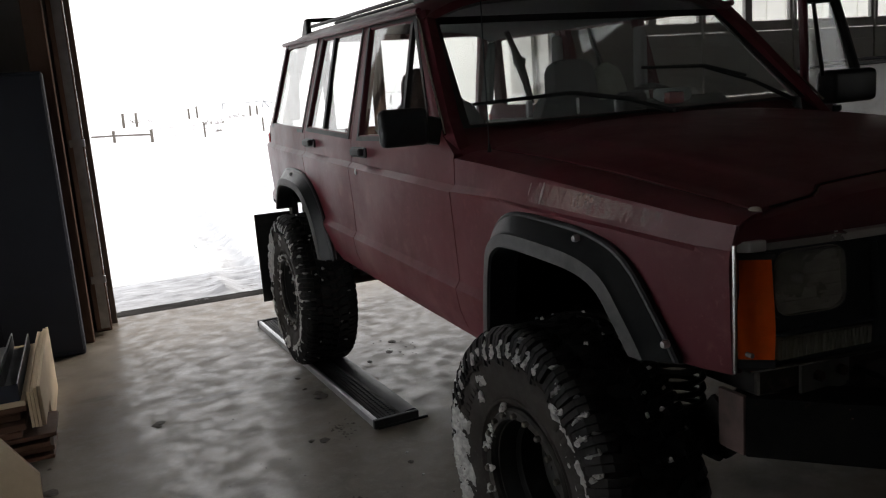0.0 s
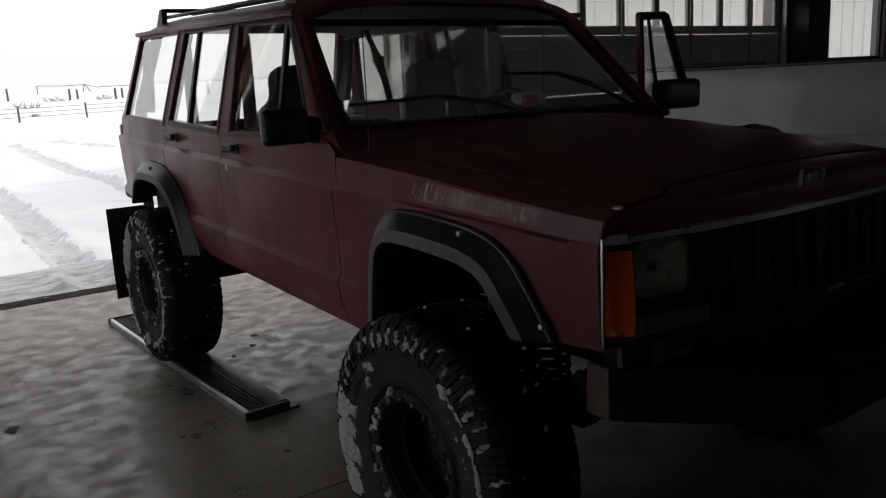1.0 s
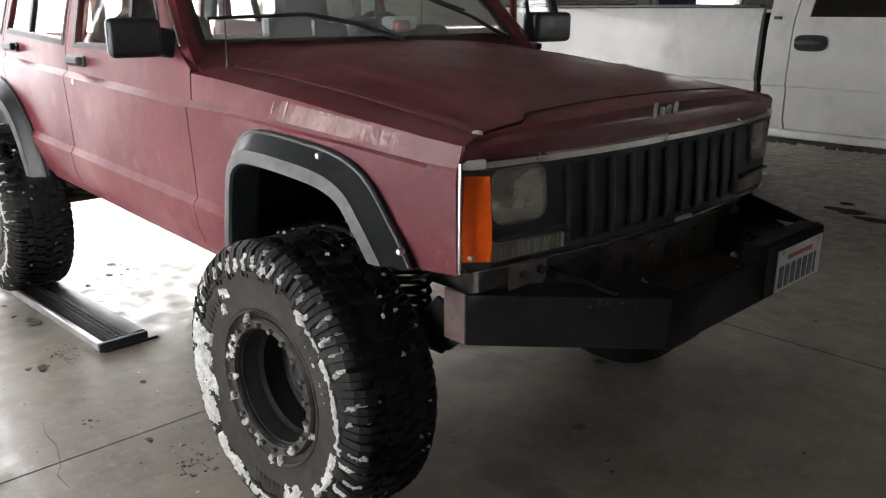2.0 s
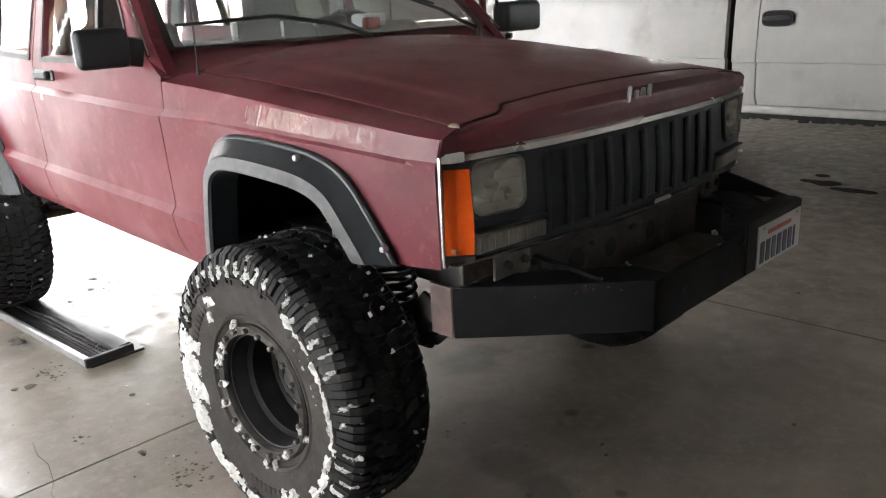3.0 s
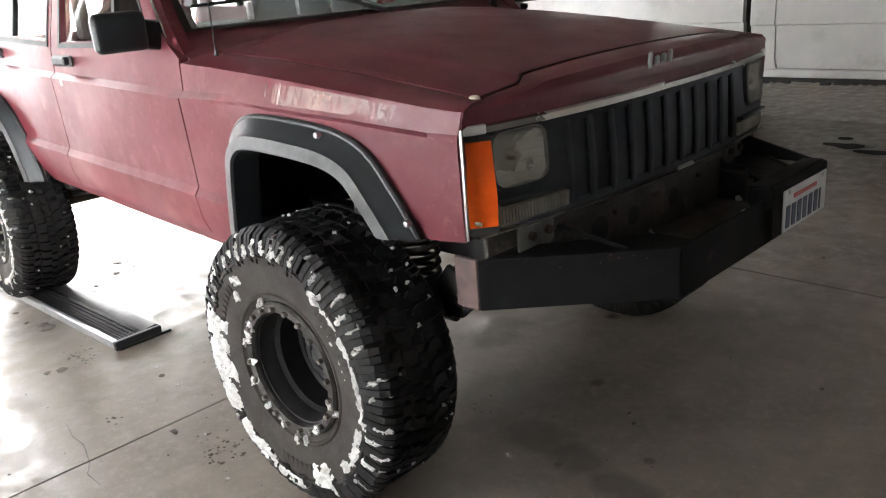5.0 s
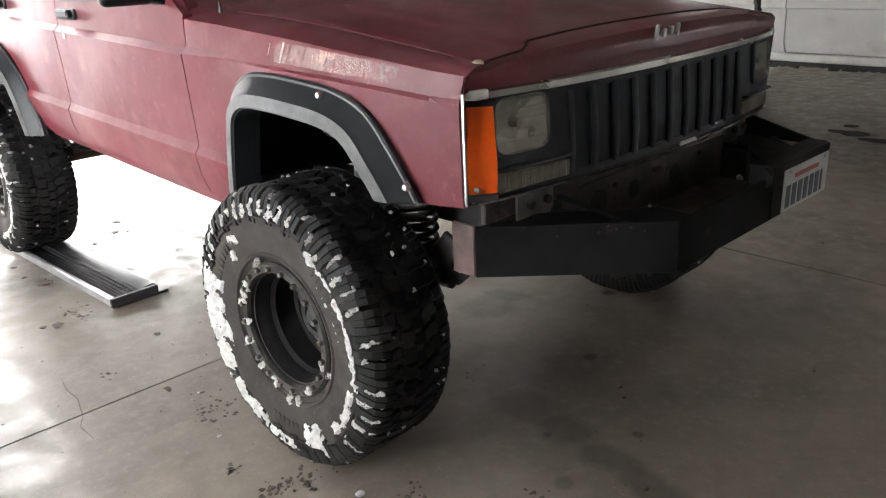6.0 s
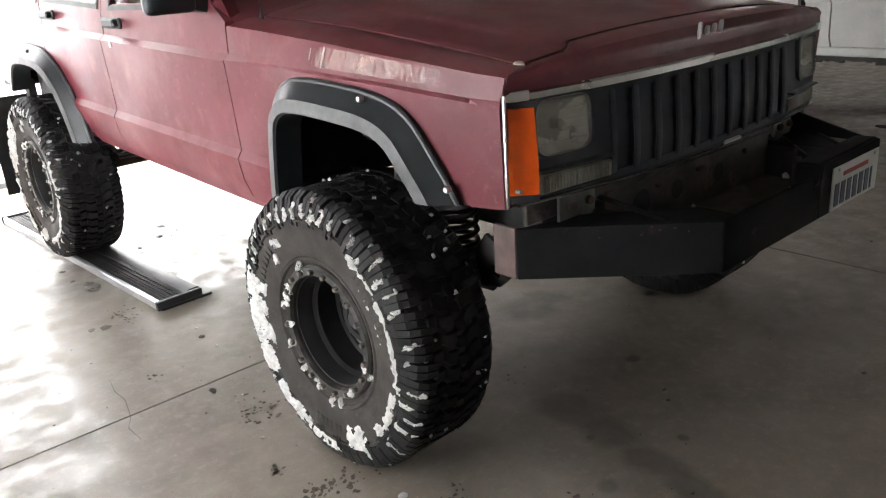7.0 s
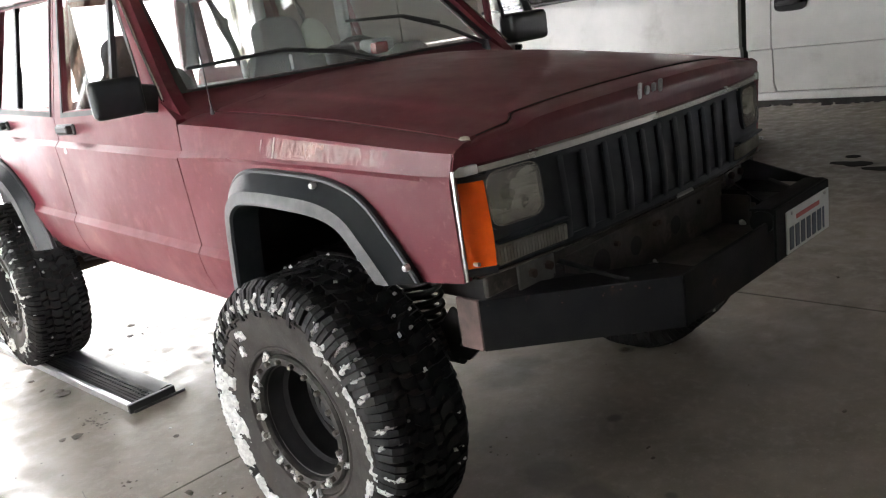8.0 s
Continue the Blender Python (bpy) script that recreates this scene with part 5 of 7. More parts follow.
    part("radiator_screen", sheet([(-0.46, 0.855), (0.46, 0.855), (0.46, 1.07), (-0.46, 1.07)], [], lambda x, z, d: face(x, z, d + 0.0065), 0.004, [k * 0.1 - 0.4 for k in range(9)]), GRILLE, grille)
    for s in (-1, 1):
        at = pose(s * 0.603, nose(0.603) - 0.006, 1.013, -3, 0, s * 9)

        def lamp_part(name, bm, material, parent, label="", shadow=True):
            bmesh.ops.transform(bm, matrix=at, verts=bm.verts)
            return part(name, bm, material, parent, label, shadow=shadow)
        hl = lamp_part("headlamp", prism(squircle(0.083, 0.066), -0.006, 0.002, "y", 0.002), LAMPGLASS, car, "hazy square sealed-beam headlamp", False)

        def bowl(u, v):
            a, b = 2 * u - 1, 2 * v - 1
            return (0.082 * a, 0.004 + 0.045 * max(0.0, 1 - max(abs(a), abs(b)) ** 2.5 * 0.6 - 0.4 * (a * a + b * b) / 2), 0.065 * b)
        lamp_part("reflector", solid(grid_bm(14, 10, bowl), (0, 0.003, 0)), BULB, hl)
        lamp_part("bulb", cyl((0, 0.04, 0), (0, 0.012, 0), 0.014, 0.009, seg=12), LENS, hl)
        inner = squircle(0.0835, 0.0665)
        rim = bmesh.new()
        outer = squircle(0.091, 0.0735)
        loops = [[rim.verts.new((x, y, z)) for x, z in q] for q, y in ((outer, 0.012), (outer, -0.004), (inner, -0.006), (inner, 0.02))]
        for q, r in zip(loops, loops[1:]):
            for k in range(len(q)):
                rim.faces.new((q[k], q[(k + 1) % len(q)], r[(k + 1) % len(q)], r[k]))
        lamp_part("lamp_surround", rim, GRILLE, hl)
        for k in range(4):
            z = -0.036 + k * 0.024
            lamp_part("lens_rib", rbox(-0.072, 0.072, -0.0072, -0.0062, z, z + 0.0014, 0), LAMPGLASS, hl, shadow=False)
        turn = prism([(-0.114, 0.860 - 0.884), (0.112, 0.857 - 0.884), (0.11, 0.906 - 0.884), (-0.116, 0.902 - 0.884)][::1], 0.0, 0.02, "y", 0.004)
        if s < 0:
            bmesh.ops.scale(turn, vec=(-1, 1, 1), verts=turn.verts)
        at2 = pose(s * 0.567, nose(0.567) - 0.002 + lean(0.884), 0.884, 0, 0, s * 8)
        bmesh.ops.transform(turn, matrix=at2, verts=turn.verts)
        tl = part("turn_lamp", turn, LENS, car, "clear ribbed turn-signal lens")
        for k in range(22):
            x = -0.106 + k * 0.0098
            rib = rbox(x - 0.002, x + 0.002, -0.003, 0.001, -0.02, 0.017, 0)
            bmesh.ops.transform(rib, matrix=at2, verts=rib.verts)
            part("lens_rib", rib, LENS, tl)
        ledge = rbox(-0.118, 0.114, -0.014, 0.01, 0.028, 0.036, 0.003)
        bmesh.ops.transform(ledge, matrix=at2, verts=ledge.verts)
        part("lamp_ledge", ledge, GRILLE, grille)

        # amber side marker wrapped round the corner; the far one sits deeper
        back = 0.022 if s > 0 else 0.0
        def amber(u, v, s=s):
            z = 0.866 + 0.2 * v
            e = 0.694 + (corner(z) - 0.694) * u
            return (s * e, lerp([(0, -0.612), (0.88, -0.568), (1, -0.553)], u) + lean(z) + back, z)
        am = part("side_marker", solid(grid_bm(12, 8, amber), (0, 0.02, 0)), AMBER, car, "orange corner marker lens")
        for z0, z1 in ((0.846, 0.864), (1.066, 1.079)):
            c = corner(z0)
            part("marker_bezel", prism([(s * 0.690, -0.622 + back), (s * (c - 0.008), -0.578 + back), (s * (c + 0.001), -0.562 + back), (s * (c - 0.01), -0.55 + back), (s * 0.69, -0.57 + back)], z0, z1, "z", 0.002), TRIM, am)
        part("corner_trim", tube([(s * (0.7645 - back * 0.5), -0.59 + back * 1.8, z) for z in (0.845, 0.9, 0.95, 1.0, 1.05, 1.1)], 0.0052, 8), CHROME, am, "dull chrome edge trim")
        part("corner_cap", prism([(s * 0.70, nose(0.70) - 0.011), (s * 0.735, -0.60), (s * 0.756, -0.575), (s * 0.75, -0.56), (s * 0.70, -0.585)], 1.082, 1.104, "z", 0.003, 2), BRIGHT, am)
        part("marker_screw", cyl((s * 0.735, -0.605, 0.878), (s * 0.735, -0.59, 0.878), 0.005, seg=10), STEEL, am)
    # raised badge of four plain slanted shapes
    for k, (w, z0, z1) in enumerate(((0.013, 1.147, 1.19), (0.017, 1.154, 1.177), (0.017, 1.157, 1.18), (0.015, 1.152, 1.186))):
        x = -0.11 + k * 0.034
        bm = rbox(x, x + w, -0.6645, -0.654, z0, z1, 0.005, 2, Matrix(((1, 0, 0.22, -0.2575), (0, 1, 0, 0), (0, 0, 1, 0), (0, 0, 0, 1))))
        part("badge", bm, SILVER, car, "small silver badge shape")
    stop = part("hood_bumper", lathe([(0.0001, 0.005), (0.008, 0.004), (0.013, 0.0), (0.014, -0.006)], 12), CREAM, car, "small cream rubber hood stop")
    stop.matrix_basis = pose(-0.69, -0.568, 1.159, 0, -90, 0)
    # apron under the grille
    part("valance", rbox(-0.70, 0.70, -0.585, -0.57, 0.78, 0.84, 0.004), DIRTPLATE, car, "dirty scraped metal under the grille")
    part("radiator_support", rbox(-0.62, 0.62, -0.56, -0.545, 0.66, 0.84, 0.004), UNDER, car)


def build_cabin(car):
    def roof(u, v):
        y = 0.93 + 2.12 * v
        s = 2 * u - 1
        e = abs(s)
        w = half(y, 1.72) + 0.004
        z = 1.718 + 0.1 * (1 - e ** 4.5) + rake(y) - (0.03 * ((0.12 - v) / 0.12) ** 2 if v < 0.12 else 0) - (0.03 * ((v - 0.9) / 0.1) ** 2 if v > 0.9 else 0)
        return (s * w, y, z)
    r = part("roof", solid(grid_bm(28, 24, roof), (0, 0, -0.03)), PAINT, car)
    part("headliner", solid(grid_bm(12, 8, lambda u, v: tuple(Vector(roof(0.04 + u * 0.92, 0.03 + v * 0.94)) + Vector((0, 0, -0.045)))), (0, 0, -0.008)), HEADLINER, r)
    for s in (-1, 1):
        rail = part("roof_rail", tube([(s * 0.6, 1.2, 1.825), (s * 0.6, 1.6, 1.84), (s * 0.59, 2.3, 1.866), (s * 0.59, 2.84, 1.886)], 0.009), TRIM, r, "black roof-rack rail")
        for y, z0, z1, d in ((1.20, 1.765, 1.89, 0.05), (2.86, 1.83, 1.93, -0.05)):
            part("rail_foot", prism([(y - 0.06 - d * 0.6, z0), (y + 0.07 - d * 0.6, z0), (y + 0.03 + d * 0.5, z1), (y - 0.02 + d * 0.5, z1)], s * 0.585, s * 0.615, "x", 0.006), TRIM, rail)
        part("roof_rib", tube([(s * 0.45, 1.15, 1.817 + rake(1.15)), (s * 0.45, 2.8, 1.817 + rake(2.8))], 0.008, 6), TRIM, r)
    for y, z in ((1.225, 1.882), (2.835, 1.922)):
        part("rack_bar", tube([(-0.6, y, z), (0, y, z + 0.006), (0.6, y, z)], 0.011), TRIM, r)
    # windscreen and its black seal
    def screen(x, v, d):
        bow = 0.035 * (x / 0.75) ** 2
        return Vector((x, 0.575 + 0.385 * v + bow + d, 1.325 + 0.375 * v))
    part("windscreen", sheet([(-0.755, 0.0), (0.755, 0.0), (0.672, 0.985), (-0.672, 0.985)], [], screen, 0.005, [-0.5, -0.25, 0, 0.25, 0.5], [0.5]), SCREENGLASS, car, shadow=False)
    part("windscreen_seal", sheet([(-0.768, -0.008), (0.768, -0.008), (0.682, 1.03), (-0.682, 1.03)], [[(-0.72, 0.012), (0.72, 0.012), (0.64, 0.955), (-0.64, 0.955)]],
                                  lambda x, v, d: screen(x, v, d - 0.01), 0.02, [-0.5, -0.25, 0, 0.25, 0.5]), TRIM, car)
    # cowl between hood and windscreen
    def cowl(u, v):
        s = 2 * u - 1
        return (s * 0.80, 0.488 + 0.117 * v + 0.03 * s * s * v, 1.246 + 0.05 * (1 - abs(s) ** 2.4) * (1 - v) + 0.085 * v ** 1.3)
    c = part("cowl", solid(grid_bm(24, 6, cowl), (0, 0, -0.02)), PAINT, car)
    for pivot, knee, tip, heel in (((0.06, 0.545, 1.318), (-0.30, 0.648, 1.405), (-0.675, 0.668, 1.395), (-0.05, 0.612, 1.37)),
                                   ((0.665, 0.56, 1.312), (0.33, 0.70, 1.468), (0.06, 0.722, 1.48), (0.50, 0.655, 1.425))):
        mid = tuple((a + b) / 2 + c for a, b, c in zip(pivot, knee, (0, -0.014, 0.012)))
        w = part("wiper", tube([pivot, mid, knee], [0.010, 0.007, 0.005], 6), TRIM, c, "black windscreen wiper")
        part("wiper_blade", tube([heel, tuple(a + b for a, b in zip(knee, (0, -0.006, 0.004))), tip], [0.006, 0.008, 0.006], 6), TRIM, w)
        part("pivot_cap", cyl((pivot[0], pivot[1], pivot[2] - 0.03), (pivot[0], pivot[1], pivot[2] + 0.014), 0.02, 0.014, seg=12), TRIM, w)
    # aerial on the fender
    a = part("aerial", tube([(-0.745, 0.43, 1.235), (-0.745, 0.43, 1.30), (-0.742, 0.43, 1.80), (-0.738, 0.43, 2.15)], [0.006, 0.002, 0.0014, 0.001], 6), GRILLE, car, "thin steel radio aerial")
    part("aerial_base", cyl((-0.745, 0.43, 1.22), (-0.745, 0.43, 1.268), 0.011, 0.005, seg=10), TRIM, a)
    # tail
    part("tailgate", sheet([(-0.74, 0.85), (0.74, 0.85), (0.7, 1.30), (0.62, 1.71), (0.5, 1.785), (-0.5, 1.785), (-0.62, 1.71), (-0.7, 1.30)], [[(-0.65, 1.2), (0.65, 1.2), (0.64, 1.31), (0.565, 1.715), (-0.565, 1.715), (-0.64, 1.31)]],
               lambda x, zb, d: Vector((x, (3.27 if zb < 1.3 else 3.27 - (zb - 1.3) * 0.6) - d, zb + rake(3.1))), 0.04, (), (1.3,)), PAINT, car)
    part("rear_window", sheet([(-0.66, 1.19), (0.66, 1.19), (0.575, 1.725), (-0.575, 1.725)], [], lambda x, zb, d: Vector((x, 3.26 - max(0.0, zb - 1.3) * 0.6 - d, zb + rake(3.1))), 0.005, (), (1.3,)),
         WINDOW, car, shadow=False)
    for s in (-1, 1):
        part("tail_lamp", rbox(min(s * 0.745, s * 0.80), max(s * 0.745, s * 0.80), 3.255, 3.3, 1.0 + 0.09, 1.22 + 0.09, 0.01), TAIL, car, "red tail-lamp lens")
    part("rear_bumper", rbox(-0.8, 0.8, 3.22, 3.36, 0.86, 0.94, 0.015), BUMPER, car)
    # floor pan and frame rails
    part("floor_pan", rbox(-0.76, 0.76, 0.42, 3.12, 0.70, 0.73, 0.004), UNDER, car)
    part("engine_bay", rbox(-0.44, 0.44, -0.45, 0.42, 0.82, 1.12, 0.02), UNDER, car)
    part("bulkhead", rbox(-0.74, 0.74, 0.44, 0.47, 0.72, 1.22, 0.004), UNDER, car)
    for s in (-1, 1):
        part("frame_rail", rbox(min(s * 0.42, s * 0.48), max(s * 0.42, s * 0.48), -0.6, 3.1, 0.66, 0.74, 0.006), UNDER, car)
    # dashboard and wheel
    part("dashboard", prism([(0.62, 1.30), (0.74, 1.325), (0.90, 1.30), (0.95, 1.2), (0.9, 1.0), (0.66, 1.0)], -0.68, 0.68, "x", 0.02, 2), DASH, car)
    part("instrument_hood", prism([(0.76, 1.30), (0.84, 1.365), (0.95, 1.355), (0.96, 1.29)], 0.2, 0.56, "x", 0.015, 2), DASH, car)
    ring = tube([(0.38 + 0.185 * math.cos(a), 1.02 + 0.06 * math.sin(a), 1.245 + 0.165 * math.sin(a)) for a in [k * math.tau / 28 for k in range(28)]], 0.014, 8, True)
    sw = part("steering_wheel", ring, TRIM, car)
    part("wheel_hub", join(rbox(0.22, 0.54, 1.0, 1.03, 1.22, 1.26, 0.01), cyl((0.38, 1.01, 1.245), (0.38, 0.86, 1.2), 0.03, seg=12)), DASH, sw)


def hanging_bag(m):
    """A slack cloth bag, narrow at its knot and folded below."""
    def bag(u, v):
        a = u * math.tau
        r = 0.085 * (1 - v) ** 0.5 + 0.022 + 0.012 * math.sin(5 * a + 3 * v) * (1 - v)
        return (0.2 + r * math.cos(a), 0.03 + 0.6 * r * math.sin(a), 0.42 + 0.19 * v)
    bm = grid_bm(24, 8, bag)
    bmesh.ops.transform(bm, matrix=m, verts=bm.verts)
    return solid(bm, (0, 0, -0.004))


def build_seat(car, x0, x1, y, z, bench=False, cover=None):
    w = x1 - x0
    seat = part("seat", rbox(x0, x1, y - 0.02, y + 0.48, z, z + 0.16, 0.05, 3), SEAT, car, "grey cloth seat")
    m = pose((x0 + x1) / 2, y + 0.42, z + 0.12) @ pose(0, 0, 0, -12, 0, 0)
    if bench:
        part("seat_back", rbox(-w / 2, w / 2, 0, 0.13, 0, 0.36, 0.05, 3, m), SEAT, seat)
        return
    shape = [(-w / 2, 0), (w / 2, 0), (w / 2, 0.36), (w / 2 - 0.05, 0.46), (0.13, 0.49), (0.12, 0.6), (0.09, 0.64), (-0.09, 0.64), (-0.12, 0.6), (-0.13, 0.49), (-w / 2 + 0.05, 0.46), (-w / 2, 0.36)]
    bm = prism(shape, 0, 0.12, "y", 0.03, 2)
    bmesh.ops.transform(bm, matrix=m, verts=bm.verts)
    part("seat_back", bm, SEAT, seat)
    if cover:
        part("headrest_cover", hanging_bag(m), cover, seat, "pale cloth over the seat top")


PALECLOTH = mat("pale_green_cloth", (0.32, 0.35, 0.27), (0.42, 0.45, 0.36), 30, 0.85, 0.95)


CHIP = mat("primer_red_chip", (0.05, 0.018, 0.014), (0.1, 0.035, 0.028), 90, 0.7, 0.85)
WORN = mat("scuffed_black_red_steel", (0.05, 0.032, 0.028), (0.11, 0.064, 0.056), 12, 0.5, 0.7, bump=0.08, bscale=140)
SCRAPED = mat("scraped_grey_metal", (0.07, 0.068, 0.062), (0.2, 0.195, 0.18), 9, 0.4, 0.7, bump=0.15, bscale=60, spot=(0.05, 0.035, 0.028), spotscale=6)


def build_cabin_clutter(car):
    """Belts, pillars inside, dash-top clutter and the driver's vent frame."""
    b = part("seat_belt", tube([(0.46, 2.45, 1.78), (0.50, 2.45, 1.69), (0.53, 2.45, 1.61), (0.57, 2.45, 1.49), (0.60, 2.45, 1.36)], [0.018, 0.018, 0.03, 0.022, 0.022], 8), TRIM, car, "black hanging seat belt")
    part("belt_guide", rbox(0.50, 0.57, 2.425, 2.475, 1.585, 1.635, 0.015, 2), TRIM, b)
    for s in (-1, 1):
        for y0, z1 in ((1.49, 1.70), (2.235, 1.73)):
            part("inner_pillar", prism([(y0, 1.30), (y0 + 0.085, 1.30), (y0 + 0.075, z1), (y0 - 0.005, z1)], s * 0.70, s * 0.665, "x", 0.01), LINING, car)
    for s in (-1, 1):
        part("pillar_lining", prism([(3.06, 1.37), (3.2, 1.37), (3.04, 1.77), (2.98, 1.77)], s * 0.635, s * 0.675, "x", 0.012), SEAT, car, "dark grey pillar lining")
        part("quarter_lining", prism([(2.3, 0.75), (3.2, 0.75), (3.2, 1.27), (2.32, 1.29)], s * 0.60, s * 0.66, "x", 0.012), SEAT, car, "dark grey side lining")
    part("dash_cloth", rbox(0.21, 0.34, 0.77, 0.86, 1.345, 1.398, 0.016, 2), PLATEWHITE, car, "white and red cloth on the dash top")
    part("dash_cloth", rbox(0.205, 0.28, 0.745, 0.785, 1.335, 1.384, 0.012, 2), TAIL, car, "red cloth on the dash top")
    part("dash_pouch", rbox(-0.07, 0.05, 0.665, 0.74, 1.31, 1.398, 0.028, 3), TRIM, car, "black pouch on the dash top")
    for x, w, z in ((-0.497, 0.022, 1.395), (-0.298, 0.009, 1.39)):
        part("vent_louvre", rbox(x, x + w, 0.615, 0.63, 1.335, z, 0.004), PLATEWHITE, car)
    # the raised vent-window frame and mirror of the half-open driver's door
    f = part("vent_window_frame", tube([(0.815, 0.66, 1.30), (0.812, 0.66, 1.50), (0.808, 0.665, 1.70)], 0.018, 8), PAINT, car, "maroon and black vent-window frame of the open door")
    part("frame_bar", tube([(0.80, 0.665, 1.70), (0.975, 0.665, 1.705)], 0.018, 8), TRIM, f)
    part("frame_bar", tube([(0.975, 0.665, 1.705), (1.04, 0.66, 1.55), (1.10, 0.655, 1.40)], 0.022, 8), TRIM, f)
    part("frame_bar", tube([(0.865, 0.665, 1.69), (0.885, 0.66, 1.55), (0.91, 0.655, 1.40)], 0.009, 8), TRIM, f)
    part("vent_glass", prism([(0.83, 1.40), (1.09, 1.40), (0.97, 1.69), (0.82, 1.69)], 0.66, 0.664, "y"), WINDOW, f, shadow=False)
    part("wing_mirror", rbox(0.91, 1.17, 0.60, 0.70, 1.285, 1.42, 0.025, 3), FLARE, f, "black plastic door mirror housing")


def build_bumper(car):
    """A home-made plate-steel winch bumper with angled wings."""
    z0, z1 = 0.645, 0.775
    body = None
    for (xa, ya), (xb, yb) in zip([(-0.713, -0.485), (-0.712, -0.562), (-0.38, -0.912)], [(-0.713, -0.558), (-0.383, -0.91), (0.38, -0.91)]):
        d = Vector((xb - xa, yb - ya, 0))
        nrm = Vector((-d.y, d.x, 0)).normalized() * 0.012
        bm = prism([(xa, ya), (xb, yb), (xb + nrm.x, yb + nrm.y), (xa + nrm.x, ya + nrm.y)], z0, z1, "z", 0.002)
        if body is None:
            body = part("front_bumper", bm, WORN, car, "black scraped plate-steel winch bumper")
        else:
            part("bumper_plate", bm, BUMPER, body)
    for (xa, ya), (xb, yb) in zip([(0.38, -0.91), (0.712, -0.562)], [(0.712, -0.564), (0.713, -0.485)]):
        d = Vector((xb - xa, yb - ya, 0))
        nrm = Vector((-d.y, d.x, 0)).normalized() * 0.012
        part("bumper_plate", prism([(xa, ya), (xb, yb), (xb + nrm.x, yb + nrm.y), (xa + nrm.x, ya + nrm.y)], z0, z1, "z", 0.002), BUMPER, body)
    # top shelf on each wing, open in the middle for the tray
    for s in (-1, 1):
        part("top_plate", prism([(s * 0.70, -0.55), (s * 0.385, -0.894), (s * 0.30, -0.894), (s * 0.30, -0.80), (s * 0.52, -0.60)], z1 - 0.014, z1 - 0.006, "z", 0.001), BUMPER, body)
        if s > 0:
            part("side_gusset", prism([(-0.585, 0.765), (-0.60, 0.835), (-0.625, 0.835), (-0.86, 0.772), (-0.86, 0.765)], 0.575, 0.585, "x", 0.001), BUMPER, body)
        else:
            part("side_gusset", prism([(-0.59, 0.79), (-0.60, 0.80), (-0.80, 0.775), (-0.80, 0.765)], -0.445, -0.435, "x", 0.001), BUMPER, body)
        part("frame_bracket", rbox(min(s * 0.41, s * 0.46), max(s * 0.41, s * 0.46), -0.70, -0.45, 0.64, 0.755, 0.006), UNDER, body)
        part("frame_plate", rbox(min(s * 0.46, s * 0.60), max(s * 0.46, s * 0.60), -0.60, -0.592, 0.76, 0.83, 0.002), SCRAPED, body, "scraped grey bracket plate")
        for x in (0.49, 0.555):
            part("bolt_head", cyl((s * x, -0.612, 0.80), (s * x, -0.60, 0.80), 0.012, seg=6), RUSTY, body)
        hook = cyl((s * 0.44, -0.715, 0.72), (s * 0.44, -0.70, 0.72), 0.02, seg=12)
        part("bolt_head", hook, RUSTY, body)
    part("winch_tray", rbox(-0.40, 0.40, -0.885, -0.60, 0.655, 0.663, 0.001), DIRTPLATE, body, "dark dirt-covered winch tray")
    for x in (-0.36, -0.30, 0.28, 0.35):
        head = part("bolt_head", lathe([(0.0001, 0.012), (0.012, 0.01), (0.014, 0)], 6), STEEL, body)
        head.matrix_basis = pose(x, -0.76, 0.663, 0, -90, 0)
    rnd = random.Random(17)
    for k in range(9):
        t = rnd.triangular(0.05, 0.7, 0.4)
        x, y, r = -0.383 - 0.329 * t, -0.913 + 0.349 * t, rnd.uniform(0.0008, 0.0026)
        loop = [(r * (1.6 if k % 2 else 1.0) * math.cos(a) * (1 + 0.5 * noise.noise((math.cos(a), math.sin(a), k))), r * math.sin(a) * (1 + 0.5 * noise.noise((math.cos(a), math.sin(a), k + 9))))
                for a in [q * math.tau / 14 for q in range(14)]]
        chip = prism(loop, -0.0006, 0.0006, "y")
        bmesh.ops.transform(chip, matrix=pose(x, y, z1 - rnd.triangular(0.001, 0.03, 0.003), 0, 0, -46.7), verts=chip.verts)
        part("paint_chip", chip, CHIP, body, "reddish bare chip in the black paint")
    # box that carries the plate
    part("plate_box", rbox(0.07, 0.44, -0.932, -0.924, 0.664, 0.812, 0.003), BUMPER, body)
    part("plate_flange", prism([(-0.93, 0.798), (-0.926, 0.81), (-0.915, 0.815), (-0.86, 0.812), (-0.86, 0.806), (-0.914, 0.807), (-0.92, 0.802), (-0.923, 0.796)], 0.068, 0.442, "x", 0.001), BUMPER, body, "rounded folded top of the plate carrier")
    part("plate_flange", cyl((0.068, -0.893, 0.775), (0.105, -0.893, 0.775), 0.032, seg=20), BUMPER, body)
    # the winch well's inner wall, with its oval cut-outs hidden in dirt
    part("well_wall", rbox(-0.42, 0.42, -0.605, -0.596, 0.655, 0.8, 0.002), DIRTPLATE, body, "dirt-covered inner plate of the winch well")
    for x, r in ((-0.27, 0.04), (-0.1, 0.028), (0.12, 0.028)):
        part("cut_out", cyl((x, -0.6065, 0.735), (x, -0.6058, 0.735), r, seg=24), UNDER, body)
    for x in (-0.2, 0.0, 0.02, 0.26):
        part("bolt_head", cyl((x, -0.618, 0.77), (x, -0.606, 0.77), 0.008, seg=6), RUSTY, body)
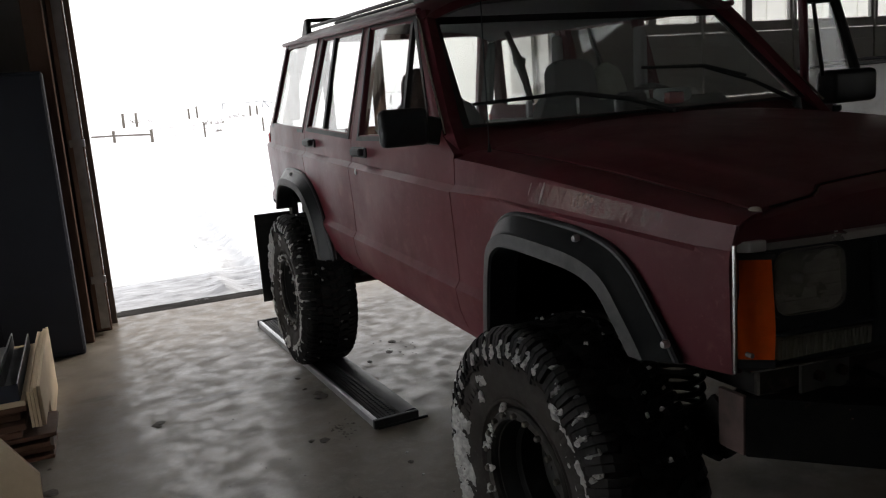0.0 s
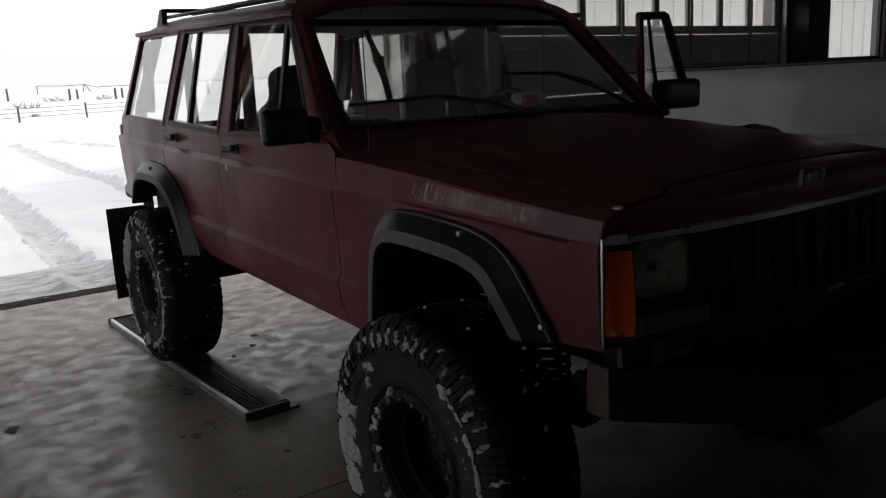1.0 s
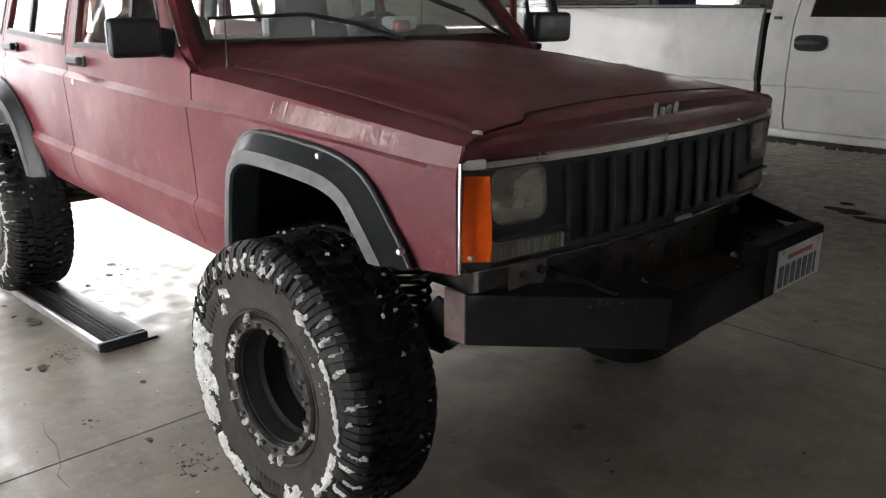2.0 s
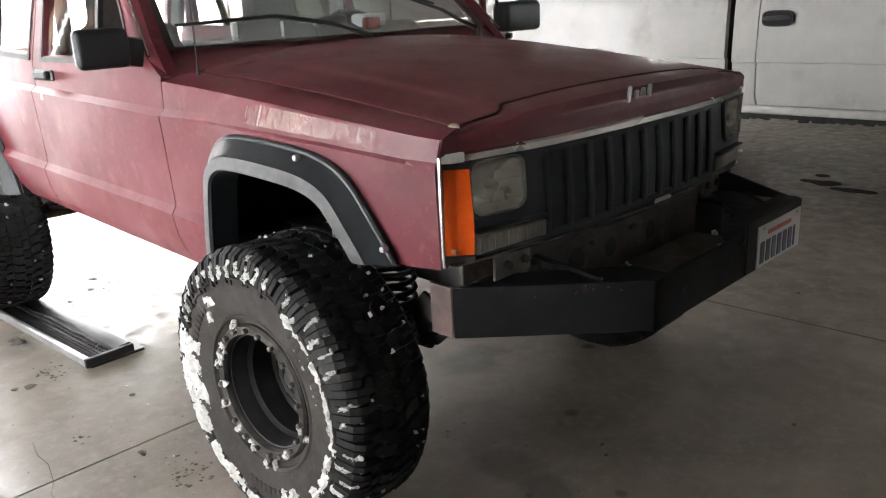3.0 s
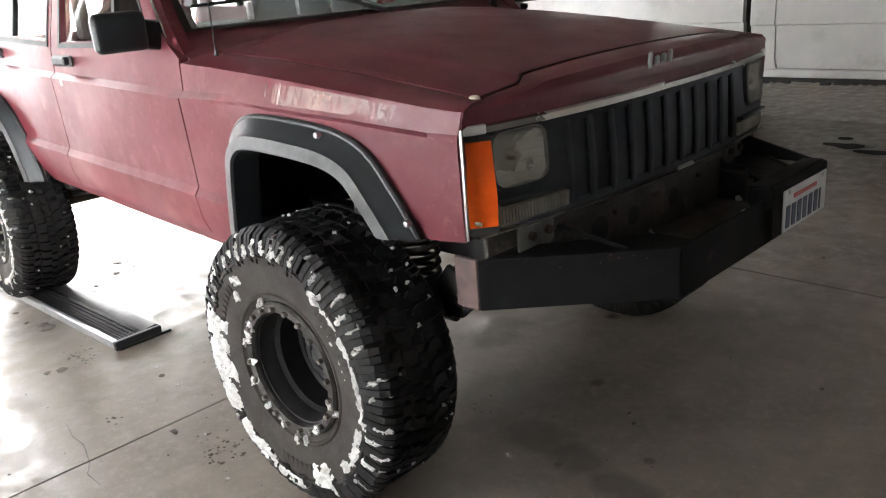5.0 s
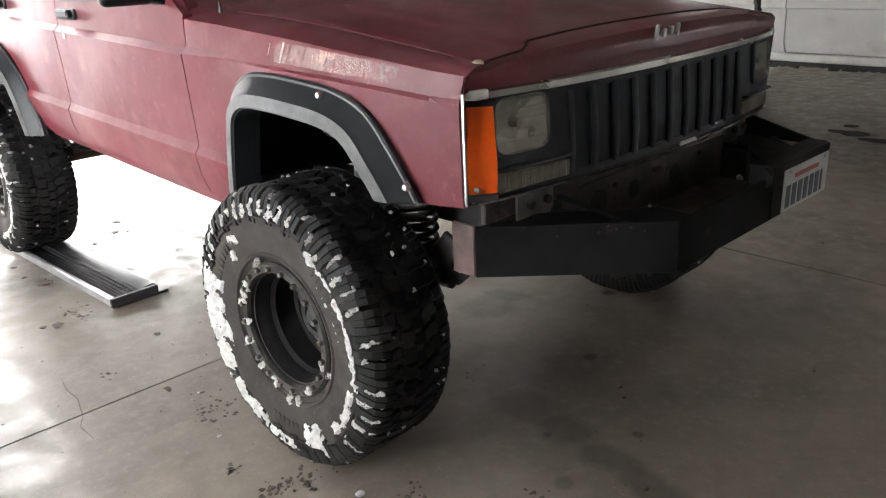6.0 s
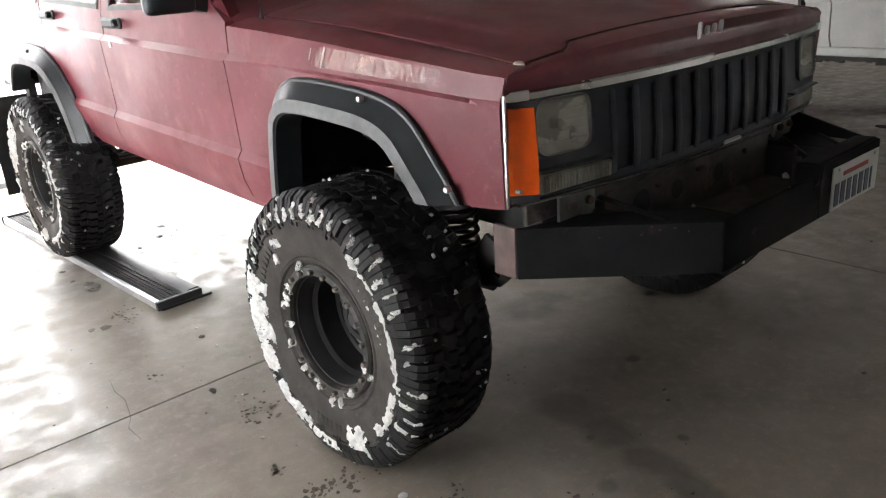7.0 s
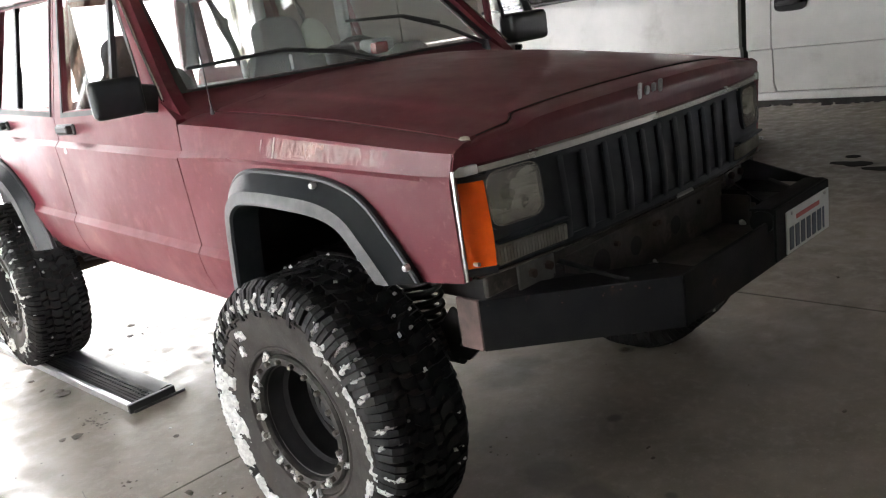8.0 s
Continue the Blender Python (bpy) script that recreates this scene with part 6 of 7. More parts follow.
    part("well_end", prism([(-0.6, 0.656), (-0.9, 0.656), (-0.9, 0.77), (-0.6, 0.77)], 0.424, 0.432, "x", 0.001), BUMPER, body)
    pl = part("number_plate", rbox(0.128, 0.425, -0.937, -0.933, 0.668, 0.79, 0.0015), PLATEWHITE, body, "white number plate with dark blue characters as bars")
    for k in range(7):
        x = 0.143 + k * 0.0385
        part("plate_character", rbox(x, x + (0.011 if k == 6 else 0.026), -0.939, -0.9372, 0.679, 0.743, 0.0005), PLATEBLUE, pl)
    part("plate_heading", rbox(0.19, 0.35, -0.939, -0.9372, 0.757, 0.77, 0.0005), PLATERED, pl)
    for x in (0.16, 0.39):
        part("plate_screw", cyl((x, -0.94, 0.781), (x, -0.937, 0.781), 0.005, seg=8), STEEL, pl)


def build_running_gear(car):
    for y, z in ((0.0, 0.435), (2.576, 0.475)):
        ax = part("axle", cyl((-0.66, y, z), (0.66, y, z), 0.042, seg=16), RUSTY, car)
        dx = 0.22 if y < 1 else 0.0
        pot = bmesh.new()
        bmesh.ops.create_uvsphere(pot, u_segments=16, v_segments=10, radius=0.13)
        bmesh.ops.scale(pot, vec=(0.8, 1, 1), verts=pot.verts)
        bmesh.ops.translate(pot, vec=(dx, y, z), verts=pot.verts)
        part("differential", pot, RUSTY, ax)
    for s in (-1, 1):
        helix = [(s * 0.585 + 0.055 * math.cos(a), -0.215 + 0.055 * math.sin(a), 0.52 + 0.3 * a / (math.tau * 10)) for a in [k * math.tau / 14 for k in range(14 * 10)]]
        part("coil_spring", tube(helix, 0.0085, 6), UNDER, car, "dark coil spring")
        ear = sheet([(-0.43, 0.625), (-0.43, 0.585), (-0.375, 0.535), (-0.31, 0.53), (-0.28, 0.62), (-0.33, 0.68)], [[(-0.395, 0.59), (-0.375, 0.562), (-0.345, 0.57), (-0.355, 0.597)]],
                    lambda y, z, d: Vector((s * (0.59 - d), y, z)), 0.012)
        part("shock_mount", ear, UNDER, car, "black plate bracket with a hole")
        part("sway_link", cyl((s * 0.57, -0.33, 0.52), (s * 0.5, -0.05, 0.47), 0.014, seg=8), UNDER, car)
        part("frame_horn", rbox(min(s * 0.42, s * 0.48), max(s * 0.42, s * 0.48), -0.6, -0.40, 0.70, 0.78, 0.01), UNDER, car)
        part("shock_absorber", join(cyl((s * 0.56, 0.14, 0.42), (s * 0.54, 0.10, 0.72), 0.028, seg=12), cyl((s * 0.54, 0.10, 0.72), (s * 0.53, 0.08, 1.05), 0.012, seg=8)), GALV, car)
        part("control_arm", cyl((s * 0.5, 0.02, 0.38), (s * 0.44, 0.75, 0.66), 0.024, seg=10), UNDER, car)
        for k in range(4):
            z = 0.50 - k * 0.012
            part("leaf_spring", tube([(s * 0.52, 2.576 - 0.62 + 0.1 * k, z + 0.17 - 0.03 * k), (s * 0.52, 2.576, z + 0.02), (s * 0.52, 2.576 + 0.62 - 0.1 * k, z + 0.2 - 0.03 * k)], 0.012, 6), UNDER, car)
        part("hanger", rbox(min(s * 0.5, s * 0.56), max(s * 0.5, s * 0.56), 1.86, 1.96, 0.56, 0.70, 0.006), UNDER, car)
        part("mud_flap", rbox(min(s * 0.70, s * 0.96), max(s * 0.70, s * 0.96), 3.2, 3.208, 0.27, 0.82, 0.002), RUBBER, car, "flat black rubber mud flap")
        part("flap_bracket", rbox(min(s * 0.70, s * 0.74), max(s * 0.70, s * 0.74), 3.12, 3.2, 0.80, 0.9, 0.003), UNDER, car)
    part("drag_link", cyl((0.5, -0.1, 0.45), (-0.6, -0.12, 0.44), 0.018, seg=8), RUSTY, car)
    part("track_bar", cyl((0.46, -0.14, 0.66), (-0.5, -0.08, 0.50), 0.018, seg=8), UNDER, car)
    part("oil_pan", rbox(-0.13, 0.13, -0.1, 0.3, 0.72, 0.83, 0.03, 2), UNDER, car)
    part("exhaust_pipe", tube([(0.25, 0.4, 0.66), (0.22, 1.4, 0.62), (0.3, 2.2, 0.66), (0.35, 2.5, 0.74)], 0.028), RUSTY, car)


suv = thing("off_road_suv", "lifted faded maroon boxy four-door off-road vehicle on snowy mud tyres", "car")
for s in (-1, 1):
    build_side(suv, s)
build_front(suv)
build_cabin(suv)
build_seat(suv, -0.62, -0.14, 1.10, 0.83)
build_seat(suv, 0.14, 0.62, 1.10, 0.83, cover=PALECLOTH)
build_seat(suv, -0.62, 0.62, 1.95, 0.8, True)
build_cabin_clutter(suv)
build_bumper(suv)
build_running_gear(suv)
for s in (-1, 1):
    build_wheel(suv, s * 0.807, -0.008, 0.41, s, 11, 2, 0.0005)
    build_wheel(suv, s * 0.807, 2.576, 0.455 if s < 0 else 0.41, s, 47, 0, 0.0405 if s < 0 else 0.0005)

# ---- the white pickup beside it ----
def build_truck():
    """A white pickup with its long bed towards the north wall; built with its side on x = 0."""
    truck = thing("pickup_truck", "white full-size pickup with a long bed and black bed rails", "truck", pose(3.6, 0.82, 0, 0, 0, 0))
    W = 1.95
    # bed side, tapered in at the top
    def bedside(x_in):
        def f(y, z, d):
            w = lerp([(0.55, 0.055), (0.7, 0.028), (0.93, 0.02), (0.952, 0.019), (0.958, 0.0), (1.0, 0.001), (1.25, 0.012), (1.40, 0.03), (1.45, 0.05)], z)
            return Vector((w + d if x_in == 0 else W - w - d, y, z))
        return f
    for s in (0, 1):
        loop = [(0.02, 0.6), (0.72, 0.6), (0.76, 0.85), (0.9, 0.99), (1.1, 1.03), (1.32, 0.99), (1.46, 0.85), (1.5, 0.6), (2.42, 0.6), (2.44, 1.45), (0.02, 1.45)]
        part("bed_side", sheet(loop, [], bedside(s), 0.05, (), (0.7, 0.93, 0.952, 0.958, 1.0, 1.25, 1.38)), WHITEPAINT, truck)
        x = 0.02 if s == 0 else W - 0.09
        part("bed_rail_cap", rbox(x, x + 0.07, 0.03, 2.43, 1.451, 1.475, 0.006), TRIM, truck, "black bed rail cap")
        xx = 0.02 if s == 0 else W - 0.02
        part("tail_lamp", rbox(xx - 0.012, xx + 0.05, 2.36, 2.446, 1.0, 1.36, 0.008), TAIL, truck, "red tail-lamp lens")
    part("tailgate", rbox(0.06, W - 0.06, 2.40, 2.445, 0.72, 1.41, 0.012), WHITEPAINT, truck)
    part("bed_floor", rbox(0.06, W - 0.06, 0.03, 2.4, 0.78, 0.82, 0.004), UNDER, truck)
    # bed front in black paints in the shade of the cab gap
    part("bed_front", rbox(0.06, W - 0.06, 0.02, 0.05, 0.8, 1.42, 0.004), UNDER, truck)
    # cab
    def cabside(s):
        def f(y, z, d):
            w = lerp([(0.55, 0.065), (0.66, 0.038), (0.9, 0.03), (0.927, 0.028), (0.933, 0.01), (0.98, 0.012), (1.3, 0.028), (1.38, 0.045), (1.95, 0.2)], z)
            return Vector((w + d if s == 0 else W - w - d, y, z))
        return f
    for s in (0, 1):
        part("cab_corner", sheet([(-0.218, 0.62), (-0.03, 0.62), (-0.03, 1.6), (-0.10, 1.93), (-0.252, 1.93), (-0.204, 1.38), (-0.2, 0.7)], [], cabside(s), 0.05, (), (0.66, 0.9, 0.927, 0.933, 0.98, 1.3, 1.38)), WHITEPAINT, truck)
        door = [(-1.35, 0.638), (-0.225, 0.638), (-0.21, 0.7), (-0.208, 1.0), (-0.212, 1.38), (-0.26, 1.92), (-1.0, 1.92), (-1.35, 1.36)]
        win = [(-1.18, 1.393), (-0.3, 1.393), (-0.34, 1.84), (-0.95, 1.84)]
        d = part("cab_door", sheet(door, [win], cabside(s), 0.05, (), (0.9, 0.927, 0.933, 0.98, 1.3, 1.38)), WHITEPAINT, truck)
        part("window", sheet(win, [], lambda y, z, dd, g=cabside(s): g(y, z, dd + 0.015), 0.004), TINT, d, shadow=False)
        xx = 0.02 if s == 0 else W - 0.02
        sg = 1 if s == 0 else -1
        pocket = prism([(-0.3385 + u, 1.2235 + v) for u, v in squircle(0.107, 0.0535, 4.0, 28)], xx - sg * 0.003, xx + sg * 0.02, "x", 0.002)
        recess = part("handle_recess", pocket, BLACKPLASTIC, d)
        part("recess_lip", tube([(xx - sg * 0.004, -0.3385 + u, 1.2235 + v) for u, v in squircle(0.103, 0.0495, 4.0, 28)], 0.0045, 6, True), TRIM, recess)
        grip = prism([(-0.235, 1.222), (-0.26, 1.238), (-0.34, 1.243), (-0.42, 1.238), (-0.425, 1.222), (-0.34, 1.212), (-0.26, 1.212)], xx - sg * 0.024, xx - sg * 0.006, "x", 0.005, 2)
        part("door_handle", grip, TRIM, d, "black door handle")
        part("rocker", rbox(min(xx + sg * 0.01, xx + sg * 0.07), max(xx + sg * 0.01, xx + sg * 0.07), -1.4, -0.03, 0.575, 0.633, 0.014, 3), WHITEPAINT, truck)
        part("front_fender", sheet([(-2.75, 0.7), (-2.5, 0.7), (-2.42, 0.9), (-2.2, 1.03), (-1.95, 1.03), (-1.75, 0.9), (-1.66, 0.66), (-1.36, 0.66), (-1.36, 1.34), (-2.75, 1.2)], [],
                                   cabside(s), 0.05, (), (0.9, 0.927, 0.933, 0.98)), WHITEPAINT, truck)
        part("filler_badge", rbox(min(xx - sg * 0.012, xx + sg * 0.02), max(xx - sg * 0.012, xx + sg * 0.02), -0.12, -0.075, 1.375, 1.395, 0.003), GRILLE, truck)
    part("cab_roof", rbox(0.2, W - 0.2, -1.05, -0.1, 1.925, 1.97, 0.02, 2), WHITEPAINT, truck)
    # cab back in black too, for the same painted gap shade
    part("cab_back", rbox(0.07, W - 0.07, -0.06, -0.035, 0.62, 1.4, 0.004), UNDER, truck)
    part("rear_glass", rbox(0.22, W - 0.22, -0.075, -0.07, 1.402, 1.9, 0), TINT, truck, shadow=False)
    part("windscreen", prism([(-1.42, 1.34), (-1.0, 1.92), (-0.995, 1.92), (-1.41, 1.335)], 0.12, W - 0.12, "x"), TINT, truck, shadow=False)
    part("hood", rbox(0.06, W - 0.06, -2.76, -1.4, 1.2, 1.34, 0.04, 3), WHITEPAINT, truck)
    part("grille", rbox(0.1, W - 0.1, -2.8, -2.75, 0.8, 1.2, 0.02), GRILLE, truck)
    part("front_bumper", rbox(0.02, W - 0.02, -2.92, -2.78, 0.55, 0.78, 0.03, 2), CHROME, truck)
    part("chassis", rbox(0.62, W - 0.62, -2.7, 2.35, 0.49, 0.7, 0.01), UNDER, truck)
    # ragged rust along the sill, deepened in black to paint in underside shade
    lower = bmesh.new()
    for k in range(46):
        y = -1.38 + k * 0.03
        join(lower, rbox(0.07, 0.11, y, y + 0.031, 0.535 - 0.05 * max(-0.2, noise.noise((y * 4, 1, 1)) + 0.5 * noise.noise((y * 19, 2, 1))), 0.6, 0))
    part("rust_edge", lower, UNDER, truck, "rusted ragged lower sill edge, deepened as underside shade")
    part("cab_floor", rbox(0.1, W - 0.1, -1.4, -0.1, 0.56, 0.62, 0.01), UNDER, truck)
    part("bench_seat", join(rbox(0.2, W - 0.2, -0.75, -0.2, 0.75, 1.0, 0.05, 2), rbox(0.2, W - 0.2, -0.28, -0.12, 1.0, 1.55, 0.05, 2)), SEAT, truck)
    for x in (0.15, W - 0.15):
        for y in (1.11, -2.08):
            w = part("wheel", lathe([(0.0001, -0.02), (0.1, -0.03), (0.2, 0.06), (0.22, 0.1), (0.22, -0.1)], 28), GALV, truck)
            w.matrix_basis = pose(x, y, 0.39)
            part("tyre", lathe([(0.22, 0.1), (0.26, 0.125), (0.34, 0.125), (0.385, 0.1), (0.39, 0.0), (0.385, -0.1), (0.34, -0.125), (0.26, -0.125), (0.22, -0.1)], 40), RUBBER, w)
    # a bar with a plank lying along the bed rail
    bar = thing("ladder_rack_bar", "black steel bar lying along the truck bed rail", "bar")
    part("bar", tube([(3.68, 1.9, 1.49), (3.66, 2.7, 1.496), (3.66, 3.05, 1.488)], 0.012), TRIM, bar)


GALVDARK = mat("dark_grey_steel", (0.012, 0.013, 0.015), (0.045, 0.047, 0.05), 6, 0.3, 0.55, metal=0.7)
BLACKPLASTIC = mat("dull_black_plastic", (0.008, 0.008, 0.009), (0.014, 0.014, 0.015), 30, 0.5, 0.65, spec=0.2)
TINT = glass_mat("tinted_truck_glass", (0.12, 0.13, 0.13))


# ---- things on the floor ----
def build_board():
    """The ribbed metal running board under the rear wheel."""
    b = thing("running_board", "ribbed grey metal running board lying flat under the rear wheel", "running board", pose(-0.745, 1.505, 0, 0, 0, 2.2))
    L = 2.15
    prof = [(-0.105, 0.002), (-0.105, 0.034), (-0.098, 0.04), (-0.085, 0.04), (-0.082, 0.03), (0.09, 0.03), (0.093, 0.036), (0.1, 0.036), (0.105, 0.03), (0.105, 0.002), (0.09, 0.002),
            (0.09, 0.02), (-0.09, 0.02), (-0.09, 0.002)]
    part("channel", prism(prof, 0.02, L, "y"), GALV, b, "scratched bare aluminium channel", smooth=25)
    part("tread_pad", rbox(-0.078, 0.086, 0.03, L - 0.02, 0.0305, 0.034, 0.001), RUBBER, b, "black ribbed rubber tread pad")
    part("nosing", prism([(0.035, 0.0345), (0.06, 0.043), (0.092, 0.047), (0.108, 0.042), (0.112, 0.03), (0.107, 0.022), (0.1065, 0.037)], 0.025, L - 0.015, "y"), TRIM, b, "raised black rubber nosing", smooth=40)
    studs = bmesh.new()
    for k in range(int(L / 0.026)):
        for x in (-0.01, 0.012):
            join(studs, cyl((x, 0.05 + k * 0.026, 0.034), (x, 0.05 + k * 0.026, 0.0385), 0.007, 0.005, seg=8))
    tagged(part("stud", studs, GRILLE, b, "rows of small grey grip studs"), kind="stuff")
    for k in range(3):
        x = -0.068 + k * 0.016
        part("rib", rbox(x, x + 0.008, 0.03, L - 0.02, 0.0342, 0.0375, 0.001), RUBBER, b)
    for y in (0.0, L):
        part("end_cap", rbox(-0.11, 0.11, y - 0.002, y + 0.019, 0.0, 0.043, 0.004), TRIM, b, "black plastic end cap")
    part("tab", rbox(-0.095, 0.15, -0.012, -0.003, 0.0, 0.012, 0.002), TRIM, b)


def build_left_corner():
    cab = thing("dark_cabinet", "tall dark navy metal cabinet beside the doorway", "cabinet", pose(-2.92, 3.75, 0))
    part("body", rbox(0, 0.9, 0.012, 0.26, 0.0, 1.78, 0.008), NAVY, cab)
    for x in (0.01, 0.455):
        d = part("door", rbox(x, x + 0.435, 0, 0.011, 0.03, 1.76, 0.004), NAVY, cab)
        part("handle", rbox(x + (0.37 if x < 0.1 else 0.04), x + (0.39 if x < 0.1 else 0.06), -0.02, -0.001, 0.85, 1.0, 0.004), TRIM, d)
    # stack of dark boards, plywood strips on edge along its side, steel channels on top
    rnd = random.Random(8)
    stack = pose(-2.175, 2.06, 0, 0, 0, 0)
    z = 0.0
    for k in range(11):
        h = rnd.choice((0.018, 0.022, 0.03))
        low = z < 0.115
        x1, y0 = (rnd.uniform(0.0, 0.035) if low else rnd.uniform(-0.1, -0.058)), rnd.uniform(-0.05, 0.02)
        b = part("board", rbox(-0.72, x1, y0, y0 + (rnd.uniform(0.26, 0.32) if low else rnd.uniform(0.9, 1.0)), 0, h, 0.003), DARKWOOD)
        b.matrix_world = stack @ Matrix.Translation((0, 0, z)) @ pose(0, 0, 0, 0, 0, rnd.uniform(-1.5, 1.5) if low else 0)
        tagged(b, "dark reddish-brown rough board in a low stack", "board", "stack of dark boards")
        z += h + 0.001
    # blocks carry the long boards at their far end
    for x in (-0.65, -0.2):
        b = part("wood_block", rbox(x, x + 0.09, 0.6, 0.74, 0, 0.115, 0.003), DARKWOOD)
        b.matrix_world = stack
        tagged(b, "dark wooden block under long boards", "wood block")
    pale = part("board", rbox(-0.72, -0.062, -0.05, 0.98, 0, 0.024, 0.002), PALEWOOD)
    pale.matrix_world = stack @ Matrix.Translation((0, 0, z))
    tagged(pale, "pale unpainted board on top of a dark stack", "board", "stack of dark boards")
    z += 0.025
    for k in range(4):
        d, up, x = rnd.uniform(-0.02, 0.02), rnd.uniform(-0.012, 0.012), -0.055 + k * 0.0145
        ply = part("plywood_offcut", prism([(0.34 + d, 0.0), (1.04 + d, 0.0), (1.04 + d, 0.345 + up), (0.5, 0.352 + up), (-0.06 + d, 0.335 + up), (-0.05 + d, 0.16), (0.335 + d, 0.155)], x, x + 0.0125, "x", 0.001), PALEWOOD)
        ply.matrix_world = stack
        tagged(ply, "pale plywood strip standing on edge against boards", "plywood", "plywood strips on edge")
    prof = [(0, 0), (0.082, 0), (0.082, 0.075), (0.076, 0.075), (0.076, 0.006), (0.006, 0.006), (0.006, 0.075), (0, 0.075)]
    for k in range(7):
        bright = k == 5
        c = thing("steel_channel", "bare galvanised steel channel lying among dark ones" if bright else "dark grey steel channel lying on stacked boards", "steel channel",
                  stack @ pose(-0.738 + k * 0.096, -0.045 + 0.02 * (k % 2), z, 0, 0, rnd.uniform(-0.5, 0.5)), group="steel channels on the boards")
        part("channel", prism(prof, 0, 0.95 + 0.05 * (k % 2), "y", 0), GALV if bright else GALVDARK, c)
        part("end_plate", rbox(0.0005, 0.0815, -0.004, -0.0005, 0, 0.075, 0.001), NAVY, c)
        # bright strip paints in the highlight along the flange
        part("bare_edge", rbox(0.0762, 0.0818, 0.0, 0.93, 0.0755, 0.0775, 0.0005), GALV, c, "bright strip standing in for the edge highlight")
    board = part("plywood_sheet", prism([(-2.42, 0.0), (-2.34, 0.495), (-2.163, 0.226), (-2.17, 0.0)], 1.3, 1.32, "y", 0.001), PALEWOOD)
    tagged(board, "pale knotty board end with a slanted cut, standing upright", "board")
    case = thing("tool_case", "small orange and dark tool case on the floor", "tool case", pose(-2.82, 1.72, 0))
    part("body", rbox(0, 0.3, 0, 0.3, 0, 0.2, 0.015), BROWNBOX, case)
    part("lid", rbox(-0.005, 0.305, -0.005, 0.305, 0.201, 0.23, 0.01), TRIM, case)
    part("handle", tube([(0.08, 0.15, 0.23), (0.08, 0.15, 0.28), (0.22, 0.15, 0.28), (0.22, 0.15, 0.23)], 0.012), TRIM, case)


def build_leaning_bar():
    bar = part("steel_bar", cyl((-2.643, 1.950, 0.437), (-2.342, 1.360, 0.251), 0.022, seg=4), GRILLE)
    tagged(bar, "dark grey square steel bar propped on a tool case", "bar")


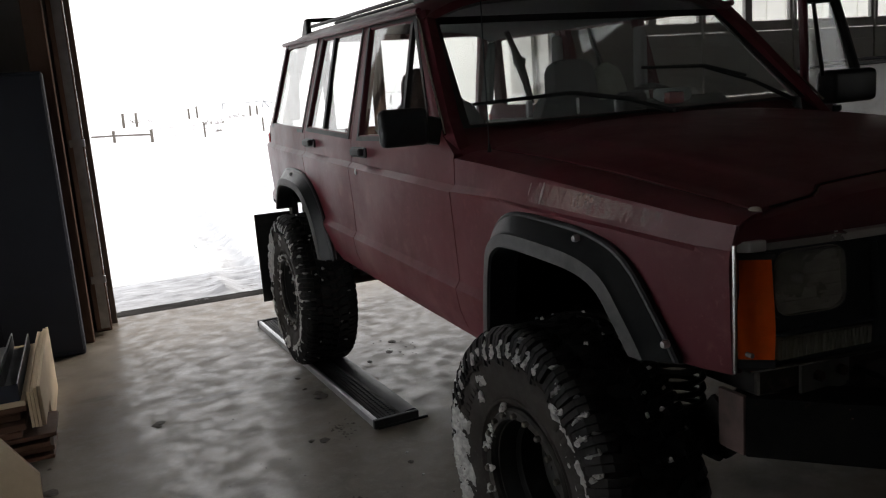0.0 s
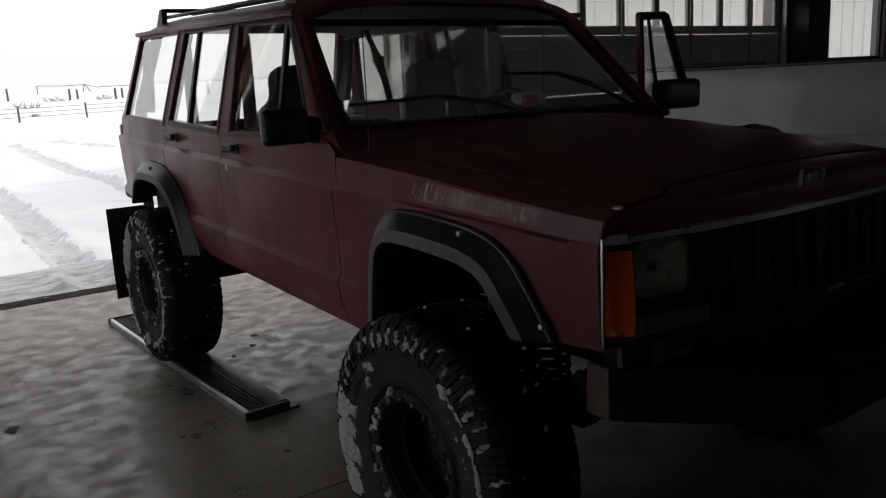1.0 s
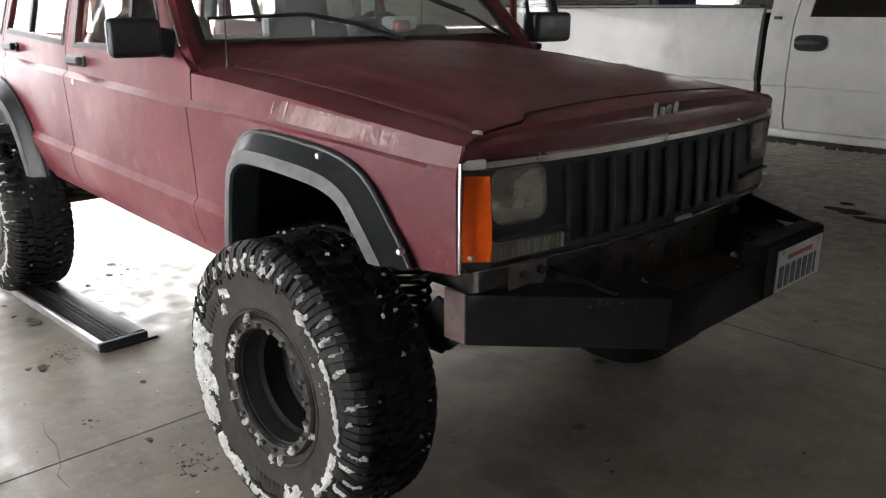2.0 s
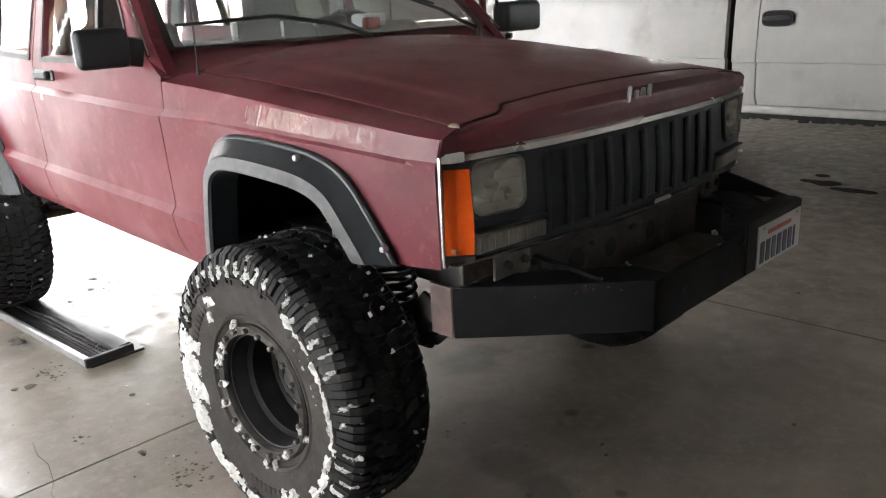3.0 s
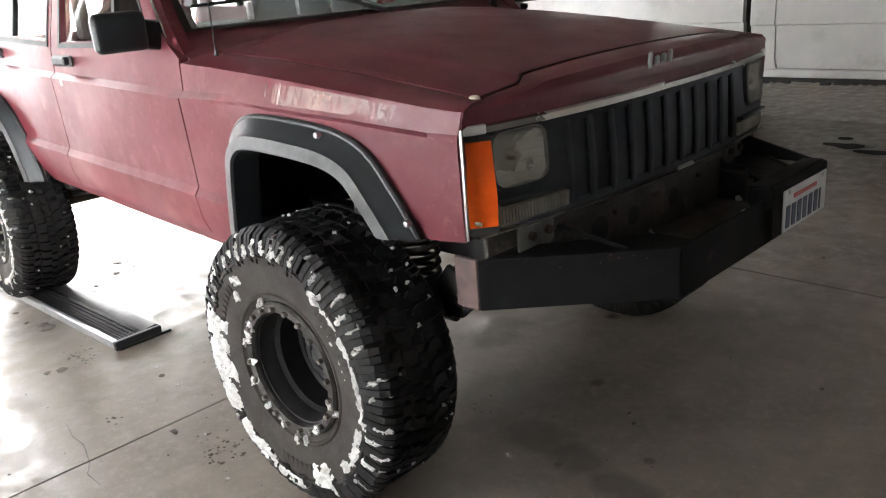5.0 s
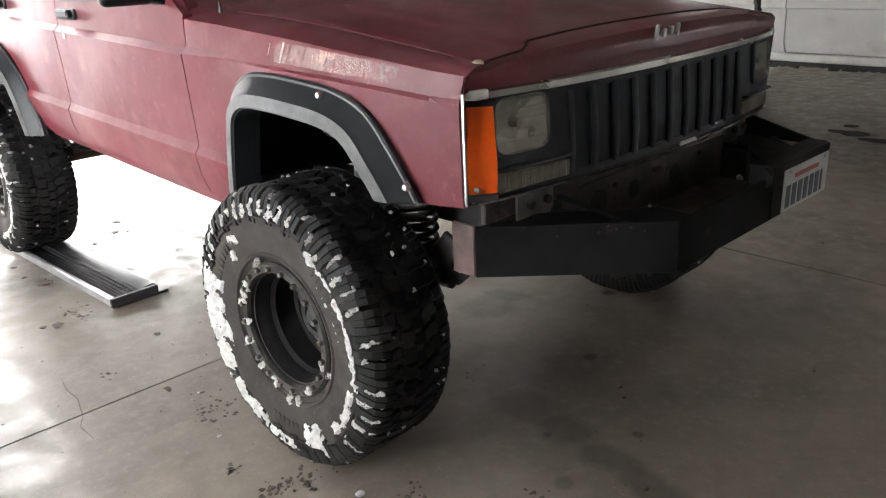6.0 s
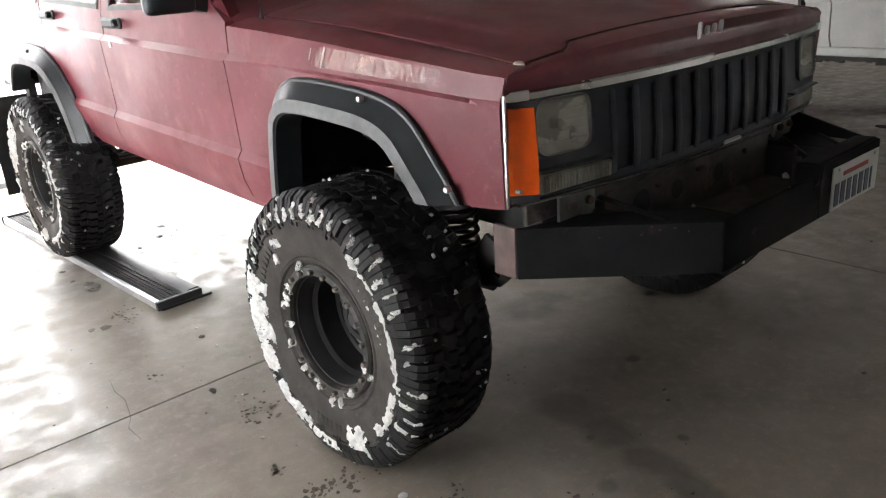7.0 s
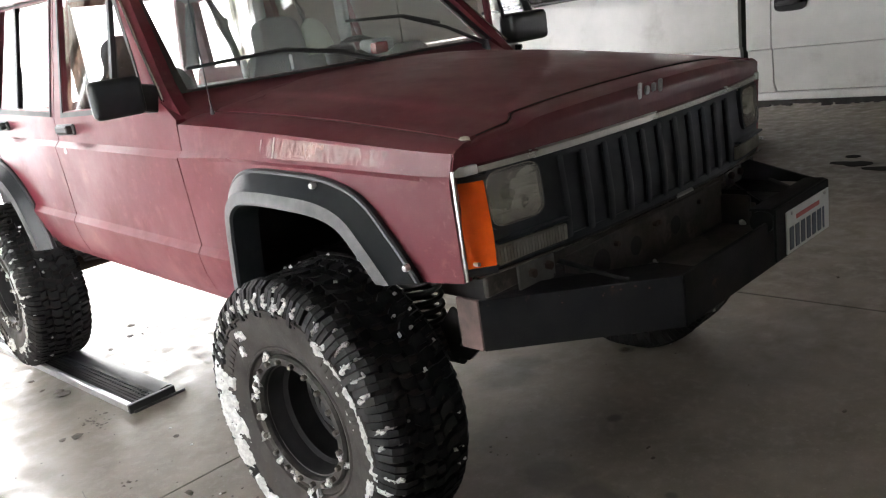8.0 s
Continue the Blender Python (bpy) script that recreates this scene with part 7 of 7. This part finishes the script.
def build_debris():
    rnd = random.Random(21)
    spots = [(-1.706, 2.159, 0.05), (-0.996, 2.221, 0.02), (-0.949, 2.127, 0.022), (-0.971, 2.414, 0.016), (-0.865, 3.405, 0.03), (-0.304, 2.727, 0.025), (-0.404, 2.555, 0.03),
             (-2.189, 1.909, 0.012), (-2.187, 1.655, 0.03), (-0.564, 2.447, 0.02), (-0.844, 1.112, 0.013), (-1.065, 1.523, 0.025), (-1.141, 1.546, 0.014), (-0.934, 2.08, 0.03),
             (-1.007, 0.655, 0.018), (0.646, -0.026, 0.018), (0.017, -0.515, 0.008), (-0.034, -0.555, 0.009), (0.537, -0.933, 0.008), (1.79, -0.46, 0.014), (-0.39, -0.866, 0.009), (-0.402, -0.916, 0.007)]
    # clusters: middle, half lengths, count
    for cx, cy, lx, ly, count in ((-0.979, 0.42, 0.05, 0.055, 46), (-0.975, 1.6, 0.035, 0.05, 34), (-1.07, -0.11, 0.05, 0.022, 40), (-1.02, -0.13, 0.05, 0.03, 20), (-0.822, -0.41, 0.03, 0.02, 16),
                                  (-1.108, 0.07, 0.02, 0.02, 12), (-1.139, 0.91, 0.03, 0.03, 8), (-0.626, -0.657, 0.03, 0.02, 4), (-0.3, 2.6, 0.08, 0.12, 16), (-0.276, -0.119, 0.03, 0.03, 4)):
        for i in range(count):
            spots.append((rnd.gauss(cx, lx), rnd.gauss(cy, ly), rnd.uniform(0.0025, 0.0085)))
    for k in range(60):
        spots.append((rnd.uniform(-1.7, -0.6), rnd.uniform(-0.3, 3.6), rnd.uniform(0.002, 0.005)))
    for k in range(26):
        spots.append((rnd.uniform(-0.75, 2.2), rnd.uniform(-1.4, 0.6), rnd.uniform(0.002, 0.0045)))
    bm = bmesh.new()
    for x, y, w in spots:
        for i in range(3 if w > 0.03 else 1):
            b = bmesh.new()
            bmesh.ops.create_icosphere(b, subdivisions=1, radius=1)
            for v in b.verts:
                v.co *= 1 + 0.9 * noise.noise(v.co * 1.1 + Vector((x * 9, y * 9, i)))
            s = w * (0.5 if w > 0.03 else 1)
            bmesh.ops.scale(b, vec=(s * rnd.uniform(0.6, 1.3), s * rnd.uniform(0.6, 1.3), min(0.004, s * 0.3)), verts=b.verts)
            bmesh.ops.translate(b, vec=(x + rnd.uniform(-w, w) * 0.7, y + rnd.uniform(-w, w) * 0.7, 0.001), verts=b.verts)
            join(bm, b)
    tagged(part("mud_crumbs", bm, DIRT), "dark mud crumbs scattered on the concrete floor", "dirt", kind="stuff")
    sn = bmesh.new()
    for x, y, w in ((-0.933, -0.304, 0.012), (-1.05, 0.25, 0.006), (-0.96, 0.55, 0.004), (-0.84, 0.98, 0.005), (-0.82, 1.2, 0.005)):
        b = bmesh.new()
        bmesh.ops.create_icosphere(b, subdivisions=2, radius=w)
        for v in b.verts:
            v.co *= 1 + 0.4 * noise.noise(v.co * 60)
        bmesh.ops.scale(b, vec=(1.3, 1, 0.6), verts=b.verts)
        bmesh.ops.translate(b, vec=(x, y, w * 0.4), verts=b.verts)
        join(sn, b)
    for x, y, w in ((-0.05, -0.64, 0.007), (-0.13, -0.66, 0.009), (-0.026, -0.615, 0.006), (0.40, -0.68, 0.011)):
        b = bmesh.new()
        bmesh.ops.create_icosphere(b, subdivisions=2, radius=w)
        for v in b.verts:
            v.co *= 1 + 0.5 * noise.noise(v.co * 90)
        bmesh.ops.translate(b, vec=(x, y, 0.664 + w * 0.5), verts=b.verts)
        join(sn, b)
    tagged(part("snow_crumbs", sn, SNOWCAKE), "small lumps of fallen snow on the floor and bumper", "snow", kind="stuff")
    for x, y, w, h in ((4.2, 0.26, 0.09, 0.09), (4.22, 0.37, 0.05, 0.09), (4.06, 0.03, 0.06, 0.16), (4.45, 0.38, 0.05, 0.05)):
        n = 40
        pts = [(x + w * math.cos(a) * (1 + 0.25 * noise.noise((math.cos(a) * 2, math.sin(a) * 2, x + y))), y + h * math.sin(a) * (1 + 0.25 * noise.noise((math.cos(a) * 3, math.sin(a) * 3, y))))
               for a in [k * math.tau / n for k in range(n)]]
        tagged(part("oil_stain", prism(pts, 0.0005, 0.0045, "z"), OIL), "dark wet oil stain on concrete", "stain", "oil stains under the truck")


build_truck()
build_board()
build_left_corner()
build_leaning_bar()
build_debris()
